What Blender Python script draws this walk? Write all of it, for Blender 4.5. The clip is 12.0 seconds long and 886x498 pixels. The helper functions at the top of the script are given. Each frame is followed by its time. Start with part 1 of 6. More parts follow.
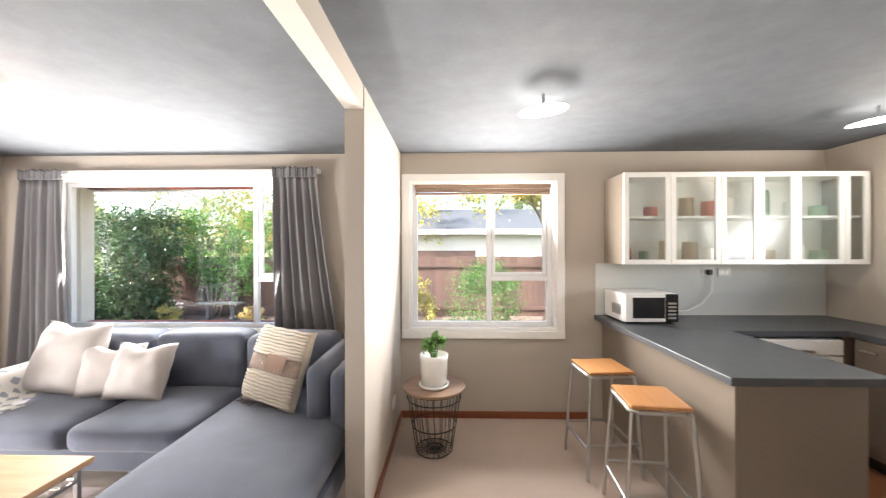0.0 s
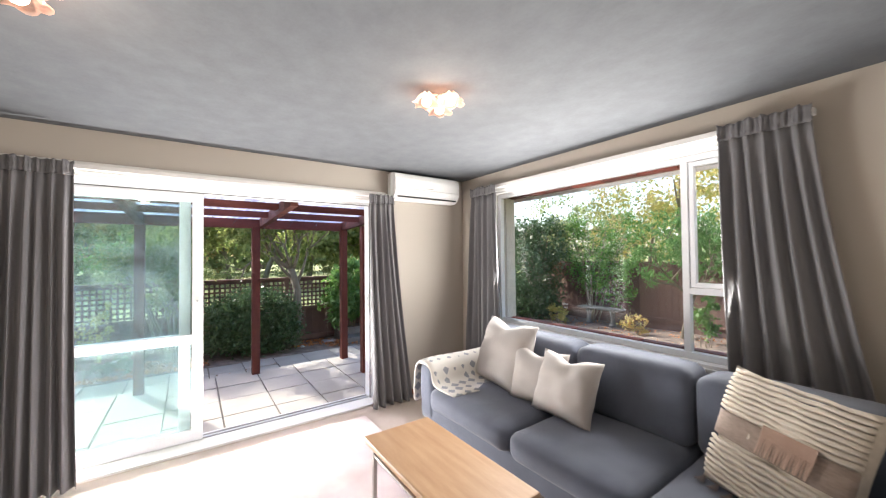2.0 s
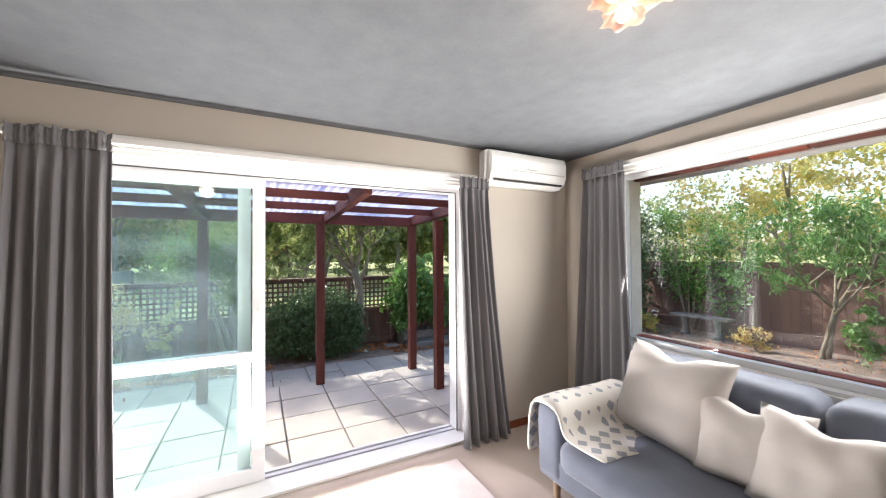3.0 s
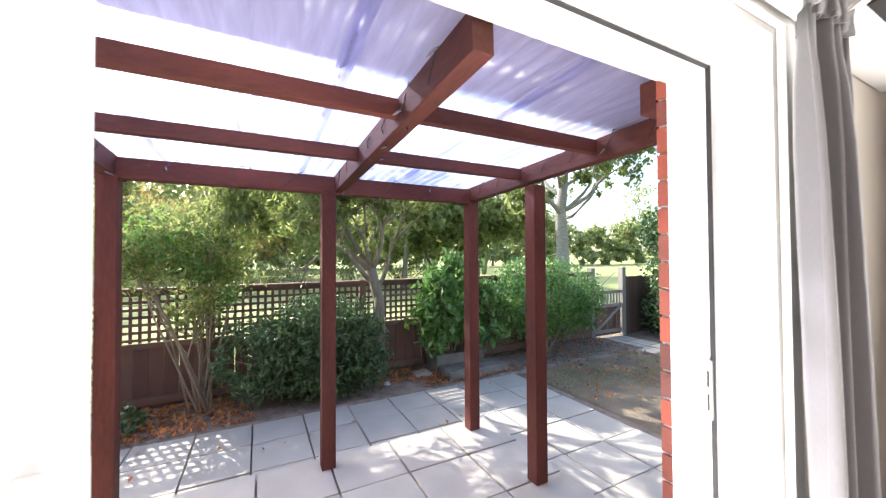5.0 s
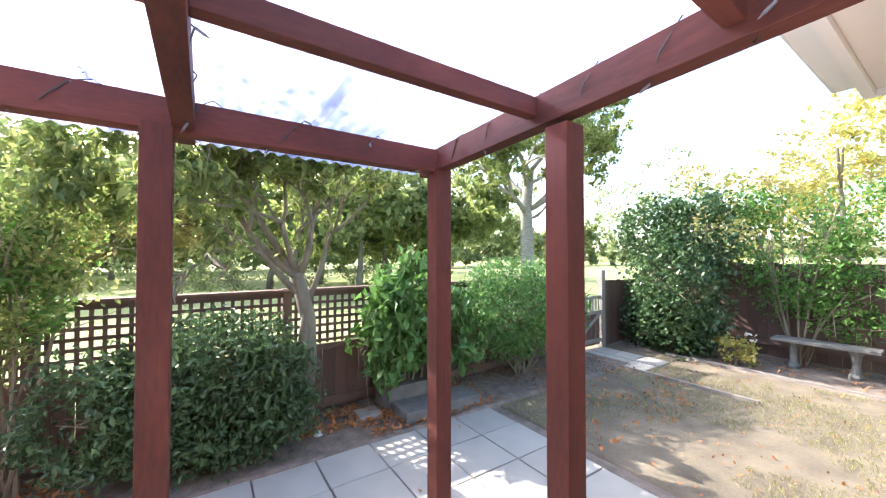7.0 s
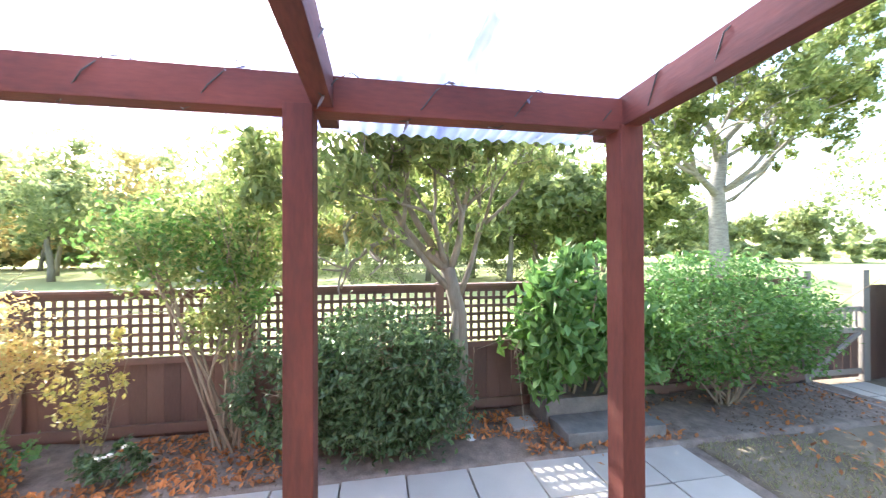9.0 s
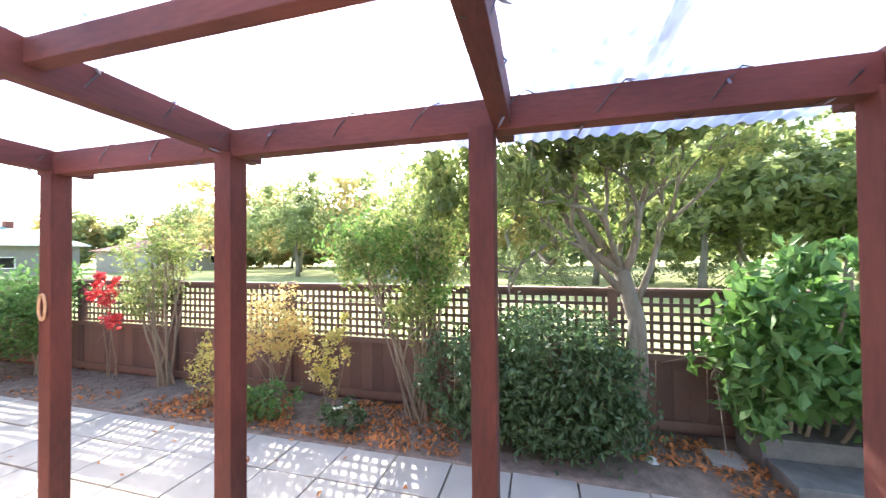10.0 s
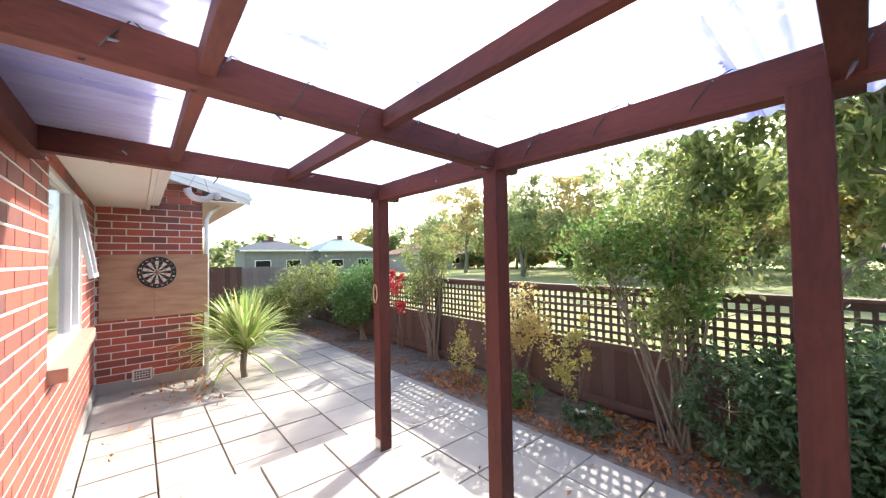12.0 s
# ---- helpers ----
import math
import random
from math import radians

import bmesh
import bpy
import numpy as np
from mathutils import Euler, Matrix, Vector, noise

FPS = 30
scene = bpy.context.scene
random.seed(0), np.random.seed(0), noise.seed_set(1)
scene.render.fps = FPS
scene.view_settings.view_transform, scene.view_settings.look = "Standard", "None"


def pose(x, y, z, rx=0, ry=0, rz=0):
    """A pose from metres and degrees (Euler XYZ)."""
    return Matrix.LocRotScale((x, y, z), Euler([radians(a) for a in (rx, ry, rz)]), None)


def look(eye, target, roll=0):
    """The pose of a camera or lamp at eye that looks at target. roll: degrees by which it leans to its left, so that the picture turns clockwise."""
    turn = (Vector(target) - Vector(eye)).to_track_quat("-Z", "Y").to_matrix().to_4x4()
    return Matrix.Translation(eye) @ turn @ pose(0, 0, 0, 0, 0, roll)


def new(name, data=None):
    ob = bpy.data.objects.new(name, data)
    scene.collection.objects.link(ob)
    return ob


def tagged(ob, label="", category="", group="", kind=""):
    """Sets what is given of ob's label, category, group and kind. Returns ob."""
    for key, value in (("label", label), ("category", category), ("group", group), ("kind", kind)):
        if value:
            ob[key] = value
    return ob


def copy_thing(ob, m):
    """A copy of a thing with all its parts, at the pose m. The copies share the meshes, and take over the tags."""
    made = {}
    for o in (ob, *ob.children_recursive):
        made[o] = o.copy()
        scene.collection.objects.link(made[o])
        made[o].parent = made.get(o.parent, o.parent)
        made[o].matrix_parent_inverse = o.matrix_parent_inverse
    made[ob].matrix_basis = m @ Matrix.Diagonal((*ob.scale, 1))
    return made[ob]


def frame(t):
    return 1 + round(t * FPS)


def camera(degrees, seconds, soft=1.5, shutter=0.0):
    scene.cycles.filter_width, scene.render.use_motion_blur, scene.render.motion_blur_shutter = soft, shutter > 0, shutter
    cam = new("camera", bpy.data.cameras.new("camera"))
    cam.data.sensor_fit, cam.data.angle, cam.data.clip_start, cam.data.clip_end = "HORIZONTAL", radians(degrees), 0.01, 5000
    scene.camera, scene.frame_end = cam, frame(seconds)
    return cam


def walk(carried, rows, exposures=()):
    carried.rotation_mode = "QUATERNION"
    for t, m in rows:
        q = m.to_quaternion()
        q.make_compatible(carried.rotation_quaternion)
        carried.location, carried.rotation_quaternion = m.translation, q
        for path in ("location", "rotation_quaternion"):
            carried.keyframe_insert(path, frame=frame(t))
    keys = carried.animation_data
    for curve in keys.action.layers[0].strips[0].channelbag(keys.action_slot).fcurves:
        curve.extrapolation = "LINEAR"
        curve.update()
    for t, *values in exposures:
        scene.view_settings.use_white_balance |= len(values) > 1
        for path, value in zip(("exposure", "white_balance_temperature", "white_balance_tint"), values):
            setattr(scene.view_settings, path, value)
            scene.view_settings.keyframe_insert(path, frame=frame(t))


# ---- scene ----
cam = camera(102.2, 12.0, soft=1.2, shutter=0.15)
PATH = [
    (0, (0.07, 0.811, 1.502), (0.024, 2.811, 1.503), -0.1),
    (0.5, (-0.049, 1.044, 1.495), (-0.605, 2.965, 1.499), -0.4),
    (1, (-0.172, 1.24, 1.503), (-1.22, 2.944, 1.506), -0.7),
    (1.5, (-0.378, 1.319, 1.475), (-1.81, 2.715, 1.503), -0.8),
    (2, (-0.709, 1.362, 1.473), (-2.345, 2.512, 1.515), -0.6),
    (2.5, (-1.103, 1.383, 1.468), (-2.831, 2.391, 1.514), -0.6),
    (3, (-1.577, 1.4, 1.484), (-3.353, 2.317, 1.519), -0.4),
    (4.8, (-3.438, 1.575, 1.432), (-5.22, 2.484, 1.473), -0.3),
    (5, (-3.606, 1.638, 1.427), (-5.383, 2.556, 1.463), -0.3),
    (5.5, (-3.985, 1.806, 1.424), (-5.748, 2.75, 1.464), -0.1),
    (6, (-4.271, 1.982, 1.438), (-5.988, 3.008, 1.474), -0.0),
    (6.5, (-4.483, 2.139, 1.439), (-6.143, 3.255, 1.478), 0.0),
    (8.3, (-5.119, 2.398, 1.39), (-6.893, 3.321, 1.394), 0.0),
    (8.5, (-5.128, 2.39, 1.396), (-6.969, 3.173, 1.401), -0.0),
    (9, (-5.098, 2.382, 1.414), (-7.067, 2.735, 1.426), -0.2),
    (9.5, (-5.042, 2.362, 1.415), (-7.04, 2.262, 1.433), -0.3),
    (10, (-4.986, 2.33, 1.416), (-6.916, 1.806, 1.444), -0.5),
    (10.5, (-4.959, 2.287, 1.415), (-6.748, 1.395, 1.446), -0.8),
    (11, (-4.931, 2.255, 1.415), (-6.54, 1.068, 1.447), -0.9),
    (11.5, (-4.904, 2.216, 1.414), (-6.354, 0.839, 1.456), -1.0),
    (12, (-4.866, 2.201, 1.418), (-6.164, 0.68, 1.467), -1.0),
]
walk(cam, [(t, look(eye, target, roll)) for t, eye, target, roll in PATH],
     exposures=[(0, 2.65), (0.7, 2.45), (1.5, 2.05), (2.2, 1.8), (3.2, 1.75), (4.6, 2.1), (5, 2.15), (5.6, 2.4), (6.2, 2.35), (8.5, 3.05), (9.5, 2.95), (10.5, 2.45), (11.3, 2.05), (12, 1.95)])

# ---- light ----
SUN = Vector((-0.754, -0.32, 0.574)).normalized()
world = bpy.data.worlds.new("sky")
scene.world = world
world.use_nodes = True
wn = world.node_tree.nodes
sky = wn.new("ShaderNodeTexSky")
sky.sky_type, sky.sun_disc = "NISHITA", False
sky.sun_elevation, sky.sun_rotation = math.asin(SUN.z), math.atan2(SUN.x, SUN.y)
sky.dust_density, sky.air_density, sky.ozone_density = 2.2, 1.0, 1.0
world.node_tree.links.new(sky.outputs[0], wn["Background"].inputs[0])
wn["Background"].inputs[1].default_value = 0.15
sun = new("sun", bpy.data.lights.new("sun", "SUN"))
sun.data.energy, sun.data.angle, sun.data.color = 2.3, radians(0.6), (1.0, 0.95, 0.88)
sun.rotation_mode = "QUATERNION"
sun.rotation_quaternion = SUN.to_track_quat("Z", "Y")
# Fill lamps added at the openings, standing in for sky and patio bounce.
for nm, at, w, h, watt, turn in (("door_daylight_fill", (-4.11, 1.5, 0.14), 0.2, 1.8, 40, (0, -138, 0)),
                                 ("window_daylight_fill", (-2.4, 3.965, 1.45), 2.0, 0.8, 29, (-106, 0, 0)),
                                 ("kitchen_daylight_fill", (0.5, 3.965, 1.4), 0.7, 0.8, 17, (-112, 0, 0)),
                                 ("end_window_daylight_fill", (3.36, 2.45, 1.6), 0.5, 0.5, 6, (0, 128, 0))):
    la = new(nm, bpy.data.lights.new(nm, "AREA"))
    la.data.shape, la.data.size, la.data.size_y, la.data.energy = "RECTANGLE", w, h, watt
    la.data.spread = radians(172)
    la.data.color = (1.0, 0.96, 0.92)
    la.matrix_world = pose(*at, *turn)
scene.view_settings.exposure = 0.7
# ---- materials ----


def mat(name, a, b=None, rough=0.7, metal=0.0, scale=8.0, fine=60.0, bump=0.1, spec=0.5, rnd=0.0, stretch=(1, 1, 1), sheen=0.0, island=False, coat=0.0):
    """A surface whose colour wanders from a to b at a coarse and a fine scale, with fine relief."""
    m = bpy.data.materials.new(name)
    m.use_nodes = True
    nt = m.node_tree
    n, l = nt.nodes, nt.links
    bs = n["Principled BSDF"]
    b = b or tuple(c * 0.82 for c in a)
    tc = n.new("ShaderNodeTexCoord")
    mp = n.new("ShaderNodeMapping")
    mp.inputs["Scale"].default_value = stretch
    l.new(tc.outputs["Object"], mp.inputs[0])
    n1, n2 = n.new("ShaderNodeTexNoise"), n.new("ShaderNodeTexNoise")
    n1.inputs["Scale"].default_value, n2.inputs["Scale"].default_value = scale, fine
    n1.inputs["Detail"].default_value, n2.inputs["Detail"].default_value = 4, 3
    l.new(mp.outputs[0], n1.inputs[0])
    l.new(mp.outputs[0], n2.inputs[0])
    add = n.new("ShaderNodeMath")
    add.operation = "MULTIPLY_ADD"
    add.inputs[1].default_value = 0.45
    l.new(n2.outputs[0], add.inputs[0])
    l.new(n1.outputs[0], add.inputs[2])
    rmp = n.new("ShaderNodeMapRange")
    rmp.inputs["From Min"].default_value, rmp.inputs["From Max"].default_value = 0.45, 1.0
    l.new(add.outputs[0], rmp.inputs[0])
    val = rmp.outputs[0]
    if rnd:
        src = n.new("ShaderNodeNewGeometry").outputs["Random Per Island"] if island else n.new("ShaderNodeObjectInfo").outputs["Random"]
        mx = n.new("ShaderNodeMix")
        mx.inputs["Factor"].default_value = rnd
        l.new(val, mx.inputs["A"])
        l.new(src, mx.inputs["B"])
        val = mx.outputs["Result"]
    cm = n.new("ShaderNodeMix")
    cm.data_type = "RGBA"
    cm.inputs["A"].default_value, cm.inputs["B"].default_value = (*a, 1), (*b, 1)
    l.new(val, cm.inputs["Factor"])
    l.new(cm.outputs["Result"], bs.inputs["Base Color"])
    bs.inputs["Roughness"].default_value, bs.inputs["Metallic"].default_value = rough, metal
    bs.inputs["Specular IOR Level"].default_value = spec
    bs.inputs["Sheen Weight"].default_value, bs.inputs["Coat Weight"].default_value = sheen, coat
    if bump:
        bp = n.new("ShaderNodeBump")
        bp.inputs["Strength"].default_value, bp.inputs["Distance"].default_value = bump, 0.01
        l.new(add.outputs[0], bp.inputs["Height"])
        l.new(bp.outputs[0], bs.inputs["Normal"])
    return m


def leafmat(name, a, b, glow=0.35, rough=0.45):
    """Leaves: each one its own shade between a and b; light comes through."""
    m = bpy.data.materials.new(name)
    m.use_nodes = True
    n, l = m.node_tree.nodes, m.node_tree.links
    bs = n["Principled BSDF"]
    g = n.new("ShaderNodeNewGeometry")
    cm = n.new("ShaderNodeMix")
    cm.data_type = "RGBA"
    cm.inputs["A"].default_value, cm.inputs["B"].default_value = (*a, 1), (*b, 1)
    l.new(g.outputs["Random Per Island"], cm.inputs["Factor"])
    l.new(cm.outputs["Result"], bs.inputs["Base Color"])
    bs.inputs["Roughness"].default_value = rough
    tr, mx = n.new("ShaderNodeBsdfTranslucent"), n.new("ShaderNodeMixShader")
    l.new(cm.outputs["Result"], tr.inputs[0])
    mx.inputs[0].default_value = glow
    l.new(bs.outputs[0], mx.inputs[1])
    l.new(tr.outputs[0], mx.inputs[2])
    l.new(mx.outputs[0], n["Material Output"].inputs[0])
    return m


def glassmat(name, tint=(1, 1, 1), blur=0.0, body=0.0, milk=(0.8, 0.8, 0.8)):
    """Window glass: see-through, with a mirror gloss that grows at grazing angles; body adds a milky share."""
    m = bpy.data.materials.new(name)
    m.use_nodes = True
    n, l = m.node_tree.nodes, m.node_tree.links
    t, g, f, mx = n.new("ShaderNodeBsdfTransparent"), n.new("ShaderNodeBsdfGlossy"), n.new("ShaderNodeLayerWeight"), n.new("ShaderNodeMixShader")
    pw, ma = n.new("ShaderNodeMath"), n.new("ShaderNodeMath")
    pw.operation, ma.operation = "POWER", "MULTIPLY_ADD"
    pw.inputs[1].default_value, ma.inputs[1].default_value, ma.inputs[2].default_value = 4.5, 0.75, 0.03
    t.inputs[0].default_value = (*tint, 1)
    g.inputs["Roughness"].default_value = blur
    l.new(f.outputs["Facing"], pw.inputs[0])
    l.new(pw.outputs[0], ma.inputs[0])
    l.new(ma.outputs[0], mx.inputs[0])
    l.new(t.outputs[0], mx.inputs[1])
    l.new(g.outputs[0], mx.inputs[2])
    out = mx
    if body:
        d, m2, nz = n.new("ShaderNodeBsdfTranslucent"), n.new("ShaderNodeMixShader"), n.new("ShaderNodeTexNoise")
        nz.inputs["Scale"].default_value = 3.0
        nz.inputs["Detail"].default_value = 6
        mr = n.new("ShaderNodeMapRange")
        mr.inputs["From Min"].default_value, mr.inputs["From Max"].default_value = 0.3, 0.75
        mr.inputs["To Min"].default_value, mr.inputs["To Max"].default_value = body * 0.7, min(1, body * 1.4)
        l.new(nz.outputs[0], mr.inputs[0])
        d.inputs[0].default_value = (*milk, 1)
        l.new(mr.outputs[0], m2.inputs[0])
        l.new(mx.outputs[0], m2.inputs[1])
        l.new(d.outputs[0], m2.inputs[2])
        out = m2
    l.new(out.outputs[0], n["Material Output"].inputs[0])
    return m


def glowmat(name, col, power):
    m = bpy.data.materials.new(name)
    m.use_nodes = True
    bs = m.node_tree.nodes["Principled BSDF"]
    bs.inputs["Base Color"].default_value = (*col, 1)
    bs.inputs["Emission Color"].default_value, bs.inputs["Emission Strength"].default_value = (*col, 1), power
    return m


M_WALL = mat("taupe_paint", (0.46, 0.415, 0.365), (0.43, 0.39, 0.34), 0.75, scale=1.5, fine=180, bump=0.04)
M_CEIL = mat("ceiling_paint", (0.88, 0.87, 0.85), (0.865, 0.855, 0.835), 0.9, scale=1.2, fine=150, bump=0.0, spec=0.2)
M_WHITE = mat("white_gloss_paint", (0.82, 0.81, 0.79), (0.77, 0.76, 0.74), 0.35, scale=3, fine=90, bump=0.02)
M_ALU = mat("white_powder_coated_aluminium", (0.80, 0.81, 0.83), (0.75, 0.76, 0.79), 0.3, scale=4, fine=120, bump=0.01)
M_RUBBER = mat("black_rubber", (0.02, 0.02, 0.022), (0.035, 0.035, 0.036), 0.6)
M_CARPET = mat("beige_carpet", (0.50, 0.405, 0.34), (0.42, 0.335, 0.28), 0.95, scale=3, fine=420, bump=0.6, sheen=0.3)
M_RUG = mat("faded_pink_rug", (0.70, 0.63, 0.60), (0.55, 0.42, 0.43), 0.95, scale=5, fine=260, bump=0.5, sheen=0.2)
M_SKIRT = mat("red_brown_varnished_timber", (0.27, 0.085, 0.035), (0.18, 0.05, 0.02), 0.35, scale=3, fine=40, stretch=(1, 8, 8))
M_VINYL = mat("terracotta_vinyl", (0.42, 0.19, 0.09), (0.34, 0.15, 0.07), 0.4, scale=4, fine=60)
M_SOFA = mat("blue_grey_linen_weave", (0.118, 0.134, 0.180), (0.078, 0.091, 0.126), 0.92, scale=6, fine=380, bump=0.35, sheen=0.25)
M_CURT = mat("grey_curtain_cloth", (0.185, 0.18, 0.19), (0.14, 0.137, 0.146), 0.85, scale=5, fine=300, bump=0.15, sheen=0.3, stretch=(1, 1, 0.3))
M_CUSH = mat("pale_greige_cushion_cloth", (0.45, 0.42, 0.40), (0.38, 0.35, 0.335), 0.9, scale=5, fine=320, bump=0.3, sheen=0.2)
M_CREAM = mat("cream_woven_wool", (0.70, 0.63, 0.54), (0.60, 0.53, 0.45), 0.95, scale=8, fine=160, bump=0.7, stretch=(1, 6, 6))
M_TASSEL = mat("brown_grey_tassel", (0.25, 0.21, 0.20), (0.16, 0.13, 0.13), 0.95, fine=200, bump=0.4)
M_PINK = mat("dusty_pink_fringe", (0.50, 0.36, 0.29), (0.42, 0.29, 0.23), 0.95, fine=200, bump=0.4)
M_OAK = mat("light_oak", (0.56, 0.36, 0.21), (0.44, 0.26, 0.14), 0.45, scale=3, fine=40, stretch=(1, 9, 9), bump=0.08)
M_STOOLW = mat("orange_plywood", (0.50, 0.24, 0.09), (0.40, 0.18, 0.06), 0.4, scale=4, fine=50, stretch=(8, 1, 8))
M_STEEL = mat("brushed_steel", (0.55, 0.54, 0.52), (0.42, 0.41, 0.40), 0.32, 1.0, fine=150, bump=0.03)
M_WIRE = mat("black_steel_wire", (0.03, 0.03, 0.032), (0.05, 0.05, 0.05), 0.45, 0.6)
M_WALNUT = mat("weathered_brown_wood", (0.22, 0.13, 0.08), (0.30, 0.20, 0.14), 0.5, scale=4, fine=50, stretch=(1, 9, 9))
M_COUNT = mat("charcoal_laminate", (0.055, 0.06, 0.068), (0.08, 0.086, 0.094), 0.4, scale=10, fine=140, bump=0.05)
M_CABIN = mat("taupe_laminate", (0.215, 0.175, 0.14), (0.19, 0.155, 0.122), 0.45, scale=2, fine=120, bump=0.02)
M_SPLASH = mat("pale_grey_splashback", (0.62, 0.64, 0.63), (0.58, 0.60, 0.59), 0.25, scale=2)
M_CERAM = mat("white_ceramic", (0.85, 0.85, 0.83), (0.80, 0.80, 0.78), 0.2, bump=0.01)
M_PLAST = mat("white_plastic", (0.80, 0.80, 0.79), (0.76, 0.76, 0.75), 0.35, bump=0.01)
M_DARKGL = mat("black_glass", (0.012, 0.012, 0.014), (0.02, 0.02, 0.022), 0.08, bump=0.0)
M_STAIN = mat("red_brown_stained_timber", (0.150, 0.040, 0.028), (0.040, 0.013, 0.011), 0.7, spec=0.3, scale=5, fine=70, stretch=(1, 1, 0.22), bump=0.25, rnd=0.2)
M_STAINX = mat("red_brown_stained_rafter_timber", (0.150, 0.040, 0.028), (0.040, 0.013, 0.011), 0.7, spec=0.3, scale=5, fine=70, stretch=(0.22, 1, 1), bump=0.25, rnd=0.2)
M_STAINY = mat("red_brown_stained_beam_timber", (0.150, 0.040, 0.028), (0.040, 0.013, 0.011), 0.7, spec=0.3, scale=5, fine=70, stretch=(1, 0.22, 1), bump=0.25, rnd=0.2)
M_FENCE = mat("weathered_brown_fence", (0.205, 0.120, 0.092), (0.088, 0.055, 0.046), 0.8, scale=4, fine=60, bump=0.35, rnd=0.6, stretch=(1, 1, 0.3))
M_GREYF = mat("silvered_fence_timber", (0.34, 0.31, 0.28), (0.21, 0.18, 0.16), 0.85, scale=4, fine=60, bump=0.35, rnd=0.4)
M_BRICK = mat("red_clay_brick", (0.47, 0.105, 0.060), (0.12, 0.055, 0.048), 0.75, scale=5.5, fine=70, bump=0.5, rnd=0.72)
M_BRICKI = mat("red_clay_brick_joined", (0.47, 0.105, 0.060), (0.12, 0.055, 0.048), 0.75, scale=5.5, fine=70, bump=0.5, rnd=0.72, island=True)
M_MORTAR = mat("pale_mortar", (0.74, 0.71, 0.66), (0.62, 0.59, 0.54), 0.95, fine=150, bump=0.5)
M_CONC = mat("grey_concrete", (0.40, 0.38, 0.35), (0.29, 0.275, 0.255), 0.9, scale=3, fine=110, bump=0.4)
M_PAVER = mat("concrete_paver", (0.49, 0.455, 0.40), (0.36, 0.33, 0.29), 0.9, scale=3.0, fine=130, bump=0.35, rnd=0.35)
M_SOFFIT = mat("cream_soffit_board", (0.72, 0.68, 0.62), (0.66, 0.62, 0.56), 0.7, scale=2)
M_SOIL = mat("bark_and_soil", (0.30, 0.235, 0.19), (0.13, 0.10, 0.08), 1.0, scale=9, fine=70, bump=1.0)
M_LAWN = mat("dry_lawn", (0.25, 0.20, 0.14), (0.12, 0.095, 0.065), 1.0, scale=2.6, fine=45, bump=1.0)
M_PARK = mat("park_grass", (0.235, 0.29, 0.085), (0.33, 0.32, 0.135), 1.0, scale=0.12, fine=8, bump=0.3)
M_ROOF = mat("grey_metal_roof", (0.11, 0.118, 0.128), (0.085, 0.09, 0.10), 0.85)
M_BARK = mat("grey_brown_bark", (0.27, 0.235, 0.175), (0.13, 0.11, 0.08), 0.95, scale=9, fine=60, stretch=(1, 1, 0.25), bump=0.9)
M_STEM = mat("pale_woody_stem", (0.30, 0.25, 0.18), (0.20, 0.16, 0.11), 0.9, scale=9, fine=60, stretch=(1, 1, 0.25), bump=0.5)
M_CABLE = mat("dark_green_cable", (0.015, 0.02, 0.018), (0.025, 0.03, 0.026), 0.5)
M_BULB = mat("smoky_bulb_plastic", (0.22, 0.21, 0.25), (0.15, 0.15, 0.18), 0.25)
M_PLY = mat("weathered_plywood", (0.50, 0.315, 0.205), (0.31, 0.165, 0.10), 0.7, scale=2.5, fine=45, stretch=(1, 1, 6), bump=0.15)
M_BLACK = mat("black_sisal", (0.018, 0.018, 0.018), (0.03, 0.03, 0.03), 0.85)
M_SISAL = mat("cream_sisal", (0.62, 0.58, 0.48), (0.54, 0.50, 0.40), 0.9)
M_GLASS = glassmat("clear_glass")
M_GREENGL = glassmat("greenish_glass", (0.90, 0.985, 0.975), 0.0, 0.075, (0.78, 0.92, 0.92))
M_FROST = glassmat("frosted_glass", (0.95, 0.97, 0.96), 0.2, 0.16, (0.86, 0.90, 0.88))
M_SHEET = glassmat("clear_polycarbonate", (0.80, 0.81, 0.93), 0.2, 0.42, (0.84, 0.85, 1.0))
M_BULBON = glowmat("lit_bulb", (1.0, 0.86, 0.70), 3)
M_DISC = glowmat("lit_opal_disc", (1.0, 0.95, 0.88), 1.2)
L_DARK = leafmat("dark_glossy_leaf", (0.048, 0.10, 0.036), (0.115, 0.185, 0.075), 0.25, 0.28)
L_GREEN = leafmat("green_leaf", (0.08, 0.19, 0.04), (0.19, 0.34, 0.08), 0.5)
L_BRIGHT = leafmat("bright_green_leaf", (0.085, 0.195, 0.05), (0.18, 0.32, 0.095), 0.4)
L_OLIVE = leafmat("olive_leaf", (0.14, 0.20, 0.06), (0.33, 0.36, 0.13), 0.65)
L_YELLOW = leafmat("yellow_autumn_leaf", (0.58, 0.46, 0.14), (0.40, 0.42, 0.13), 0.45)
L_AMBER = leafmat("amber_autumn_leaf", (0.62, 0.40, 0.16), (0.55, 0.53, 0.20), 0.5)
L_RED = leafmat("red_flower_leaf", (0.60, 0.03, 0.05), (0.75, 0.12, 0.12), 0.3)
L_WHITE = leafmat("white_petal", (0.8, 0.8, 0.75), (0.85, 0.78, 0.72), 0.3)
L_LITTER = leafmat("fallen_leaf", (0.62, 0.24, 0.07), (0.30, 0.13, 0.06), 0.1, 0.8)
L_FAR = leafmat("far_green_leaf", (0.19, 0.25, 0.10), (0.38, 0.41, 0.18), 0.68)
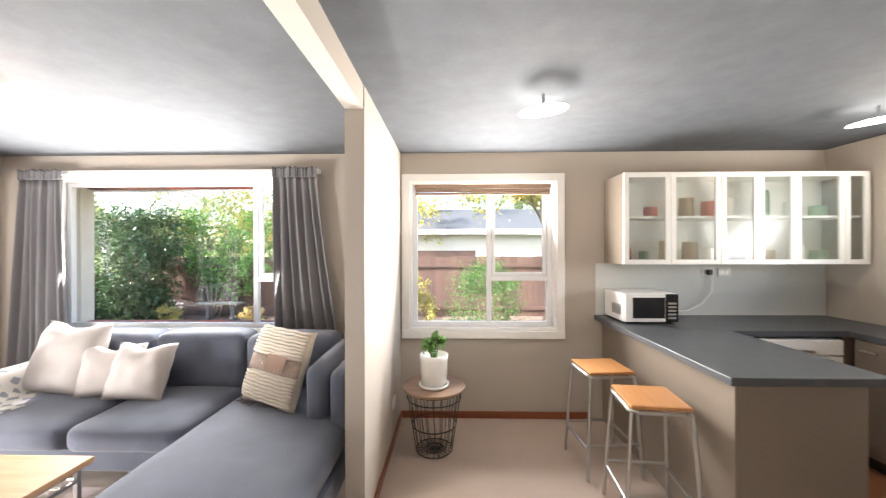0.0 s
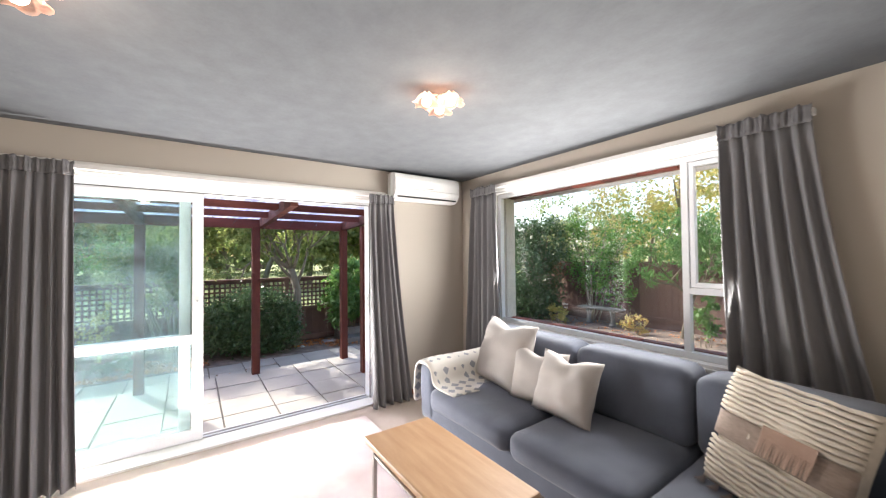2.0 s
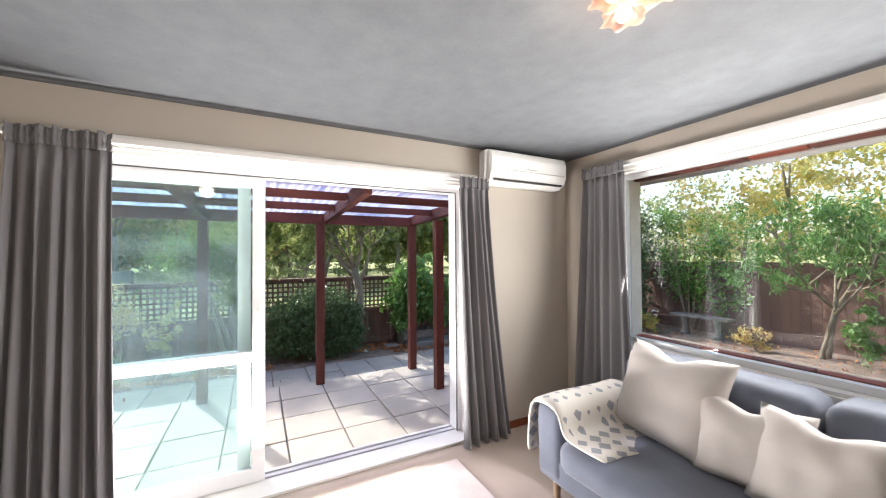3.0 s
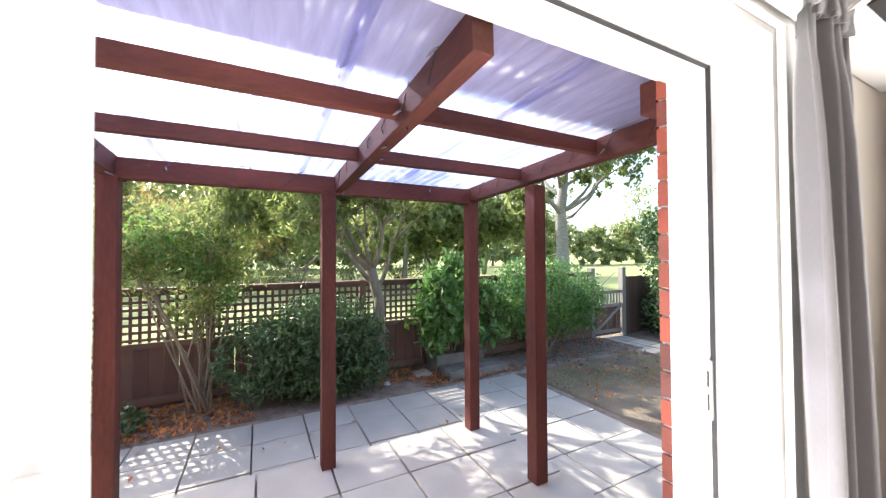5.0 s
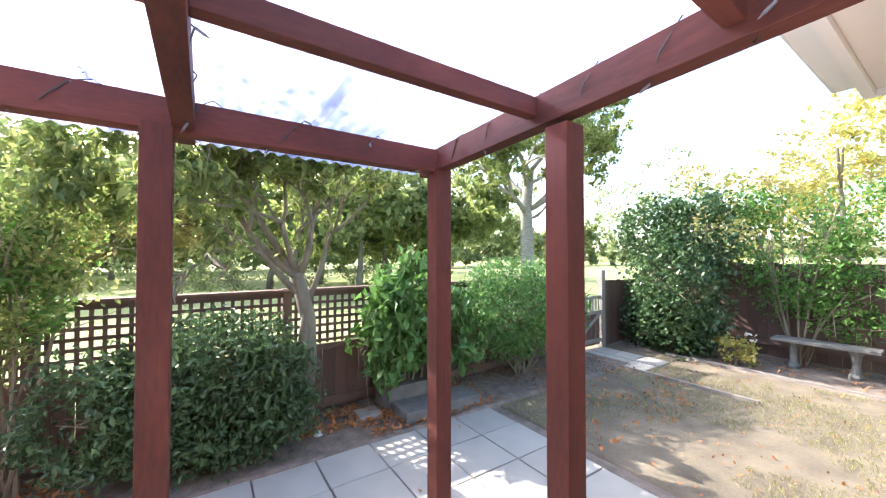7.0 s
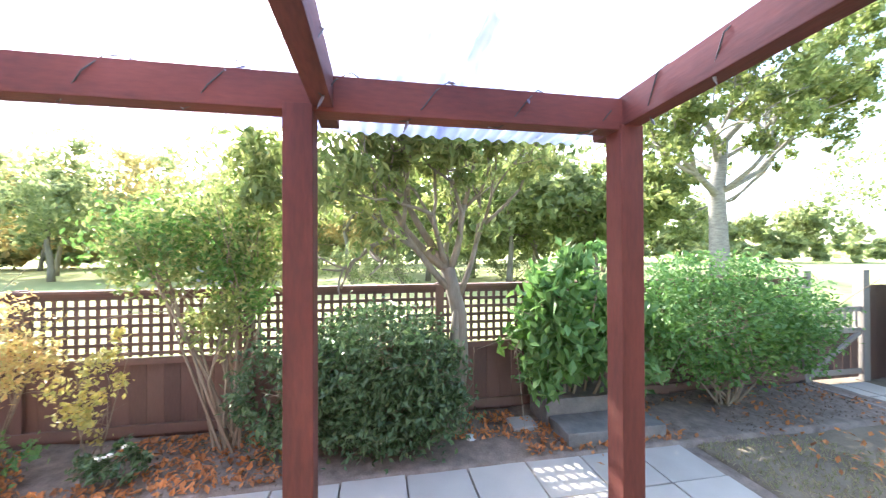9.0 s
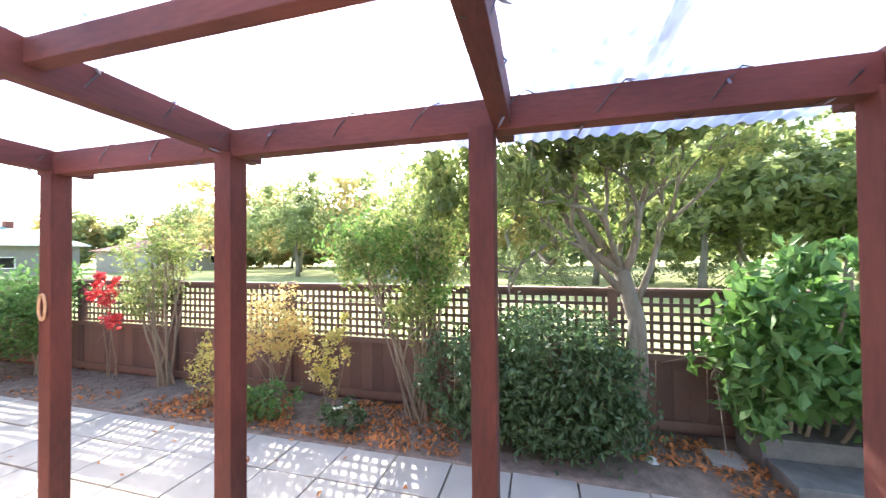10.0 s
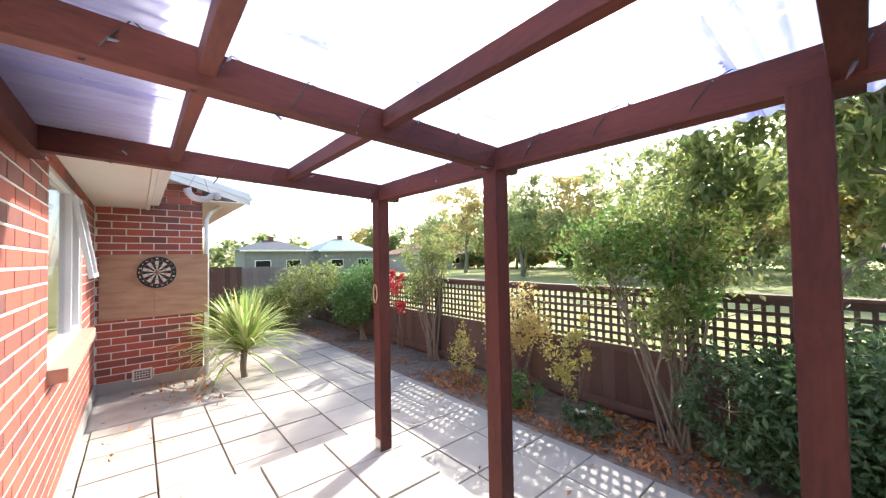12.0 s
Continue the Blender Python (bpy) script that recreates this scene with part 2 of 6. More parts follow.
L_FARGOLD = leafmat("far_golden_leaf", (0.54, 0.40, 0.16), (0.40, 0.39, 0.16), 0.55)
L_ROSE = leafmat("pale_yellow_green_rose_leaf", (0.15, 0.25, 0.06), (0.44, 0.44, 0.17), 0.5)
L_SPIKE = leafmat("striped_spiky_leaf", (0.28, 0.44, 0.11), (0.66, 0.67, 0.32), 0.4, 0.35)

# ---- tools ----


def box(bm, x0, x1, y0, y1, z0, z1, bev=0.0):
    g = bmesh.ops.create_cube(bm, size=1.0, matrix=Matrix.LocRotScale(((x0 + x1) / 2, (y0 + y1) / 2, (z0 + z1) / 2), None, (x1 - x0, y1 - y0, z1 - z0)))
    if bev:
        es = list({e for v in g["verts"] for e in v.link_edges})
        bmesh.ops.bevel(bm, geom=es, offset=bev, segments=2, affect="EDGES", profile=0.6)
    return bm


def bx(x0, x1, y0, y1, z0, z1, bev=0.0):
    return box(bmesh.new(), x0, x1, y0, y1, z0, z1, bev)


def cyl(bm, p, q, r0, r1=None, seg=12):
    p, q = Vector(p), Vector(q)
    m = Matrix.Translation((p + q) / 2) @ (q - p).to_track_quat("Z", "Y").to_matrix().to_4x4()
    bmesh.ops.create_cone(bm, cap_ends=True, segments=seg, radius1=r0, radius2=r0 if r1 is None else r1, depth=(q - p).length, matrix=m)
    return bm


def tube(bm, pts, r0, r1=None, seg=8):
    """A bent, tapered round bar along the points."""
    pts = [Vector(p) for p in pts]
    r1 = r0 if r1 is None else r1
    rings = []
    for i, p in enumerate(pts):
        d = (pts[min(i + 1, len(pts) - 1)] - pts[max(i - 1, 0)]).normalized()
        u = d.orthogonal().normalized() if not rings else (ru - d * ru.dot(d)).normalized()
        ru, v = u, d.cross(u)
        r = r0 + (r1 - r0) * i / max(1, len(pts) - 1)
        rings.append([bm.verts.new(p + (u * math.cos(a) + v * math.sin(a)) * r) for a in [2 * math.pi * k / seg for k in range(seg)]])
    for a, b in zip(rings, rings[1:]):
        for k in range(seg):
            bm.faces.new((a[k], a[(k + 1) % seg], b[(k + 1) % seg], b[k]))
    bm.faces.new(rings[0][::-1])
    bm.faces.new(rings[-1])
    return bm


def lathe(bm, prof, seg=28, at=(0, 0, 0)):
    rings = [[bm.verts.new((at[0] + r * math.cos(2 * math.pi * k / seg), at[1] + r * math.sin(2 * math.pi * k / seg), at[2] + z)) for k in range(seg)] for r, z in prof]
    for a, b in zip(rings, rings[1:]):
        for k in range(seg):
            bm.faces.new((a[k], a[(k + 1) % seg], b[(k + 1) % seg], b[k]))
    return bm


def part(name, bm, material, parent=None, label="", smooth=False, at=None):
    me = bpy.data.meshes.new(name)
    bm.normal_update()
    bm.to_mesh(me)
    bm.free()
    me.materials.append(material)
    if smooth:
        me.polygons.foreach_set("use_smooth", [True] * len(me.polygons))
    ob = new(name, me)
    if parent:
        ob.parent = parent
    if at:
        ob.location = at
    if label:
        ob["label"] = label
    return ob


def thing(name, at, label, category, group="", kind=""):
    e = new(name)
    e.empty_display_size = 0.1
    e.location = at
    return tagged(e, label, category, group, kind)


def raw(name, verts, faces, material, parent=None, label="", smooth=False):
    me = bpy.data.meshes.new(name)
    me.from_pydata(verts, [], faces)
    me.materials.append(material)
    if smooth:
        me.polygons.foreach_set("use_smooth", [True] * len(me.polygons))
    ob = new(name, me)
    if parent:
        ob.parent = parent
    if label:
        ob["label"] = label
    return ob


def struct(name, bm, material, label, category="wall"):
    return tagged(part(name, bm, material), label, category, "", "structure")


def shared(name, me, parent, at, turn=0.0):
    ob = new(name, me)
    ob.parent = parent
    ob.location = at
    if turn:
        ob.rotation_euler = (0, 0, turn)
    return ob


def softbox(x0, x1, y0, y1, z0, z1, puff=0.03, rnd=0.05, n=5, seed=0, wrinkle=0.006):
    """An upholstered block: rounded, crowned and slightly uneven."""
    bm = bmesh.new()
    bmesh.ops.create_cube(bm, size=2.0)
    bmesh.ops.subdivide_edges(bm, edges=bm.edges[:], cuts=2 * n + 1, use_grid_fill=True)
    hx, hy, hz = (x1 - x0) / 2, (y1 - y0) / 2, (z1 - z0) / 2
    c = Vector(((x0 + x1) / 2, (y0 + y1) / 2, (z0 + z1) / 2))
    r = min(rnd, hx * 0.9, hy * 0.9, hz * 0.9)
    for v in bm.verts:
        u = v.co.copy()
        p = Vector((u.x * hx, u.y * hy, u.z * hz))
        inner = Vector((max(-hx + r, min(hx - r, p.x)), max(-hy + r, min(hy - r, p.y)), max(-hz + r, min(hz - r, p.z))))
        d = p - inner
        if d.length > 1e-6:
            p = inner + d.normalized() * r
        crown = (1 - u.x ** 2) * (1 - u.y ** 2)
        p.z += math.copysign(puff * crown, u.z) * (abs(u.z) > 0.6)
        p.y += math.copysign(puff * 0.5 * (1 - u.x ** 2) * (1 - u.z ** 2), u.y) * (abs(u.y) > 0.6)
        nz = noise.noise_vector(p * 6 + Vector((seed * 3.1, seed, 0)))
        v.co = c + p + nz * wrinkle
    return bm


def leaves(points, size, rng, aspect=0.45, droop=0.25, up=0.5):
    """Vertices and faces of folded leaves, four triangles each, at the points."""
    n = len(points)
    d = rng.normal(size=(n, 3))
    d[:, 2] -= droop
    d /= np.linalg.norm(d, axis=1)[:, None]
    nr = rng.normal(size=(n, 3)) * (1 - up) + np.array([0, 0, up * 1.6])
    s = np.cross(d, nr)
    s /= np.linalg.norm(s, axis=1)[:, None] + 1e-9
    up_v = np.cross(s, d)
    ln = size * rng.uniform(0.65, 1.3, (n, 1))
    w = ln * aspect * 0.5
    a = points - d * ln * 0.5
    tip = points + d * ln * 0.5 - up_v * ln * 0.08
    mid = points - up_v * ln * 0.06
    l, r = points + s * w + up_v * ln * 0.05, points - s * w + up_v * ln * 0.05
    v = np.stack([a, l, tip, r, mid], 1).reshape(-1, 3)
    k = np.arange(n)[:, None] * 5
    f = np.concatenate([k + [0, 4, 1], k + [1, 4, 2], k + [2, 4, 3], k + [3, 4, 0]], 0)
    return v, f


def crown(name, material, blobs, count, size, parent, seed=1, aspect=0.45, hollow=0.55, label="", droop=0.25, gap=0.35):
    """A crown of single leaves in overlapping uneven clumps (x, y, z, rx, ry, rz)."""
    rng = np.random.default_rng(seed)
    b = np.array(blobs, float)
    vol = (b[:, 3] * b[:, 4] * b[:, 5]) ** 0.7
    out = []
    for bl, share in zip(b, vol / vol.sum()):
        m = max(6, int(count * share))
        tw = max(4, m // 26)
        u = rng.normal(size=(tw, 3))
        u /= np.linalg.norm(u, axis=1)[:, None]
        u *= (hollow + (1 - hollow) * rng.random((tw, 1)) ** 0.6)
        keep = np.array([noise.noise(Vector(q * 2.2) + Vector((seed * 1.7, bl[0], bl[1]))) > -gap for q in u])
        u = u[keep] if keep.any() else u
        c = u[rng.integers(0, len(u), m)]
        sp = 0.16 * rng.normal(size=(m, 3))
        out.append(bl[:3] + (c + sp) * bl[3:6])
    v, f = leaves(np.concatenate(out), size, rng, aspect, droop)
    return raw(name, v.tolist(), f.tolist(), material, parent, label)


def branch(bm, p, d, length, r, depth, rng, tips, bend=0.25, seg=7, fork=(2, 3), spread=0.55):
    """A limb that wanders, tapers and forks."""
    pts, q, d = [Vector(p)], Vector(p), Vector(d).normalized()
    k = 4
    for _ in range(k):
        d = (d + Vector(rng.normal(size=3).tolist()) * bend * 0.35 + Vector((0, 0, 0.03))).normalized()
        q = q + d * length / k
        pts.append(q)
    tube(bm, pts, r, r * 0.6, seg)
    if depth == 0:
        tips.append(q)
        return
    for _ in range(int(rng.integers(fork[0], fork[1] + 1))):
        nd = (d + Vector(rng.normal(size=3).tolist()) * spread).normalized()
        branch(bm, pts[-1] if rng.random() > 0.35 else pts[-2], nd, length * rng.uniform(0.6, 0.85), r * 0.58, depth - 1, rng, tips, bend, max(4, seg - 1), fork, spread)

# ---- the house ----
XW, XO, YN, YNO, XE, YS = -4.06, -4.42, 4.0, 4.36, 3.33, -1.0
GR, PL = -0.36, -0.16


def wall_x(name, x0, x1, y0, y1, z0, z1, holes, material, label):
    """A wall in the plane of x with openings (y0, y1, z0, z1), cut through its thickness."""
    bm = bmesh.new()
    y = y0
    for a, b, c, d in sorted(holes):
        box(bm, x0, x1, y, a, z0, z1)
        if c > z0:
            box(bm, x0, x1, a, b, z0, c)
        if d < z1:
            box(bm, x0, x1, a, b, d, z1)
        y = b
    box(bm, x0, x1, y, y1, z0, z1)
    return struct(name, bm, material, label)


def wall_y(name, y0, y1, x0, x1, z0, z1, holes, material, label):
    bm = bmesh.new()
    x = x0
    for a, b, c, d in sorted(holes):
        box(bm, x, a, y0, y1, z0, z1)
        if c > z0:
            box(bm, a, b, y0, y1, z0, c)
        if d < z1:
            box(bm, a, b, y0, y1, d, z1)
        x = b
    box(bm, x, x1, y0, y1, z0, z1)
    return struct(name, bm, material, label)


DOOR = (0.44, 2.93, -0.02, 2.06)
LWIN = (-3.55, -1.30, 0.76, 2.15)
KWIN = (-0.30, 1.00, 0.78, 2.10)
struct("floor", bx(XW - 0.28, XE + 0.1, YS - 0.1, YN + 0.1, -0.14, 0.0), M_CARPET, "beige cut-pile carpet over the whole living area", "floor")
struct("ceiling", bx(XW - 0.2, XE + 0.2, YS - 0.2, YN + 0.2, 2.4, 2.5), M_CEIL, "smooth white painted plasterboard ceiling", "ceiling")
wall_x("wall_west", -4.28, XW, YS, YN, 0.0, 2.4, [DOOR], M_WALL, "taupe painted wall with the sliding door")
wall_y("wall_north", YN, 4.22, -4.28, XE, 0.0, 2.4, [LWIN, KWIN], M_WALL, "taupe painted wall with two windows")
EWIN = (2.2, 3.42, 1.24, 2.10)
wall_x("wall_east", XE, XE + 0.2, YS, 4.22, 0.0, 2.4, [EWIN], M_WALL, "taupe painted kitchen end wall with a window")
wall_y("wall_south", YS - 0.1, YS, -4.28, XE, 0.0, 2.4, [], M_WALL, "plain taupe painted wall behind the seating")
struct("partition_wall", bx(-0.487, -0.383, 2.67, YN - 0.002, 0.0, 2.4), M_WALL, "short taupe painted nib wall between lounge and kitchen")
struct("ceiling_beam", bx(-0.483, -0.387, YS, 2.668, 2.235, 2.398), M_WALL, "taupe boxed beam across the ceiling opening", "beam")
for nm, b in (("baseboard_north", (-0.38, 1.3, YN - 0.014, YN - 0.001, 0.001, 0.062)), ("baseboard_west", (XW + 0.001, XW + 0.014, 2.99, YN - 0.002, 0.001, 0.062)), ("baseboard_partition", (-0.382, -0.369, 2.67, YN - 0.02, 0.001, 0.062)),
              ("baseboard_lounge", (-4.04, -0.49, YN - 0.014, YN - 0.001, 0.001, 0.062)), ("baseboard_west_south", (XW + 0.001, XW + 0.014, YS, 0.6, 0.001, 0.062))):
    struct(nm, bx(*b, bev=0.004), M_SKIRT, "red-brown varnished timber skirting board", "skirting")
struct("kitchen_floor", bx(2.03, XE - 0.002, 1.0, 3.4, 0.001, 0.006), M_VINYL, "terracotta coloured sheet floor in the kitchen", "floor")


def window(name, x0, x1, z0, z1, yin, yf, mull, transom, label, arch=0.07, side=1):
    """A window in the north wall: timber trim inside, aluminium frame, panes."""
    w = thing(name, ((x0 + x1) / 2, yf, z0), label, "window", kind="structure")
    ox, oy, oz = (x0 + x1) / 2, yf, z0

    def p(nm, a, b, c, d, e, f, m=M_ALU, bev=0.003, par=w):
        return part(nm, bx(a - ox, b - ox, c - oy, d - oy, e - oz, f - oz, bev), m, par)
    p("architrave", x0 - arch, x1 + arch, yin - 0.02, yin - 0.001, z1, z1 + arch, M_WHITE)
    p("architrave", x0 - arch, x0, yin - 0.02, yin - 0.001, z0, z1, M_WHITE)
    p("architrave", x1, x1 + arch, yin - 0.02, yin - 0.001, z0, z1, M_WHITE)
    p("window_sill", x0 - arch, x1 + arch, yin - 0.03, yin - 0.001, z0 - arch, z0, M_WHITE, 0.006)
    for a, b, e, f in ((x0, x0 + 0.018, z0, z1), (x1 - 0.018, x1, z0, z1), (x0 + 0.018, x1 - 0.018, z1 - 0.018, z1), (x0 + 0.018, x1 - 0.018, z0, z0 + 0.018)):
        p("reveal", a, b, yin, yf - 0.025, e, f, M_WHITE, 0.001)
    t = 0.042
    i0, i1, k0, k1 = x0 + 0.018, x1 - 0.018, z0 + 0.018, z1 - 0.018
    for a, b, e, f in ((i0, i0 + t, k0, k1), (i1 - t, i1, k0, k1), (i0 + t, i1 - t, k1 - t, k1), (i0 + t, i1 - t, k0, k0 + t), (mull - t / 2, mull + t / 2, k0 + t, k1 - t)):
        p("window_frame", a, b, yf - 0.02, yf + 0.03, e, f)
    p("transom", mull + t / 2, i1 - t, yf - 0.02, yf + 0.03, transom - t / 2, transom + t / 2)
    sash = thing("sash", (0, 0, 0), "", "")
    sash.parent = w
    s0, s1, q0, q1, u = mull + t / 2 + 0.004, i1 - t - 0.004, transom + t / 2 + 0.004, k1 - t - 0.004, 0.03
    for a, b, e, f in ((s0, s0 + u, q0, q1), (s1 - u, s1, q0, q1), (s0 + u, s1 - u, q1 - u, q1), (s0 + u, s1 - u, q0, q0 + u)):
        p("sash_rail", a, b, yf - 0.012, yf + 0.034, e, f, M_ALU, 0.003, sash)
    for a, b, e, f in ((i0 + t, mull - t / 2, k0 + t, k1 - t), (s0 + u, s1 - u, q0 + u, q1 - u), (mull + t / 2, i1 - t, k0 + t, transom - t / 2)):
        g = p("pane", a, b, yf + 0.004, yf + 0.009, e, f, M_GLASS, 0)
        g.visible_shadow = False
    return w


window("window_1", *LWIN, YN, 4.10, -1.74, 1.225, "wide white aluminium picture window with a side casement", 0.05)
window("window_2", *KWIN, YN, 4.10, 0.415, 1.235, "white aluminium kitchen window with a raised blind")
bl = thing("venetian_blind", (0.35, 4.03, 1.99), "slim brown venetian blind drawn up to the window head", "blind")
part("head_rail", bx(-0.61, 0.61, -0.02, 0.02, 0.06, 0.09, 0.003), M_WALNUT, bl)
part("folded_slat", bx(-0.60, 0.60, -0.018, 0.018, 0.025, 0.052, 0.003), M_WALNUT, bl)
part("bottom_rail", bx(-0.60, 0.60, -0.018, 0.018, 0.0, 0.018, 0.003), M_WALNUT, bl)

# kitchen end window
ew = thing("window_3", (XE, 2.81, 1.24), "white framed kitchen window in the end wall", "window", kind="structure")
for b in ((-0.02, -0.001, 0.61, 0.68, -0.07, 0.93), (-0.02, -0.001, -0.68, -0.61, -0.07, 0.93), (-0.02, -0.001, -0.61, 0.61, 0.86, 0.93), (-0.03, -0.001, -0.61, 0.61, -0.07, 0.0)):
    part("architrave", bx(*b, 0.003), M_WHITE, ew)
for b in ((0.05, 0.1, 0.56, 0.61, 0, 0.86), (0.05, 0.1, -0.61, -0.56, 0, 0.86), (0.05, 0.1, -0.56, 0.56, 0.81, 0.86), (0.05, 0.1, -0.56, 0.56, 0, 0.05)):
    part("window_frame", bx(*b, 0.003), M_ALU, ew)
part("pane", bx(0.07, 0.075, -0.56, 0.56, 0.05, 0.81), M_GLASS, ew).visible_shadow = False

# sliding door
dr = thing("door_1", (-4.2, 1.825, 0.0), "white aluminium sliding door standing half open to the patio", "door", kind="structure")


def dp(nm, x0, x1, y0, y1, z0, z1, m=M_ALU, bev=0.003, par=None):
    return part(nm, bx(x0 + 4.2, x1 + 4.2, y0 - 1.825, y1 - 1.825, z0, z1, bev), m, par or dr)


D0, D1, DT = DOOR[0], DOOR[1], DOOR[3]
dp("architrave", XW + 0.001, XW + 0.022, D0 - 0.06, D1 + 0.06, DT, DT + 0.075, M_WHITE)
dp("architrave", XW + 0.001, XW + 0.022, D0 - 0.06, D0, 0.001, DT, M_WHITE)
dp("architrave", XW + 0.001, XW + 0.022, D1, D1 + 0.06, 0.001, DT, M_WHITE)
dp("reveal", -4.2, XW, D0, D0 + 0.02, 0.02, DT, M_WHITE, 0.001)
dp("reveal", -4.2, XW, D1 - 0.02, D1, 0.02, DT, M_WHITE, 0.001)
dp("reveal", -4.2, XW, D0 + 0.02, D1 - 0.02, DT - 0.02, DT, M_WHITE, 0.001)
dp("threshold", -4.23, XW + 0.015, D0, D1, 0.001, 0.02, M_WHITE, 0.004)
dp("door_frame", -4.33, -4.20, D0, D0 + 0.05, -0.02, DT)
dp("door_frame", -4.335, -4.20, D1 - 0.05, D1, -0.02, DT)
dp("door_frame", -4.33, -4.20, D0 + 0.05, D1 - 0.05, DT - 0.05, DT)
dp("track", -4.36, -4.20, D0 + 0.05, D1 - 0.05, -0.03, 0.012)
dp("track_rail", -4.25, -4.243, D0 + 0.05, D1 - 0.05, 0.012, 0.024, M_STEEL, 0.001)
dp("track_rail", -4.31, -4.303, D0 + 0.05, D1 - 0.05, 0.012, 0.024, M_STEEL, 0.001)
dp("seal", -4.212, -4.199, D1 - 0.055, D1 - 0.0505, 0.02, DT - 0.05, M_RUBBER, 0)
dp("seal", -4.212, -4.199, D0 + 0.05, D1 - 0.05, DT - 0.055, DT - 0.0505, M_RUBBER, 0)


def leaf(y0, y1, x, lab, handle=False):
    g = thing("door_panel", (0, 0, 0), lab, "")
    g.parent = dr
    z0, z1, s = 0.026, DT - 0.052, 0.075
    for a, b, c, d in ((y0, y0 + s, z0, z1), (y1 - s, y1, z0, z1), (y0 + s, y1 - s, z1 - s, z1), (y0 + s, y1 - s, z0, z0 + 0.09), (y0 + s, y1 - s, 0.80, 0.87)):
        dp("rail", x - 0.02, x + 0.02, a, b, c, d, M_ALU, 0.004, g)
    for c, d in ((0.116, 0.80), (0.87, z1 - s)):
        q = dp("pane", x - 0.003, x + 0.003, y0 + s, y1 - s, c, d, M_GREENGL, 0, g)
        q.visible_shadow = False
    if handle:
        bm = bmesh.new()
        tube(bm, [(x + 4.2 + 0.02, y1 - 0.04 - 1.825, 0.93), (x + 4.2 + 0.06, y1 - 0.04 - 1.825, 0.94), (x + 4.2 + 0.06, y1 - 0.04 - 1.825, 1.13), (x + 4.2 + 0.02, y1 - 0.04 - 1.825, 1.14)], 0.009)
        box(bm, x + 4.2 + 0.02, x + 4.2 + 0.03, y1 - 0.055 - 1.825, y1 - 0.025 - 1.825, 0.90, 1.17, 0.003)
        part("handle", bm, M_PLAST, g, "white plastic pull handle")


leaf(D0 + 0.05, 1.355, -4.275, "fixed glazed panel of the sliding door")
leaf(D0 + 0.10, 1.44, -4.232, "sliding glazed panel pushed open with a pull handle", True)
lk = bmesh.new()
box(lk, -0.02, -0.004, 2.86 - 1.825, 2.876 - 1.825, 0.92, 1.10, 0.003)
sp = part("strike_plate", lk, M_PLAST, dr, "white plastic strike plate on the jamb")
lk = bmesh.new()
box(lk, -0.014, -0.008, 2.858 - 1.825, 2.8598 - 1.825, 0.95, 1.0)
box(lk, -0.014, -0.008, 2.858 - 1.825, 2.8598 - 1.825, 1.02, 1.07)
part("slot", lk, M_RUBBER, sp, "dark latch slots")

# eaves and roof
struct("soffit", bx(-4.95, -4.275, -4.465, 4.84, 2.20, 2.215), M_SOFFIT, "cream painted soffit under the eave", "eave")
struct("soffit_north", bx(-4.275, 4.0, 4.22, 4.84, 2.20, 2.215), M_SOFFIT, "cream painted soffit along the garden side", "eave")
fs = thing("gutter", (-4.97, 0, 2.2), "white metal gutter and fascia along the eave", "gutter", kind="structure")
part("fascia", bx(-0.02, 0.018, -4.4, 4.86, -0.03, 0.12), M_WHITE, fs)
part("trough", bx(-0.13, -0.022, -4.4, 4.88, 0.04, 0.14, 0.015), M_WHITE, fs)
part("fascia", bx(0.02, 8.9, 4.842, 4.862, -0.03, 0.12), M_WHITE, fs)
rf = bmesh.new()
v = [rf.verts.new(c) for c in ((-5.08, -4.4, 2.36), (-5.08, 4.98, 2.36), (4.2, 4.98, 2.36), (4.2, -4.4, 2.36), (-1.0, -1.6, 3.75), (-1.0, 1.9, 3.75))]
for f in ((0, 1, 5, 4), (1, 2, 5), (2, 3, 4, 5), (3, 0, 4), (3, 2, 1, 0)):
    rf.faces.new([v[i] for i in f])
struct("roof", rf, M_ROOF, "grey metal hipped roof of the house", "roof")

# ---- outside ground ----
gm = bmesh.new()
bmesh.ops.create_grid(gm, x_segments=1, y_segments=1, size=600, matrix=Matrix.Translation((-60, 0, -0.52)))
struct("ground", gm, M_PARK, "wide mown park grass reaching the horizon", "ground")


def sheet(name, x0, x1, y0, y1, z, amp, step, material, label, category="ground", seed=0, skirt=True):
    nx, ny = max(2, int((x1 - x0) / step)), max(2, int((y1 - y0) / step))
    vs, fc = [], []
    for j in range(ny + 1):
        for i in range(nx + 1):
            x, y = x0 + (x1 - x0) * i / nx, y0 + (y1 - y0) * j / ny
            e = i in (0, nx) or j in (0, ny)
            vs.append((x, y, z + amp * noise.fractal(Vector((x * 2.1 + seed, y * 2.1, 0)), 0.8, 2.1, 4) - (0.2 if e and skirt else 0)))
    for j in range(ny):
        for i in range(nx):
            a = j * (nx + 1) + i
            fc.append((a, a + 1, a + nx + 2, a + nx + 1))
    return tagged(raw(name, vs, fc, material, smooth=True), label, category, "", "structure")


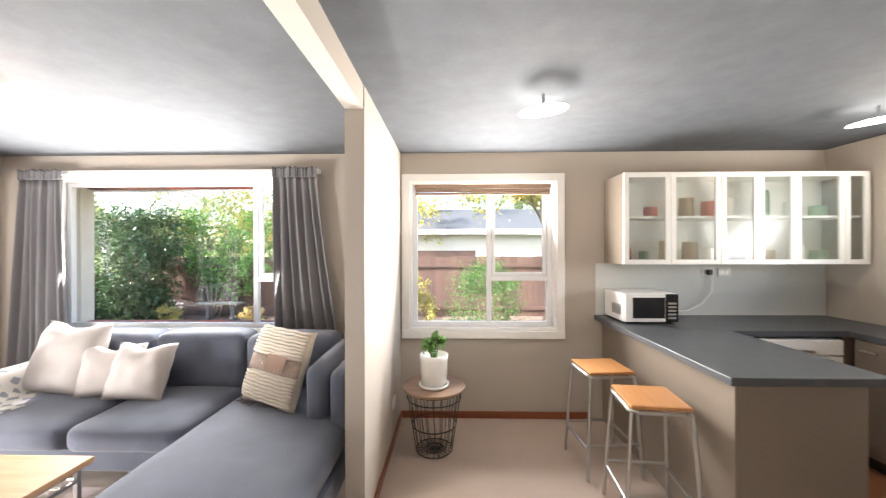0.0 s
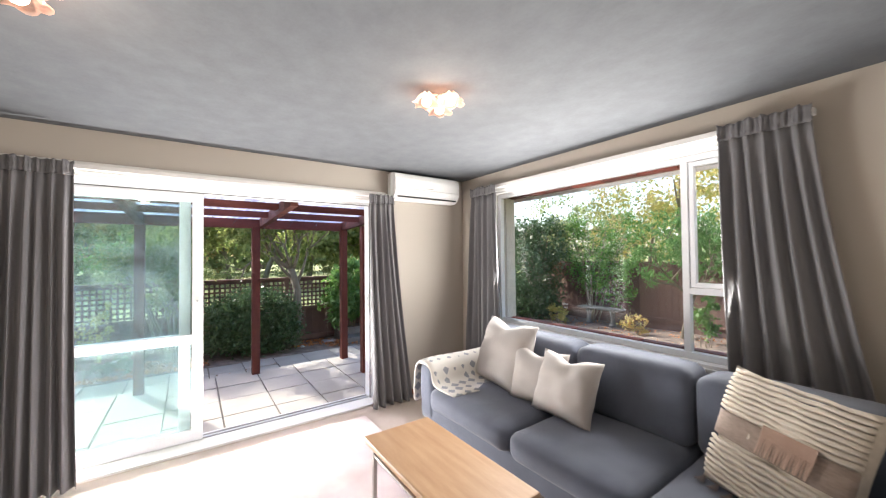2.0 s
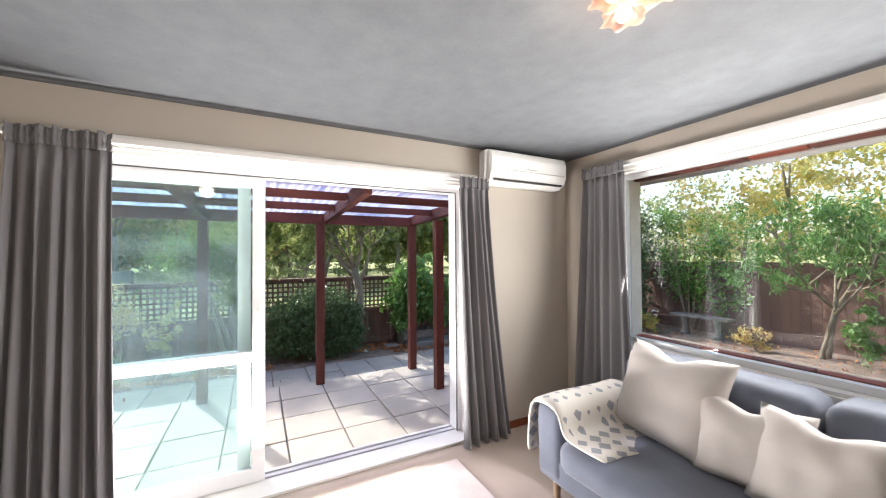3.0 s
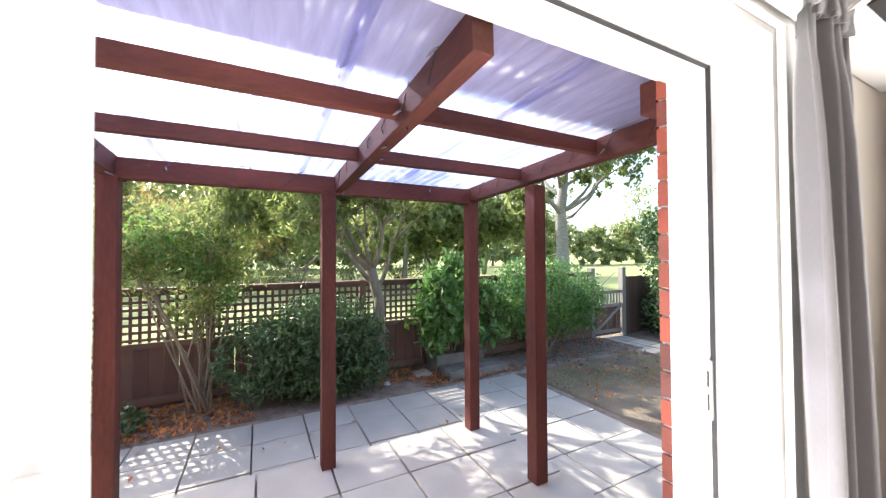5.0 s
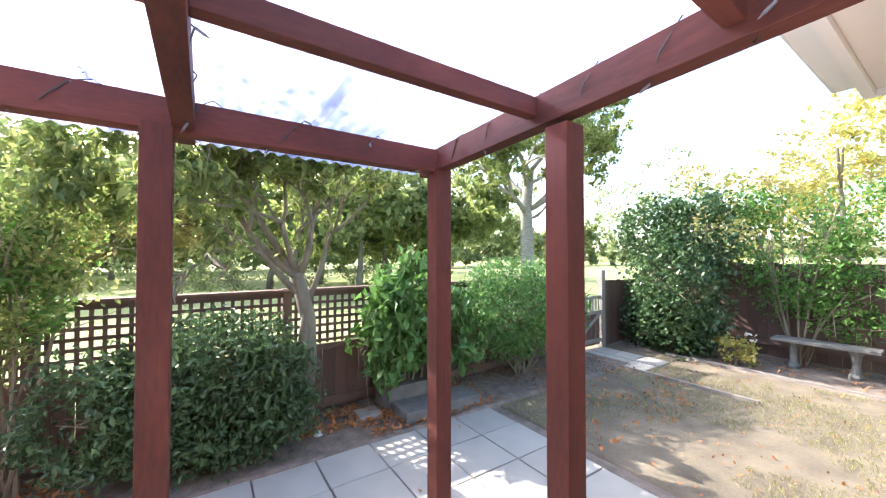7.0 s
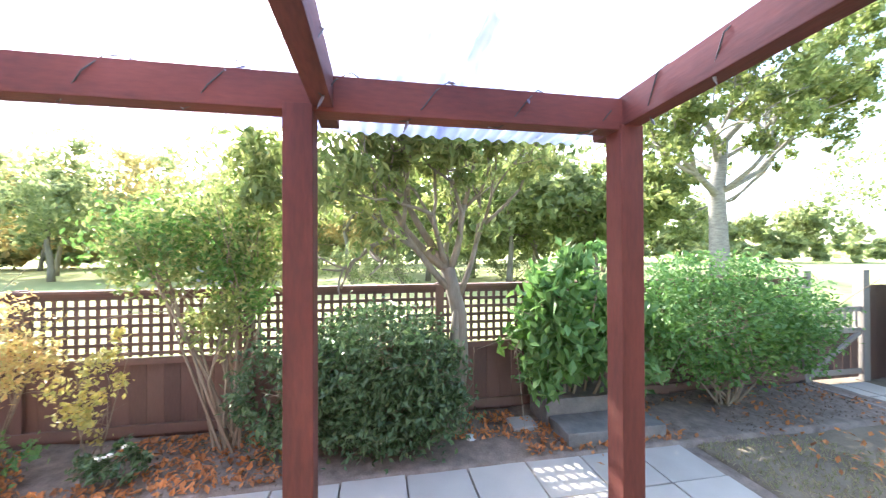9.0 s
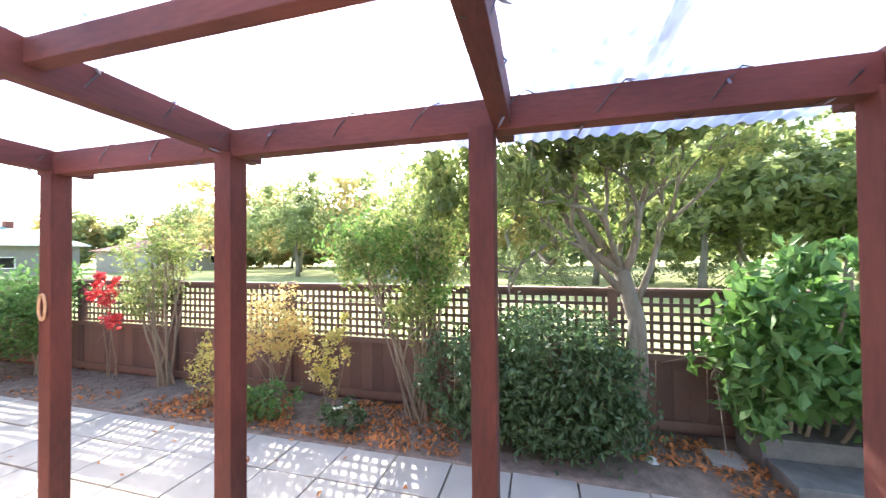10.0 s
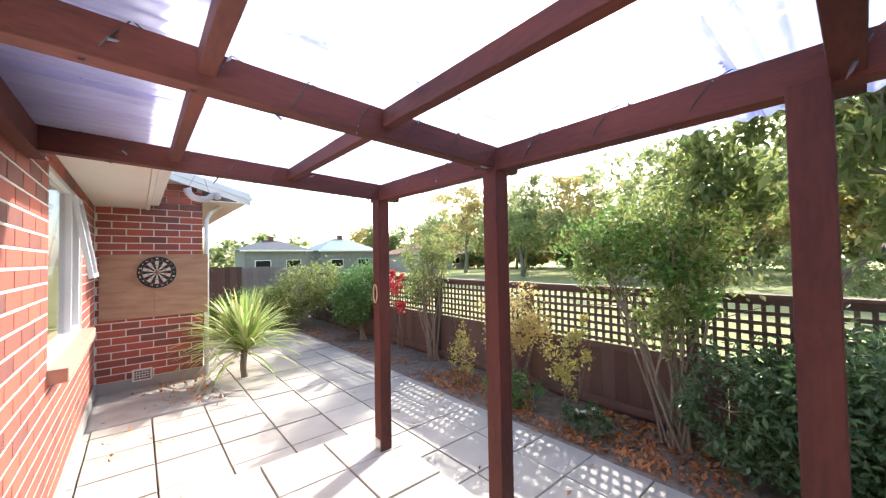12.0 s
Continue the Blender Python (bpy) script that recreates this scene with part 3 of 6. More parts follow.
sheet("garden_bed", -9.3, -7.9, -9.2, 8.2, -0.345, 0.022, 0.05, M_SOIL, "dark bark-strewn soil of the garden bed along the fence", "soil")
sheet("lawn", -9.6, 3.5, 5.2, 9.35, -0.385, 0.02, 0.07, M_LAWN, "patchy dry back lawn with bare soil", "lawn", 3)
sheet("garden_bed_north", -9.6, 6.5, 9.2, 11.2, -0.36, 0.03, 0.08, M_SOIL, "leaf-strewn soil along the back fence", "soil", 7)
sheet("gravel_strip", -5.78, -4.40, -4.9, -3.1, -0.345, 0.02, 0.04, M_CONC, "pale gravel strip against the house wall", "gravel", 9)
struct("patio_base", bx(-8.0, -4.35, -7.4, 5.28, -0.52, -0.40), M_SOIL, "dark packed sand under the pavers", "ground")
pv = thing("patio", (0, 0, GR), "weathered grey concrete paver patio with dark joints", "patio", kind="structure")
pm = bpy.data.meshes.new("paver")
b = bx(-0.243, 0.243, -0.243, 0.243, -0.05, 0.0, 0.006)
b.to_mesh(pm)
b.free()
pm.materials.append(M_PAVER)
rng = random.Random(4)
for i in range(8):
    for j in range(26):
        cx, cy = -7.74 + 0.5 * i, -7.16 + 0.5 * j
        if cx > -4.2 or cy > 5.1 or (cx > -6.4 and -0.9 < cy < 3.6) or (cx > -5.74 and cy < -3.2):
            continue
        ob = shared("paver", pm, pv, (cx, cy, rng.uniform(-0.004, 0.004)))
        ob.rotation_euler = (rng.uniform(-0.006, 0.006), rng.uniform(-0.006, 0.006), rng.uniform(-0.006, 0.006))
pt = thing("patio_platform", (0, 0, PL), "raised paver platform under the pergola at the sliding door", "platform", kind="structure")
part("platform_edge", bx(-6.565, -4.43, -0.72, 3.62, -0.30, -0.042), M_CONC, pt)
for i in range(4):
    for j in range(9):
        cx, cy = -6.33 + 0.5 * i, -0.63 + 0.5 * j + 0.01
        if cy > 3.5:
            continue
        shared("paver", pm, pt, (cx + rng.uniform(-0.003, 0.003), cy + 0.0, rng.uniform(-0.003, 0.003)))
st = struct("door_step", bx(-4.43, -4.362, 0.4, 3.0, -0.28, -0.04, 0.006), M_CONC, "concrete sill step under the sliding door", "step")

# ---- pergola ----
pg = thing("pergola", (-6.43, 1.475, PL), "red-brown stained timber pergola over the patio", "pergola")


def gp(nm, x0, x1, y0, y1, z0, z1, bev=0.004, label=""):
    """A timber of the pergola, given in world places."""
    cx, cy, cz = (x0 + x1) / 2, (y0 + y1) / 2, (z0 + z1) / 2
    m = max((x1 - x0, M_STAINX), (y1 - y0, M_STAINY), (z1 - z0, M_STAIN), key=lambda q: q[0])[1]
    ob = part(nm, bx(x0 - cx, x1 - cx, y0 - cy, y1 - cy, z0 - cz, z1 - cz, bev), m, pg, label)
    ob.location = (cx + 6.43, cy - 1.475, cz - PL)
    return ob


PY = (-0.44, 0.84, 2.11, 3.39)
BZ, TZ = 1.922, 2.036
for y in PY:
    gp("post", -6.48, -6.38, y - 0.05, y + 0.05, PL + 0.001, BZ + 0.001)
gp("post", -5.615, -5.515, 3.34, 3.44, PL + 0.001, BZ - 0.003)
gp("beam", -6.477, -6.392, -0.54, 3.44, BZ - 0.02, TZ - 0.006)
RY = (-0.44, 0.84, 2.19, 3.39)
RISE = 0.035


def lift(x):
    """How far the sloping roof stands over the outer beam at x."""
    return RISE * (x + 6.43)


for y in RY:
    ob = gp("rafter", -6.60, -4.424, y - 0.036, y + 0.036, BZ - 0.006, TZ + 0.004)
    ob.rotation_euler = (0, -math.atan(RISE), 0)
    ob.location.z += lift(-5.512)
for x in (-5.03, -5.69):
    for a, c in zip(RY, RY[1:]):
        gp("purlin", x - 0.025, x + 0.025, a + 0.036, c - 0.036, 1.958 + lift(x), TZ - 0.002 + lift(x))
gp("ledger", -4.49, -4.425, -0.6, 0.38, BZ + 0.05, TZ + 0.06)
gp("ledger", -4.49, -4.425, 2.97, 3.5, BZ + 0.05, TZ + 0.06)
for y in PY[:1]:
    ob = part("bracket", bx(-0.056, 0.056, -0.04, 0.04, 0, 0.09, 0.002), M_STEEL, pg, "galvanised post foot bracket")
    ob.location = (0, y - 1.475, 0.002)


def sheetmesh(y0, y1, zoff):
    vs, fc, n = [], [], int((y1 - y0) / 0.076 * 10)
    xs = [(x, 2.054 + lift(x)) for x in (-4.46, -5.03, -5.69, -6.43, -7.02)]
    for k in range(n + 1):
        y = y0 + (y1 - y0) * k / n
        w = 0.009 * math.sin(2 * math.pi * (y + 1) / 0.076)
        vs += [(x, y, z + w + zoff) for x, z in xs]
    for k in range(n):
        for i in range(4):
            a = k * 5 + i
            fc.append((a, a + 1, a + 6, a + 5))
    return vs, fc


for k in range(5):
    vs, fc = sheetmesh(-0.52 + 0.80 * k, -0.52 + 0.80 * k + 0.86, 0.0025 * (k % 2))
    s = tagged(raw("roof_sheet", vs, fc, M_SHEET, smooth=True), "clear corrugated plastic roof sheet on the pergola", "roofing", "pergola roof sheets")
    so = s.modifiers.new("thickness", "SOLIDIFY")
    so.thickness = 0.0015

# ---- fence along the park ----
FX = -8.95
fn = thing("fence", (FX, 0, GR), "brown stained paling fence with a square lattice top", "fence")


def fp(nm, bm, at, label=""):
    ob = part(nm, bm, M_FENCE, fn, label)
    ob.location = (at[0] - FX, at[1], at[2] - GR)
    return ob


FY0, FY1 = -9.0, 7.95
y = 1.11 - 1.92 * 5
while y < FY1:
    fp("post", bx(-0.045, 0.045, -0.045, 0.045, 0, 1.43, 0.004), (FX - 0.01, y, GR))
    y += 1.92
for z0, z1, dx in ((0.36, 0.42, 0.03), (-0.30, -0.21, 0.03), (1.0, 1.03, 0.0)):
    fp("rail", bx(-0.02, 0.02, FY0, FY1, 0, z1 - z0, 0.003), (FX + dx, 0, z0))
fp("cap", bx(-0.06, 0.06, FY0, FY1, 0, 0.028, 0.004), (FX, 0, 1.031))
pal = bpy.data.meshes.new("paling")
b = bx(-0.01, 0.01, -0.0718, 0.0718, 0.0, 0.74, 0.003)
b.to_mesh(pal)
b.free()
pal.materials.append(M_FENCE)
y, k = FY0 + 0.08, 0
while y < FY1:
    ob = shared("paling", pal, fn, (-0.012, y, 0.0))
    ob.rotation_euler = (rng.uniform(-0.004, 0.004), 0, 0)
    y += 0.146
sl = bpy.data.meshes.new("lattice_slat")
b = bx(-0.005, 0.005, -0.0165, 0.0165, 0.0, 0.60)
b.to_mesh(sl)
b.free()
sl.materials.append(M_FENCE)
y = FY0 + 0.05
while y < FY1:
    shared("lattice_slat", sl, fn, (-0.006, y, 0.78))
    y += 0.0875
for k in range(7):
    fp("lattice_bar", bx(-0.005, 0.005, FY0, FY1, -0.0165, 0.0165), (FX + 0.005, 0, 0.455 + 0.088 * k))

# ---- curtains ----


def curtain(name, at, along, top, bot, z0, z1, folds, seed, label):
    """A pleated curtain: top and bot are the (start, end) along the wall; the header is gathered."""
    rng = random.Random(seed)
    c = thing(name, at, label, "curtain")
    nu, nv = folds * 10, 26
    ph = [rng.uniform(-0.5, 0.5) for _ in range(8)]

    def surf(u, s, z0, z1, amp, head):
        f = s ** 1.4
        a = top[0] + (bot[0] - top[0]) * (1 - s) ** 1.3
        b = top[1] + (bot[1] - top[1]) * (1 - s) ** 1.3
        w = u * folds * 2 * math.pi
        k = a + (b - a) * (u + 0.012 * math.sin(3 * w * 0.21 + ph[0] + 2 * s))
        d = amp * (0.55 + 0.45 * (1 - s)) * math.sin(w + 0.5 * math.sin(2.2 * s + ph[1])) + 0.012 * math.sin(w * 0.31 + ph[2] + 3 * s) + 0.10 * amp * math.sin(2.3 * w + ph[3])
        return k, d, z0 + (z1 - z0) * s
    for nm, a0, a1, amp, rows in (("drape", z0, z1 - 0.085, 0.038, nv), ("pleated_header", z1 - 0.09, z1, 0.018, 5)):
        vs, fc = [], []
        for j in range(rows + 1):
            for i in range(nu + 1):
                s = j / rows
                if nm == "drape":
                    k, d, z = surf(i / nu, s, a0, a1, amp * (1 if s < 0.93 else 0.75), False)
                    d *= 1 - 0.35 * max(0, (s - 0.85) / 0.15)
                else:
                    k, d, z = surf(i / nu, 1.0, a0, a1, amp, True)
                    w2 = i / nu * folds * 2 * math.pi
                    k += 0.004 * math.sin(w2 * 2 + 9 * s)
                    d = d * (0.5 + abs(s - 0.45)) + 0.006 * math.sin(3 * w2) + 0.012
                    z = a0 + (a1 - a0) * s + 0.006 * math.sin(w2 * 1.3 + 1) * s
                vs.append((k, -d, z) if along == "x" else (d, k, z))
        for j in range(rows):
            for i in range(nu):
                q = j * (nu + 1) + i
                fc.append((q, q + 1, q + nu + 2, q + nu + 1))
        vs = [(v[0] - at[0] if along == "x" else v[0], v[1] if along == "x" else v[1] - at[1], v[2] - at[2]) for v in vs]
        ob = raw(nm, vs, fc, M_CURT, c, smooth=True)
        so = ob.modifiers.new("thickness", "SOLIDIFY")
        so.thickness = 0.004
    return c


curtain("curtain", (-3.6, 3.90, 0.02), "x", (-3.77, -3.37), (-3.88, -3.30), 0.02, 2.21, 6, 1, "grey pleated curtain drawn to the side of the picture window")
curtain("curtain", (-1.2, 3.90, 0.02), "x", (-1.49, -1.10), (-1.45, -0.78), 0.02, 2.22, 6, 2, "grey pleated curtain bunched behind the chaise")
curtain("curtain", (-3.95, 0.55, 0.02), "y", (0.36, 0.74), (0.30, 0.76), 0.02, 2.11, 7, 3, "grey pleated curtain beside the fixed door panel")
curtain("curtain", (-3.95, 2.95, 0.02), "y", (2.76, 3.03), (2.80, 3.24), 0.01, 2.09, 5, 4, "grey pleated curtain puddled on the carpet by the open door")
for nm, b in (("curtain_track_north", (-3.80, -1.09, 3.93, 3.975, 2.175, 2.21)), ("curtain_track_west", (-4.03, -3.985, 0.3, 3.1, 2.075, 2.11))):
    struct(nm, bx(*b, bev=0.004), M_WHITE, "white curtain track above the opening", "curtain track")

# ---- heat pump ----
ac = thing("heat_pump", (XW, 3.42, 2.06), "white wall-mounted heat pump under the ceiling", "heat pump")
bm = bmesh.new()
prof = [(0.002, 0.0), (0.10, 0.0), (0.155, 0.03), (0.185, 0.085), (0.19, 0.20), (0.17, 0.255), (0.12, 0.275), (0.002, 0.275)]
ra = [bm.verts.new((x, -0.40, z)) for x, z in prof]
rb = [bm.verts.new((x, 0.40, z)) for x, z in prof]
for i in range(len(prof)):
    j = (i + 1) % len(prof)
    bm.faces.new((ra[i], ra[j], rb[j], rb[i]))
bm.faces.new(ra[::-1])
bm.faces.new(rb)
bmesh.ops.bevel(bm, geom=bm.edges[:], offset=0.006, segments=2, affect="EDGES")
part("casing", bm, M_PLAST, ac)
part("outlet_slot", bx(0.13, 0.171, -0.36, 0.36, 0.022, 0.034), M_RUBBER, ac, "dark air outlet slot")
part("flap", bx(0.150, 0.178, -0.37, 0.37, 0.036, 0.041, 0.001), M_PLAST, ac)
part("panel_line", bx(0.188, 0.1915, -0.38, 0.38, 0.105, 0.108), M_STEEL, ac)
part("badge", bx(0.1885, 0.192, -0.05, 0.05, 0.122, 0.13), M_STEEL, ac, "small grey badge")

# ---- sectional sofa ----
sf = thing("sectional_sofa", (-2.0, 3.4, 0), "blue-grey fabric corner sofa with a long chaise", "sofa")


def sp(nm, a, b, c, d, e, f, puff=0.02, rnd=0.05, n=5, seed=0, lab="", m=None, wr=0.005):
    return part(nm, softbox(a + 2.0, b + 2.0, c - 3.4, d - 3.4, e, f, puff, rnd, n, seed, wr), m or M_SOFA, sf, lab, True)


sp("base", -3.28, -1.45, 2.93, 3.80, 0.15, 0.30, 0, 0.02)
sp("base", -1.46, -0.55, 2.02, 3.80, 0.15, 0.30, 0, 0.02)
sp("seat_cushion", -3.07, -2.235, 2.86, 3.70, 0.29, 0.455, 0.025, 0.06, 6, 1)
sp("seat_cushion", -2.225, -1.50, 2.86, 3.70, 0.29, 0.455, 0.025, 0.06, 6, 2)
sp("chaise_cushion", -1.49, -0.56, 1.98, 3.70, 0.29, 0.455, 0.025, 0.07, 7, 3)
sp("back_frame", -3.28, -0.56, 3.74, 3.86, 0.16, 0.74, 0, 0.04)
sp("back_cushion", -3.06, -2.20, 3.46, 3.74, 0.44, 0.86, 0.01, 0.07, 6, 4)
sp("back_cushion", -2.19, -1.50, 3.46, 3.74, 0.44, 0.865, 0.01, 0.07, 6, 5)
sp("back_cushion", -1.49, -0.82, 3.46, 3.74, 0.44, 0.85, 0.01, 0.07, 6, 6)
sp("arm", -3.30, -3.085, 2.92, 3.76, 0.16, 0.60, 0.01, 0.06, 6, 7)
sp("arm", -0.675, -0.545, 2.94, 3.76, 0.30, 0.76, 0.01, 0.05, 6, 8)
sp("arm_cushion", -0.83, -0.685, 2.96, 3.72, 0.42, 0.79, 0.01, 0.07, 6, 9)
for x, y in ((-3.2, 3.0), (-3.2, 3.7), (-1.55, 3.0), (-1.38, 2.1), (-0.62, 2.1), (-0.62, 3.7)):
    b = bmesh.new()
    cyl(b, (x + 2.0, y - 3.4, 0.0), (x + 2.0, y - 3.4, 0.16), 0.016, 0.026, 10)
    part("leg", b, M_WALNUT, sf, "dark tapered wooden leg")


def cushion(name, at, w, h, t, tilt, yaw, material, label, seed, lean=0.0):
    """A scatter cushion with pointed corners, standing on its edge."""
    c = thing(name, at, label, "cushion", "scatter cushions")
    n, bm = 16, bmesh.new()
    grid = {}
    for s in (1, -1):
        for i in range(n + 1):
            for j in range(n + 1):
                u, v = 2 * i / n - 1, 2 * j / n - 1
                edge = i in (0, n) or j in (0, n)
                if edge and s == -1:
                    grid[s, i, j] = grid[1, i, j]
                    continue
                pin = 1 - 0.075 * ((1 - u * u) * v * v + (1 - v * v) * u * u)
                th = ((1 - u ** 4) * (1 - v ** 4)) ** 0.75
                nz = noise.noise(Vector((u * 2.2 + seed, v * 2.2, s * 2)))
                dent = -0.10 * h * math.exp(-((u / 0.35) ** 2)) * max(0, v) ** 3
                p = Vector((u * w / 2 * pin, -s * t / 2 * th * (1 + 0.25 * nz), v * h / 2 * pin + h / 2 + dent))
                grid[s, i, j] = bm.verts.new(p)
        for i in range(n):
            for j in range(n):
                q = [grid[s, i, j], grid[s, i + 1, j], grid[s, i + 1, j + 1], grid[s, i, j + 1]]
                bm.faces.new(q if s == 1 else q[::-1])
    part("cover", bm, material, c, smooth=True)
    c.rotation_euler = (radians(tilt), radians(lean), radians(yaw))
    return c


cushion("cushion", (-2.78, 3.30, 0.455), 0.62, 0.53, 0.20, -20, -10, M_CUSH, "large pale greige square cushion leaning on the sofa back", 1)
cushion("cushion", (-2.36, 3.27, 0.46), 0.42, 0.37, 0.15, -16, 10, M_CUSH, "small pale greige cushion tucked behind another", 2)
cushion("cushion", (-2.13, 3.21, 0.46), 0.46, 0.40, 0.16, -22, -4, M_CUSH, "small pale greige cushion with a dented top", 3)
pc = cushion("cushion", (-1.14, 3.12, 0.47), 0.52, 0.52, 0.16, -20, -26, M_CREAM, "cream woven cushion with pink fringe and dark tassels", 4, 2)
def cushion_front(x, z, w=0.52, h=0.52, t=0.16):
    """How far the cushion's face stands out at x across and z up."""
    u, v = min(0.97, abs(2 * x / w)), min(0.97, abs(2 * z / h - 1))
    return -t / 2 * ((1 - u ** 4) * (1 - v ** 4)) ** 0.75


for k in range(17):
    z = 0.045 + 0.0215 * k if k < 8 else 0.335 + 0.0205 * (k - 8)
    b = bmesh.new()
    tube(b, [(x / 12 * 0.236, cushion_front(x / 12 * 0.236, z) - 0.003 - 0.002 * (x % 2), z + 0.002 * math.sin(x + k)) for x in range(-12, 13)], 0.0095, 0.0095, 6)
    part("wool_rib", b, M_CREAM, pc, "raised cream wool row", True)
M_BAND = mat("taupe_zigzag_weave", (0.36, 0.285, 0.24), (0.25, 0.19, 0.16), 0.95, scale=30, fine=260, bump=0.5, stretch=(1, 1, 3))
vs = [(x / 12 * 0.238, cushion_front(x / 12 * 0.238, z) - 0.008, z) for z in (0.218, 0.25, 0.285, 0.32) for x in range(-12, 13)]
fc = [(r * 25 + c, r * 25 + c + 1, r * 25 + c + 26, r * 25 + c + 25) for r in range(3) for c in range(24)]
o = raw("woven_band", vs, fc, M_BAND, pc, "taupe zigzag woven band", True)
o.modifiers.new("thickness", "SOLIDIFY").thickness = 0.006
b = bmesh.new()
for k in range(26):
    x = -0.02 + 0.17 * k / 25
    tube(b, [(x, -0.092, 0.335), (x + 0.004, -0.100, 0.29), (x + 0.006 * math.sin(5.0 * k), -0.101, 0.225)], 0.0035, 0.002, 5)
part("fringe", b, M_PINK, pc, "dusty pink thread fringe")
for k in range(9):
    x = -0.25 + 0.5 * k / 8
    b = bmesh.new()
    for j in range(9):
        a = j * 0.7
        tube(b, [(x, 0, 0.012), (x + 0.010 * math.cos(a), -0.012 + 0.010 * math.sin(a), -0.008), (x + 0.020 * math.cos(a), -0.025 + 0.016 * math.sin(a), -0.016)], 0.004, 0.002, 5)
    part("tassel", b, M_TASSEL, pc, "brown-grey wool tassel")

# throw over the arm
M_THROW = mat("grey_and_cream_blanket", (0.68, 0.65, 0.61), (0.60, 0.57, 0.53), 0.95, scale=6, fine=260, bump=0.5, sheen=0.2)
nt = M_THROW.node_tree
ck, tcn = nt.nodes.new("ShaderNodeTexVoronoi"), nt.nodes.new("ShaderNodeTexCoord")
ck.feature, ck.distance = "F1", "MANHATTAN"
ck.inputs["Scale"].default_value = 11.0
ck.inputs["Randomness"].default_value = 0.25
nt.links.new(tcn.outputs["Object"], ck.inputs["Vector"])
ramp, mixc = nt.nodes.new("ShaderNodeMath"), nt.nodes.new("ShaderNodeMix")
ramp.operation = "LESS_THAN"
ramp.inputs[1].default_value = 0.46
nt.links.new(ck.outputs["Distance"], ramp.inputs[0])
mixc.data_type = "RGBA"
bsd = nt.nodes["Principled BSDF"]
old = bsd.inputs["Base Color"].links[0].from_socket
nt.links.new(ramp.outputs[0], mixc.inputs["Factor"])
nt.links.new(old, mixc.inputs["A"])
mixc.inputs["B"].default_value = (0.26, 0.27, 0.30, 1)
nt.links.new(mixc.outputs["Result"], bsd.inputs["Base Color"])
th = thing("throw_blanket", (-3.15, 3.2, 0.46), "grey and cream patterned throw draped over the sofa arm", "blanket")
vs, fc = [], []
line = [(-0.20, -0.20), (-0.185, -0.05), (-0.165, 0.13), (-0.10, 0.172), (0.0, 0.178), (0.075, 0.15), (0.10, 0.05), (0.12, 0.012), (0.25, 0.012), (0.42, 0.010)]
nyy = 26
for j in range(nyy + 1):
    y = -0.31 + 0.66 * j / nyy
    for i, (x, z) in enumerate(line):
        nz = noise.noise_vector(Vector((x * 4, y * 5, z * 4)))
        vs.append((x + nz.x * 0.012 + (0.05 * math.sin(y * 5) if i > 7 else 0), y + nz.y * 0.02 + 0.03 * (i in (0, 9)) * math.sin(i), z + abs(nz.z) * 0.016 + (-0.03 if j == 0 and 2 < i < 6 else 0)))
for j in range(nyy):
    for i in range(len(line) - 1):
        q = j * len(line) + i
        fc.append((q, q + 1, q + len(line) + 1, q + len(line)))
o = raw("cloth", vs, fc, M_THROW, th, smooth=True)
o.modifiers.new("smooth", "SUBSURF").levels = 1
o.modifiers["smooth"].render_levels = 1
o.modifiers.new("thickness", "SOLIDIFY").thickness = 0.012

# ---- coffee table and rug ----
rug = tagged(part("rug", bx(-3.86, -1.2, 0.75, 2.68, 0.001, 0.012, 0.004), M_RUG), "faded pink and cream rug on the carpet", "rug")
ct = thing("coffee_table", (-2.21, 2.385, 0.012), "low oak coffee table on a grey steel frame", "table")
part("tabletop", bx(-0.455, 0.455, -0.215, 0.215, 0.405, 0.438, 0.008), M_OAK, ct)
for x in (-0.41, 0.41):
    for y in (-0.17, 0.17):
        b = bx(x - 0.011, x + 0.011, y - 0.011, y + 0.011, 0.0, 0.404, 0.002)
        part("leg", b, M_STEEL, ct, "grey square steel leg")
for y in (-0.17, 0.17):
    for z in (0.33, 0.38):
        part("rail", bx(-0.399, 0.399, y - 0.008, y + 0.008, z, z + 0.014, 0.002), M_STEEL, ct)
for x in (-0.41, 0.41):
    for z in (0.33, 0.38):
        part("rail", bx(x - 0.008, x + 0.008, -0.159, 0.159, z, z + 0.014, 0.002), M_STEEL, ct)
for k in range(5):
    part("shelf_bar", bx(-0.40, 0.40, -0.12 + 0.06 * k - 0.004, -0.12 + 0.06 * k + 0.004, 0.322, 0.329), M_STEEL, ct)

# ---- kitchen side ----
tb = thing("side_table", (-0.06, 3.49, 0), "round wire basket side table with a wooden lid", "table")
b = lathe(bmesh.new(), [(0.001, 0.462), (0.22, 0.462), (0.232, 0.468), (0.235, 0.478), (0.232, 0.486), (0.001, 0.487)], 40)
part("lid", b, M_WALNUT, tb, "weathered brown wooden lid")
for z, r in ((0.455, 0.205), (0.40, 0.20), (0.20, 0.165), (0.012, 0.135), (0.012, 0.07)):
    b = bmesh.new()
    tube(b, [(r * math.cos(a), r * math.sin(a), z) for a in [2 * math.pi * k / 32 for k in range(33)]], 0.004, 0.004, 6)
    part("hoop", b, M_WIRE, tb)
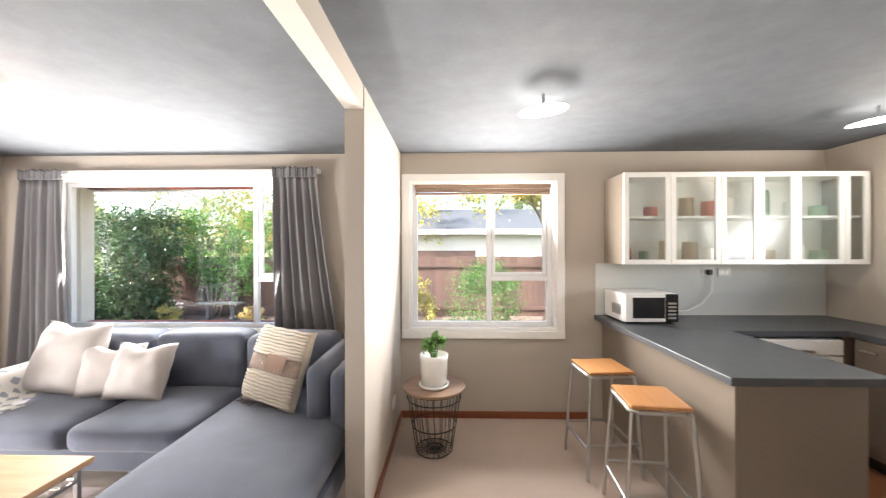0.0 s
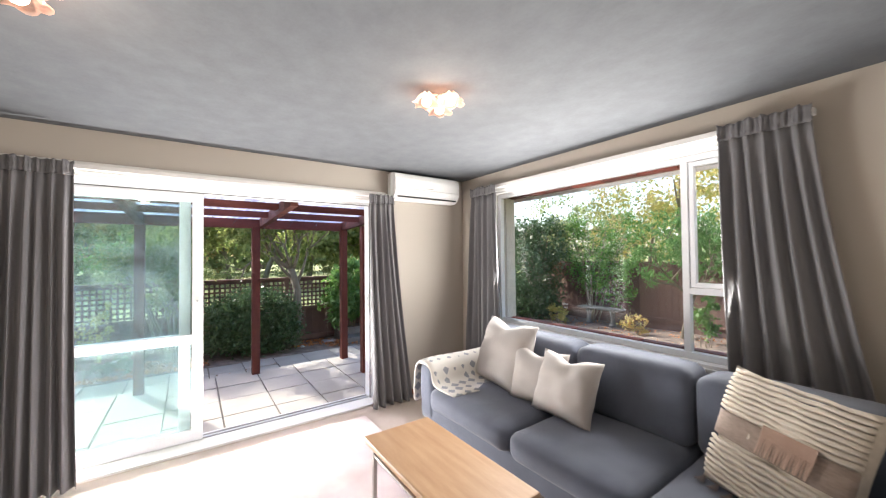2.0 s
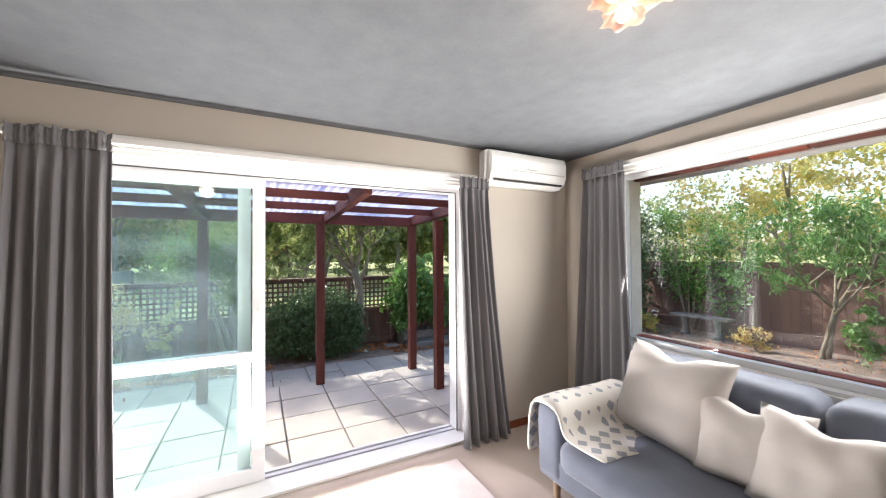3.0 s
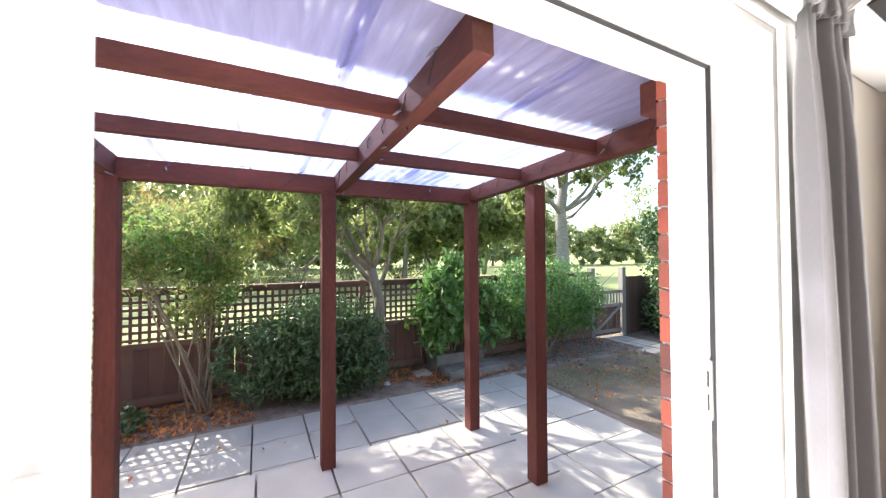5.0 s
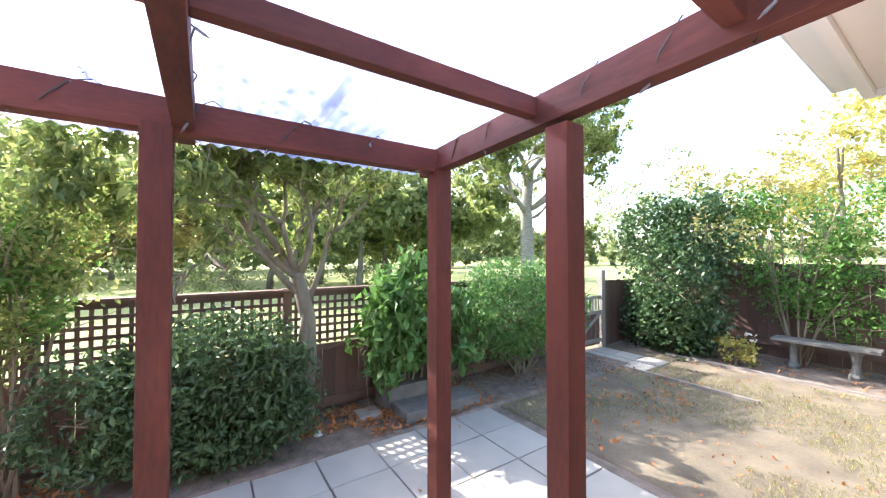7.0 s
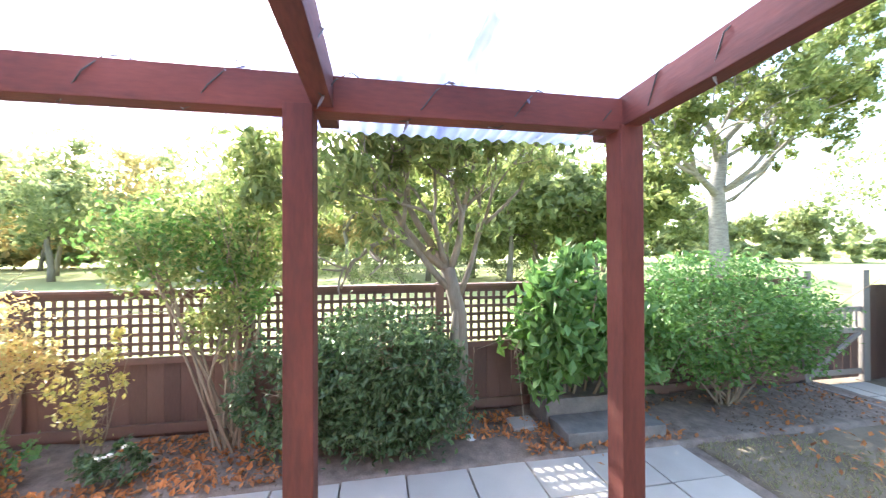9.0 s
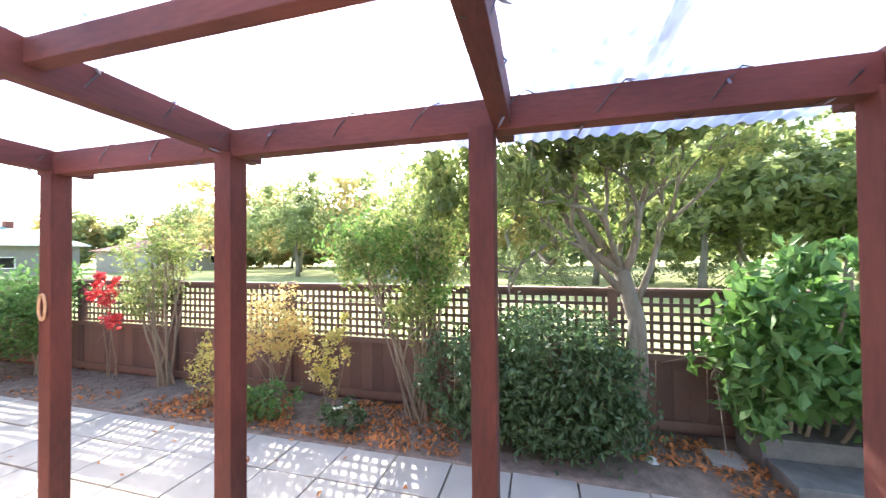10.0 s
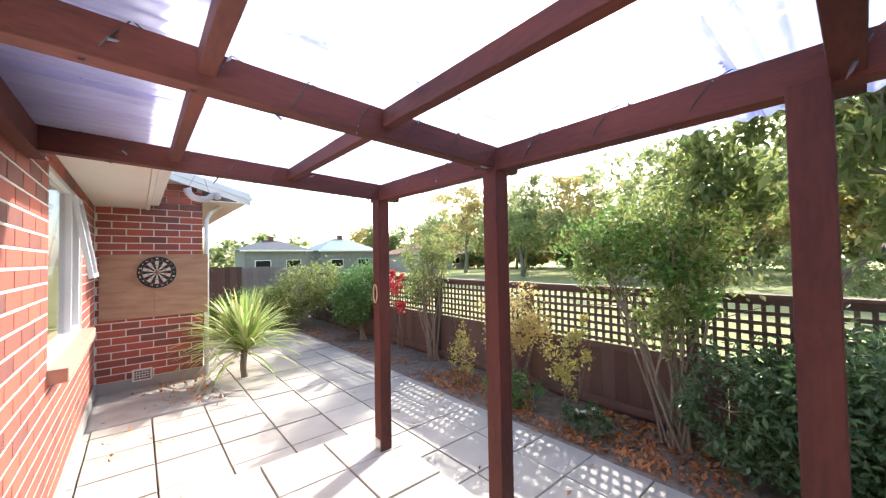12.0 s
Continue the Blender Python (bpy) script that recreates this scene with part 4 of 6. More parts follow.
for k in range(20):
    a = 2 * math.pi * k / 20
    b = bmesh.new()
    tube(b, [(0.205 * math.cos(a), 0.205 * math.sin(a), 0.455), (0.165 * math.cos(a + 0.08), 0.165 * math.sin(a + 0.08), 0.2), (0.135 * math.cos(a), 0.135 * math.sin(a), 0.012), (0.01, 0, 0.012)], 0.0028, 0.0028, 5)
    part("wire", b, M_WIRE, tb)
po = thing("potted_plant", (-0.06, 3.47, 0.487), "small green succulent in a white ceramic pot", "plant")
b = lathe(bmesh.new(), [(0.001, 0.0), (0.10, 0.0), (0.112, 0.006), (0.114, 0.022), (0.10, 0.022)], 36)
part("saucer", b, M_CERAM, po, "white ceramic saucer", True)
b = lathe(bmesh.new(), [(0.085, 0.014), (0.094, 0.02), (0.102, 0.2), (0.106, 0.235), (0.10, 0.238), (0.094, 0.21), (0.001, 0.205)], 36)
part("pot", b, M_CERAM, po, "", True)
b = bmesh.new()
for k in range(4):
    tube(b, [(0.01 * k - 0.015, 0, 0.2), (0.02 * k - 0.03, 0.01 * k, 0.28), (0.03 * k - 0.05, 0.012 * k, 0.36)], 0.007, 0.004, 6)
part("stem", b, L_GREEN, po)
crown("foliage", L_BRIGHT, [(-0.04, 0, 0.27, 0.06, 0.05, 0.05), (0.03, 0.02, 0.35, 0.05, 0.05, 0.06), (0.0, 0.0, 0.30, 0.07, 0.05, 0.06)], 46, 0.075, po, 5, 0.75, 0.3)


def stool(at, label):
    s = thing("bar_stool", at, label, "stool", "bar stools")
    part("seat", bx(-0.152, 0.152, -0.152, 0.152, 0.668, 0.69, 0.010), M_STOOLW, s, "orange-brown plywood seat")
    b = bmesh.new()
    c, r = 0.152, 0.04
    ring = [(c, -c + r), (c, c - r), (c - r, c), (-c + r, c), (-c, c - r), (-c, -c + r), (-c + r, -c), (c - r, -c), (c, -c + r), (c, c - r)]
    tube(b, [(x, y, 0.655) for x, y in ring], 0.011, 0.011, 8)
    part("seat_frame", b, M_STEEL, s)
    for x in (-1, 1):
        for y in (-1, 1):
            b = bmesh.new()
            tube(b, [(x * 0.145, y * 0.145, 0.655), (x * 0.152, y * 0.152, 0.60), (x * 0.185, y * 0.185, 0.0)], 0.0115, 0.0115, 8)
            part("leg", b, M_STEEL, s)
    for i, (x, y) in enumerate(((1, 0), (-1, 0), (0, 1), (0, -1))):
        b = bmesh.new()
        h = 0.19 if i < 2 else 0.22
        w = 0.172
        p, q = ((x * w, -w, h), (x * w, w, h)) if x else ((-w, y * w, h), (w, y * w, h))
        tube(b, [p, q], 0.0095, 0.0095, 8)
        part("footrest", b, M_STEEL, s)
    return s


s1 = stool((1.12, 3.34, 0), "steel bar stool with an orange plywood seat")
s1.rotation_euler = (0, 0, radians(4))
copy_thing(s1, pose(1.165, 2.82, 0, 0, 0, -6))

wt = thing("worktop", (1.7, 3.4, 0.88), "charcoal laminate worktop running round the kitchen", "worktop")
for nm, b in (("peninsula_top", (1.33, 2.06, 2.45, 3.39)), ("back_top", (1.33, 3.325, 3.39, 3.997)), ("side_top", (2.86, 3.325, 1.2, 3.39))):
    part(nm, bx(b[0] - 1.7, b[1] - 1.7, b[2] - 3.4, b[3] - 3.4, 0.0, 0.04, 0.006 if nm == "peninsula_top" else 0.002), M_COUNT, wt)
pn = thing("peninsula_cabinet", (1.7, 3.2, 0), "taupe laminate peninsula base under the worktop", "cabinet")
part("back_panel", bx(-0.30, -0.28, -0.68, 0.797, 0.001, 0.879, 0.002), M_CABIN, pn)
part("end_panel", bx(-0.279, 0.31, -0.68, -0.662, 0.001, 0.879, 0.002), M_CABIN, pn)
part("body", bx(-0.279, 0.28, -0.66, 0.17, 0.10, 0.879), M_CABIN, pn)
part("kickboard", bx(-0.279, 0.24, -0.66, 0.17, 0.001, 0.099), M_RUBBER, pn)
nc = thing("base_cabinet", (2.7, 3.7, 0), "taupe laminate base units along the back wall", "cabinet")
part("body", bx(-0.75, -0.47, -0.28, 0.297, 0.1, 0.879), M_CABIN, nc)
part("body", bx(0.14, 0.62, -0.28, 0.297, 0.1, 0.879), M_CABIN, nc)
part("kickboard", bx(-0.75, 0.62, -0.24, 0.29, 0.001, 0.099), M_RUBBER, nc)
sc = thing("base_cabinet", (3.1, 2.3, 0), "taupe laminate base units with slim doors beside the end wall", "cabinet")
part("body", bx(-0.21, 0.22, -1.1, 1.07, 0.1, 0.879), M_CABIN, sc)
part("kickboard", bx(-0.17, 0.22, -1.1, 1.07, 0.001, 0.099), M_RUBBER, sc)
for k in range(4):
    d = part("cabinet_door", bx(-0.23, -0.212, -1.09 + 0.54 * k, -0.56 + 0.54 * k, 0.105, 0.872, 0.002), M_CABIN, sc)
    part("handle", bx(-0.245, -0.231, -0.70 + 0.54 * k, -0.60 + 0.54 * k, 0.80, 0.812, 0.003), M_STEEL, d, "slim steel handle")
dw = thing("dishwasher", (2.53, 3.41, 0.0), "white dishwasher under the worktop", "dishwasher")
part("body", bx(-0.29, 0.30, 0.0, 0.55, 0.10, 0.86, 0.004), M_PLAST, dw)
part("door", bx(-0.285, 0.295, -0.022, -0.001, 0.12, 0.74, 0.004), M_PLAST, dw)
part("control_panel", bx(-0.285, 0.295, -0.025, -0.001, 0.75, 0.855, 0.005), M_PLAST, dw)
part("handle_slot", bx(-0.07, 0.10, -0.0265, -0.0255, 0.765, 0.785), M_STEEL, dw)
sb = struct("splashback", bx(1.34, 3.325, 3.99, 3.998, 0.921, 1.375), M_SPLASH, "pale grey kitchen splashback", "splashback")
mw = thing("microwave", (1.615, 3.79, 0.921), "white microwave oven on the worktop", "microwave")
part("casing", bx(-0.205, 0.205, -0.17, 0.18, 0.012, 0.235, 0.008), M_PLAST, mw)
d = part("door", bx(-0.20, 0.105, -0.188, -0.171, 0.016, 0.231, 0.004), M_PLAST, mw)
part("door_window", bx(-0.145, 0.10, -0.1905, -0.1885, 0.045, 0.205), M_DARKGL, d, "black door glass")
p = part("control_panel", bx(0.107, 0.203, -0.188, -0.171, 0.016, 0.231, 0.004), M_DARKGL, mw)
for k in range(5):
    part("button", bx(0.125, 0.185, -0.1905, -0.1885, 0.04 + 0.028 * k, 0.055 + 0.028 * k), M_STEEL, p)
for x in (-0.17, 0.17):
    for y in (-0.14, 0.14):
        b = bmesh.new()
        cyl(b, (x, y, 0), (x, y, 0.012), 0.015)
        part("foot", b, M_RUBBER, mw)
for k in range(8):
    part("vent_slot", bx(-0.2065, -0.2055, -0.12 + 0.02 * k, -0.11 + 0.02 * k, 0.06, 0.14), M_RUBBER, mw)
for x in (2.31, 2.45):
    so = thing("power_outlet", (x, 3.989, 1.30), "white double power outlet on the splashback", "outlet")
    part("plate", bx(-0.055, 0.055, -0.010, -0.001, -0.04, 0.04, 0.003), M_PLAST, so)
    for q in (-0.025, 0.025):
        part("socket", bx(q - 0.012, q + 0.012, -0.0125, -0.0105, -0.015, 0.015), M_STEEL, so)
so = thing("power_outlet", (-0.383, 3.59, 0.31), "white power outlet low on the nib wall", "outlet")
part("plate", bx(0.001, 0.012, -0.055, 0.055, -0.04, 0.04, 0.003), M_PLAST, so)
cb = thing("appliance_lead", (2.31, 3.95, 0.93), "grey microwave cord hanging from the outlet", "cable")
b = bmesh.new()
tube(b, [(0, 0.02, 0.36), (0.01, -0.005, 0.30), (0.0, -0.01, 0.2), (-0.08, -0.01, 0.1), (-0.2, -0.01, 0.04), (-0.36, -0.02, 0.03), (-0.47, -0.03, 0.05)], 0.006, 0.006, 8)
part("cord", b, M_PLAST, cb, "", True)
part("plug", bx(-0.02, 0.02, -0.0, 0.025, 0.345, 0.39, 0.005), M_RUBBER, cb)

wc = thing("wall_cabinet", (1.42, 4.0, 1.38), "wall cabinet with six frosted glass doors in white frames", "cabinet")
XS = [0.0, 0.365, 0.75, 1.04, 1.32, 1.69, 1.88]
part("carcass", bx(0.0, 0.018, -0.34, -0.002, 0, 0.72, 0.001), M_CABIN, wc)
part("carcass", bx(1.862, 1.88, -0.34, -0.002, 0, 0.72, 0.001), M_CABIN, wc)
part("carcass_top", bx(0.018, 1.862, -0.34, -0.002, 0.702, 0.72), M_WHITE, wc)
part("carcass_bottom", bx(0.018, 1.862, -0.34, -0.002, 0.0, 0.018), M_WHITE, wc)
part("carcass_back", bx(0.018, 1.862, -0.012, -0.002, 0.018, 0.702), M_WHITE, wc)
part("shelf", bx(0.019, 1.861, -0.31, -0.013, 0.365, 0.381), M_WHITE, wc)
for a, c in zip(XS, XS[1:]):
    a, c = a + 0.002, c - 0.002
    d = new("cabinet_door")
    d.parent = wc
    for e in ((a, a + 0.038, 0.0, 0.72), (c - 0.038, c, 0.0, 0.72), (a + 0.038, c - 0.038, 0.682, 0.72), (a + 0.038, c - 0.038, 0.0, 0.038)):
        part("door_frame", bx(e[0], e[1], -0.363, -0.342, e[2], e[3], 0.002), M_WHITE, d)
    part("pane", bx(a + 0.038, c - 0.038, -0.356, -0.351, 0.038, 0.682), M_FROST, d, "frosted glass pane").visible_shadow = False
rg = random.Random(8)
M_CUPS = [mat("blue_tin", (0.10, 0.15, 0.32)), mat("red_tin", (0.42, 0.10, 0.08)), M_CERAM, mat("tan_tin", (0.45, 0.33, 0.2)), mat("green_tin", (0.12, 0.25, 0.14))]
for zz in (0.019, 0.382):
    x = 0.08
    while x < 1.8:
        h, r = rg.uniform(0.08, 0.22), rg.uniform(0.035, 0.06)
        b = lathe(bmesh.new(), [(0.001, 0), (r * 0.9, 0), (r, 0.01), (r, h * 0.85), (r * 0.92, h), (0.001, h)], 18)
        o = part("canister", b, rg.choice(M_CUPS), None, smooth=True)
        o.location = (1.42 + x, 3.82, 1.38 + zz)
        tagged(o, "kitchen jar standing behind frosted cabinet glass", "jar", "jars in the wall cabinet")
        x += rg.uniform(0.14, 0.3)

# ---- lamps ----


def disc_lamp(at, tilt):
    c = thing("ceiling_light", at, "round opal disc ceiling light, lit, on a short stem", "ceiling light", "kitchen ceiling lights")
    b = bmesh.new()
    cyl(b, (0, 0, -0.02), (0, 0, -0.001), 0.035, 0.035, 20)
    part("ceiling_rose", b, M_STEEL, c)
    b = bmesh.new()
    cyl(b, (0, 0, -0.112), (0, 0, -0.02), 0.008)
    part("stem", b, M_STEEL, c)
    b = lathe(bmesh.new(), [(0.001, 0.02), (0.06, 0.016), (0.125, 0.004), (0.136, -0.004), (0.13, -0.012), (0.001, -0.014)], 40)
    d = part("diffuser", b, M_DISC, c, "glowing opal diffuser", True)
    d.location = (0, 0, -0.128)
    d.rotation_euler = tilt
    return c


disc_lamp((0.58, 2.80, 2.4), (radians(7), radians(-5), 0))
disc_lamp((2.64, 3.02, 2.4), (radians(5), radians(-8), 0))


def flower_lamp(at):
    c = thing("ceiling_light", at, "three-petal pink glass ceiling light, lit", "ceiling light", "lounge ceiling lights")
    b = bmesh.new()
    cyl(b, (0, 0, -0.03), (0, 0, -0.001), 0.045, 0.045, 20)
    part("ceiling_rose", b, M_STEEL, c)
    for k in range(3):
        a = 2 * math.pi * k / 3 + 0.4
        cx, cy = 0.075 * math.cos(a), 0.075 * math.sin(a)
        b = bmesh.new()
        tube(b, [(0, 0, -0.03), (cx * 0.5, cy * 0.5, -0.05), (cx, cy, -0.055)], 0.008, 0.008, 8)
        part("arm", b, M_STEEL, c)
        b = bmesh.new()
        rings = []
        for r, z in ((0.022, -0.05), (0.04, -0.07), (0.055, -0.095), (0.07, -0.105)):
            rings.append([b.verts.new((cx * 1.0 + r * (1 + 0.14 * math.sin(6 * t)) * math.cos(t), cy * 1.0 + r * (1 + 0.14 * math.sin(6 * t)) * math.sin(t), z + 0.006 * math.cos(6 * t))) for t in [2 * math.pi * i / 36 for i in range(36)]])
        for p, q in zip(rings, rings[1:]):
            for i in range(36):
                b.faces.new((p[i], p[(i + 1) % 36], q[(i + 1) % 36], q[i]))
        o = part("shade", b, M_PETAL, c, "scalloped pale pink glass shade", True)
        o.modifiers.new("thickness", "SOLIDIFY").thickness = 0.003
        b = bmesh.new()
        bmesh.ops.create_uvsphere(b, u_segments=16, v_segments=10, radius=0.026, matrix=Matrix.Translation((cx, cy, -0.09)))
        part("bulb", b, M_BULBON, c, "lit round bulb", True)
    return c


M_PETAL = glassmat("pink_frosted_glass", (1.0, 0.86, 0.8), 0.2, 0.55, (0.95, 0.72, 0.62))
fl = flower_lamp((-2.31, 2.47, 2.4))
copy_thing(fl, pose(-2.31, 0.9, 2.4, 0, 0, 30))
for at, w in (((0.58, 2.80, 2.22), 3.0), ((2.64, 2.95, 2.22), 2.0), ((-2.31, 2.47, 2.19), 2.4), ((-2.31, 0.9, 2.19), 2.4)):
    p = new("lamp_light", bpy.data.lights.new("lamp_light", "POINT"))
    p.data.energy, p.data.color, p.data.shadow_soft_size = w, (1.0, 0.80, 0.62), 0.06
    p.location = at

# ---- garden ----


def shrub(name, at, blobs, count, size, leaf_mat, label, category="shrub", stems=5, seed=1, aspect=0.5, reach=0.7, hollow=0.5, stem_r=0.014, extra=None, gap=0.35, droop=0.25):
    """A shrub: woody stems from one foot into a crown of single leaves. blobs are relative to the foot."""
    s = thing(name, at, label, category)
    rng = np.random.default_rng(seed)
    for k in range(stems):
        bm = bmesh.new()
        bl = blobs[k % len(blobs)]
        goal = Vector((bl[0] + rng.normal() * bl[3] * 0.4, bl[1] + rng.normal() * bl[4] * 0.4, bl[2] + bl[5] * rng.uniform(-0.2, 0.7)))
        foot = Vector((rng.normal() * 0.05, rng.normal() * 0.07, -0.03))
        mid = foot.lerp(goal, 0.5) + Vector((rng.normal() * 0.04, rng.normal() * 0.05, 0.06))
        tube(bm, [foot, foot.lerp(mid, 0.5) + Vector((rng.normal() * 0.015, rng.normal() * 0.015, 0)), mid, mid.lerp(goal, 0.6), goal], stem_r * rng.uniform(0.7, 1.3), stem_r * 0.35, 6)
        for _ in range(4):
            p = mid.lerp(goal, rng.uniform(0, 1))
            q = Vector((bl[0] + rng.normal() * bl[3] * 0.6, bl[1] + rng.normal() * bl[4] * 0.6, bl[2] + rng.normal() * bl[5] * 0.6))
            tube(bm, [p, p.lerp(q, 0.5) + Vector((0, 0, 0.02)), q], stem_r * 0.4, stem_r * 0.15, 5)
        part("stem", bm, M_STEM, s)
    crown("crown", leaf_mat, blobs, count, size, s, seed, aspect, hollow, "", droop, gap)
    if extra:
        nm, m, bl, n, sz, lab = extra
        tagged(crown(nm, m, bl, n, sz, s, seed + 50, 0.8, 0.6, lab), kind="stuff")
    return s


G = -0.345
# glossy camellia-like bush
shrub("bush", (-8.50, 2.44, G), [(0.05, -0.12, 0.62, 0.50, 0.70, 0.55), (0.1, -0.48, 0.55, 0.42, 0.42, 0.45), (0.15, 0.35, 0.6, 0.36, 0.36, 0.42), (0.05, -0.05, 0.98, 0.42, 0.55, 0.28), (0.2, -0.85, 0.6, 0.34, 0.36, 0.42), (0.25, 0.1, 0.35, 0.36, 0.6, 0.3)], 15000, 0.062, L_DARK, "dense dark glossy rounded bush in the bed", "bush", 9, 11, 0.5, hollow=0.72, gap=0.5)
# rose-like tall shrub
shrub("shrub", (-8.60, 1.05, G), [(0.0, -0.25, 1.95, 0.45, 0.70, 0.42), (0.05, 0.1, 1.6, 0.35, 0.45, 0.4), (0.0, -0.6, 1.65, 0.35, 0.4, 0.4), (0.1, 0.35, 2.0, 0.3, 0.35, 0.3), (0.05, -0.05, 1.15, 0.22, 0.3, 0.25)], 5600, 0.062, L_ROSE, "tall leggy rose shrub with sparse leaves", "shrub", 14, 12, hollow=0.2, stem_r=0.016, gap=0.2)
crown("fresh_leaves", L_GREEN, [(0.0, -0.3, 1.85, 0.42, 0.7, 0.45), (0.05, 0.1, 1.5, 0.3, 0.35, 0.3)], 3000, 0.06, bpy.data.objects["shrub"], 13, 0.5, 0.25, "fresh green leaves")
# amber and yellow shrubs
shrub("autumn_shrub", (-8.50, -0.62, G), [(0, -0.05, 1.05, 0.36, 0.48, 0.34), (0.05, -0.2, 0.8, 0.3, 0.3, 0.25), (0.0, 0.15, 0.85, 0.28, 0.3, 0.28)], 2600, 0.045, L_AMBER, "amber autumn shrub against the lattice", "shrub", 7, 14, 0.55, hollow=0.25, stem_r=0.008)
shrub("yellow_shrub", (-8.42, 0.08, G), [(0, 0, 0.72, 0.22, 0.26, 0.30), (0.05, 0.1, 0.45, 0.2, 0.22, 0.2), (0.0, 0.2, 0.9, 0.15, 0.18, 0.2)], 650, 0.05, L_YELLOW, "yellow-green shrub turning in autumn", "shrub", 5, 15, 0.6, hollow=0.2, stem_r=0.006)
shrub("yellow_shrub", (-8.30, -1.42, G), [(0, 0, 0.35, 0.2, 0.24, 0.3), (0.0, -0.05, 0.62, 0.14, 0.16, 0.22)], 620, 0.04, L_YELLOW, "low yellow-green shrub at the patio edge", "shrub", 5, 16, 0.6, hollow=0.2, stem_r=0.006)
shrub("leafy_plant", (-8.22, -0.48, G), [(0, 0, 0.22, 0.26, 0.36, 0.22), (0.05, -0.2, 0.2, 0.2, 0.2, 0.18)], 900, 0.055, L_BRIGHT, "low bright green leafy plant in the bed", "plant", 6, 17, 0.6, hollow=0.2, stem_r=0.005)
shrub("flowering_plant", (-8.20, 0.36, G), [(0, 0, 0.14, 0.18, 0.26, 0.14), (0.0, 0.12, 0.2, 0.15, 0.15, 0.12)], 520, 0.06, L_DARK, "low dark green plant with a few white flowers", "plant", 6, 18, 0.5, hollow=0.2, stem_r=0.005, extra=("flowers", L_WHITE, [(0.02, 0, 0.27, 0.12, 0.18, 0.05)], 26, 0.035, "white flowers"))
# shrubs further along
shrub("shrub", (-8.72, -2.65, G), [(0.1, 0.0, 1.65, 0.42, 0.5, 0.42), (0.05, -0.25, 1.2, 0.3, 0.35, 0.3), (0.1, 0.25, 1.95, 0.28, 0.35, 0.25)], 4000, 0.055, L_ROSE, "tall shrub with many pale bare stems", "shrub", 14, 19, hollow=0.25, stem_r=0.016, gap=0.2)
shrub("red_flower_shrub", (-8.75, -3.75, G), [(0.1, 0.1, 1.25, 0.18, 0.22, 0.2), (0.15, 0.15, 0.85, 0.18, 0.22, 0.16), (0.15, 0.1, 1.5, 0.16, 0.2, 0.16)], 620, 0.06, L_RED, "thin shrub with clusters of red flowers", "shrub", 4, 20, 0.8, hollow=0.1, stem_r=0.007)
shrub("shrub", (-8.6, -4.9, G), [(0, 0, 1.3, 0.5, 0.55, 0.45), (0.1, -0.3, 0.8, 0.45, 0.5, 0.5)], 5200, 0.075, L_BRIGHT, "leafy green shrub by the far fence", "shrub", 7, 21, hollow=0.4)
shrub("shrub", (-8.1, -7.3, G), [(0, 0, 0.9, 0.7, 0.7, 0.7), (0.5, -0.4, 0.6, 0.6, 0.5, 0.5), (-0.3, 0.6, 1.2, 0.5, 0.6, 0.5)], 6500, 0.08, L_OLIVE, "bushy olive-green shrub filling the far corner", "shrub", 8, 22, hollow=0.5)
shrub("shrub", (-7.2, -8.4, G), [(0, 0, 0.55, 0.9, 0.4, 0.5), (0.8, 0.0, 0.4, 0.6, 0.4, 0.4)], 5000, 0.07, L_GREEN, "low dark shrub along the end fence", "shrub", 6, 23, hollow=0.5)
# large-leaved shrub and hedge
shrub("large_leaf_shrub", (-8.58, 4.35, G), [(0.1, 0.0, 1.15, 0.50, 0.62, 0.55), (0.15, -0.35, 0.75, 0.42, 0.4, 0.4), (0.15, 0.4, 0.9, 0.42, 0.45, 0.5), (0.05, 0.15, 1.6, 0.3, 0.4, 0.22)], 2500, 0.135, L_BRIGHT, "bushy shrub with large drooping green leaves", "shrub", 8, 24, 0.55, hollow=0.55, droop=0.9, extra=("under_leaves", L_GREEN, [(0.0, 0, 1.0, 0.42, 0.6, 0.55)], 700, 0.13, "darker inner leaves"))
shrub("hedge_shrub", (-8.55, 6.25, G), [(0.1, 0.0, 1.0, 0.52, 1.05, 0.62), (0.15, -0.7, 0.95, 0.45, 0.5, 0.55), (0.1, 0.75, 0.85, 0.42, 0.5, 0.55), (0.05, -0.2, 1.5, 0.35, 0.8, 0.22)], 8500, 0.06, L_BRIGHT, "dense bright green hedge shrub along the fence", "hedge", 12, 25, 0.55, hollow=0.62, gap=0.55, extra=("inner_leaves", L_GREEN, [(0.05, 0.0, 0.9, 0.45, 1.0, 0.55)], 3000, 0.06, "shaded inner leaves"))


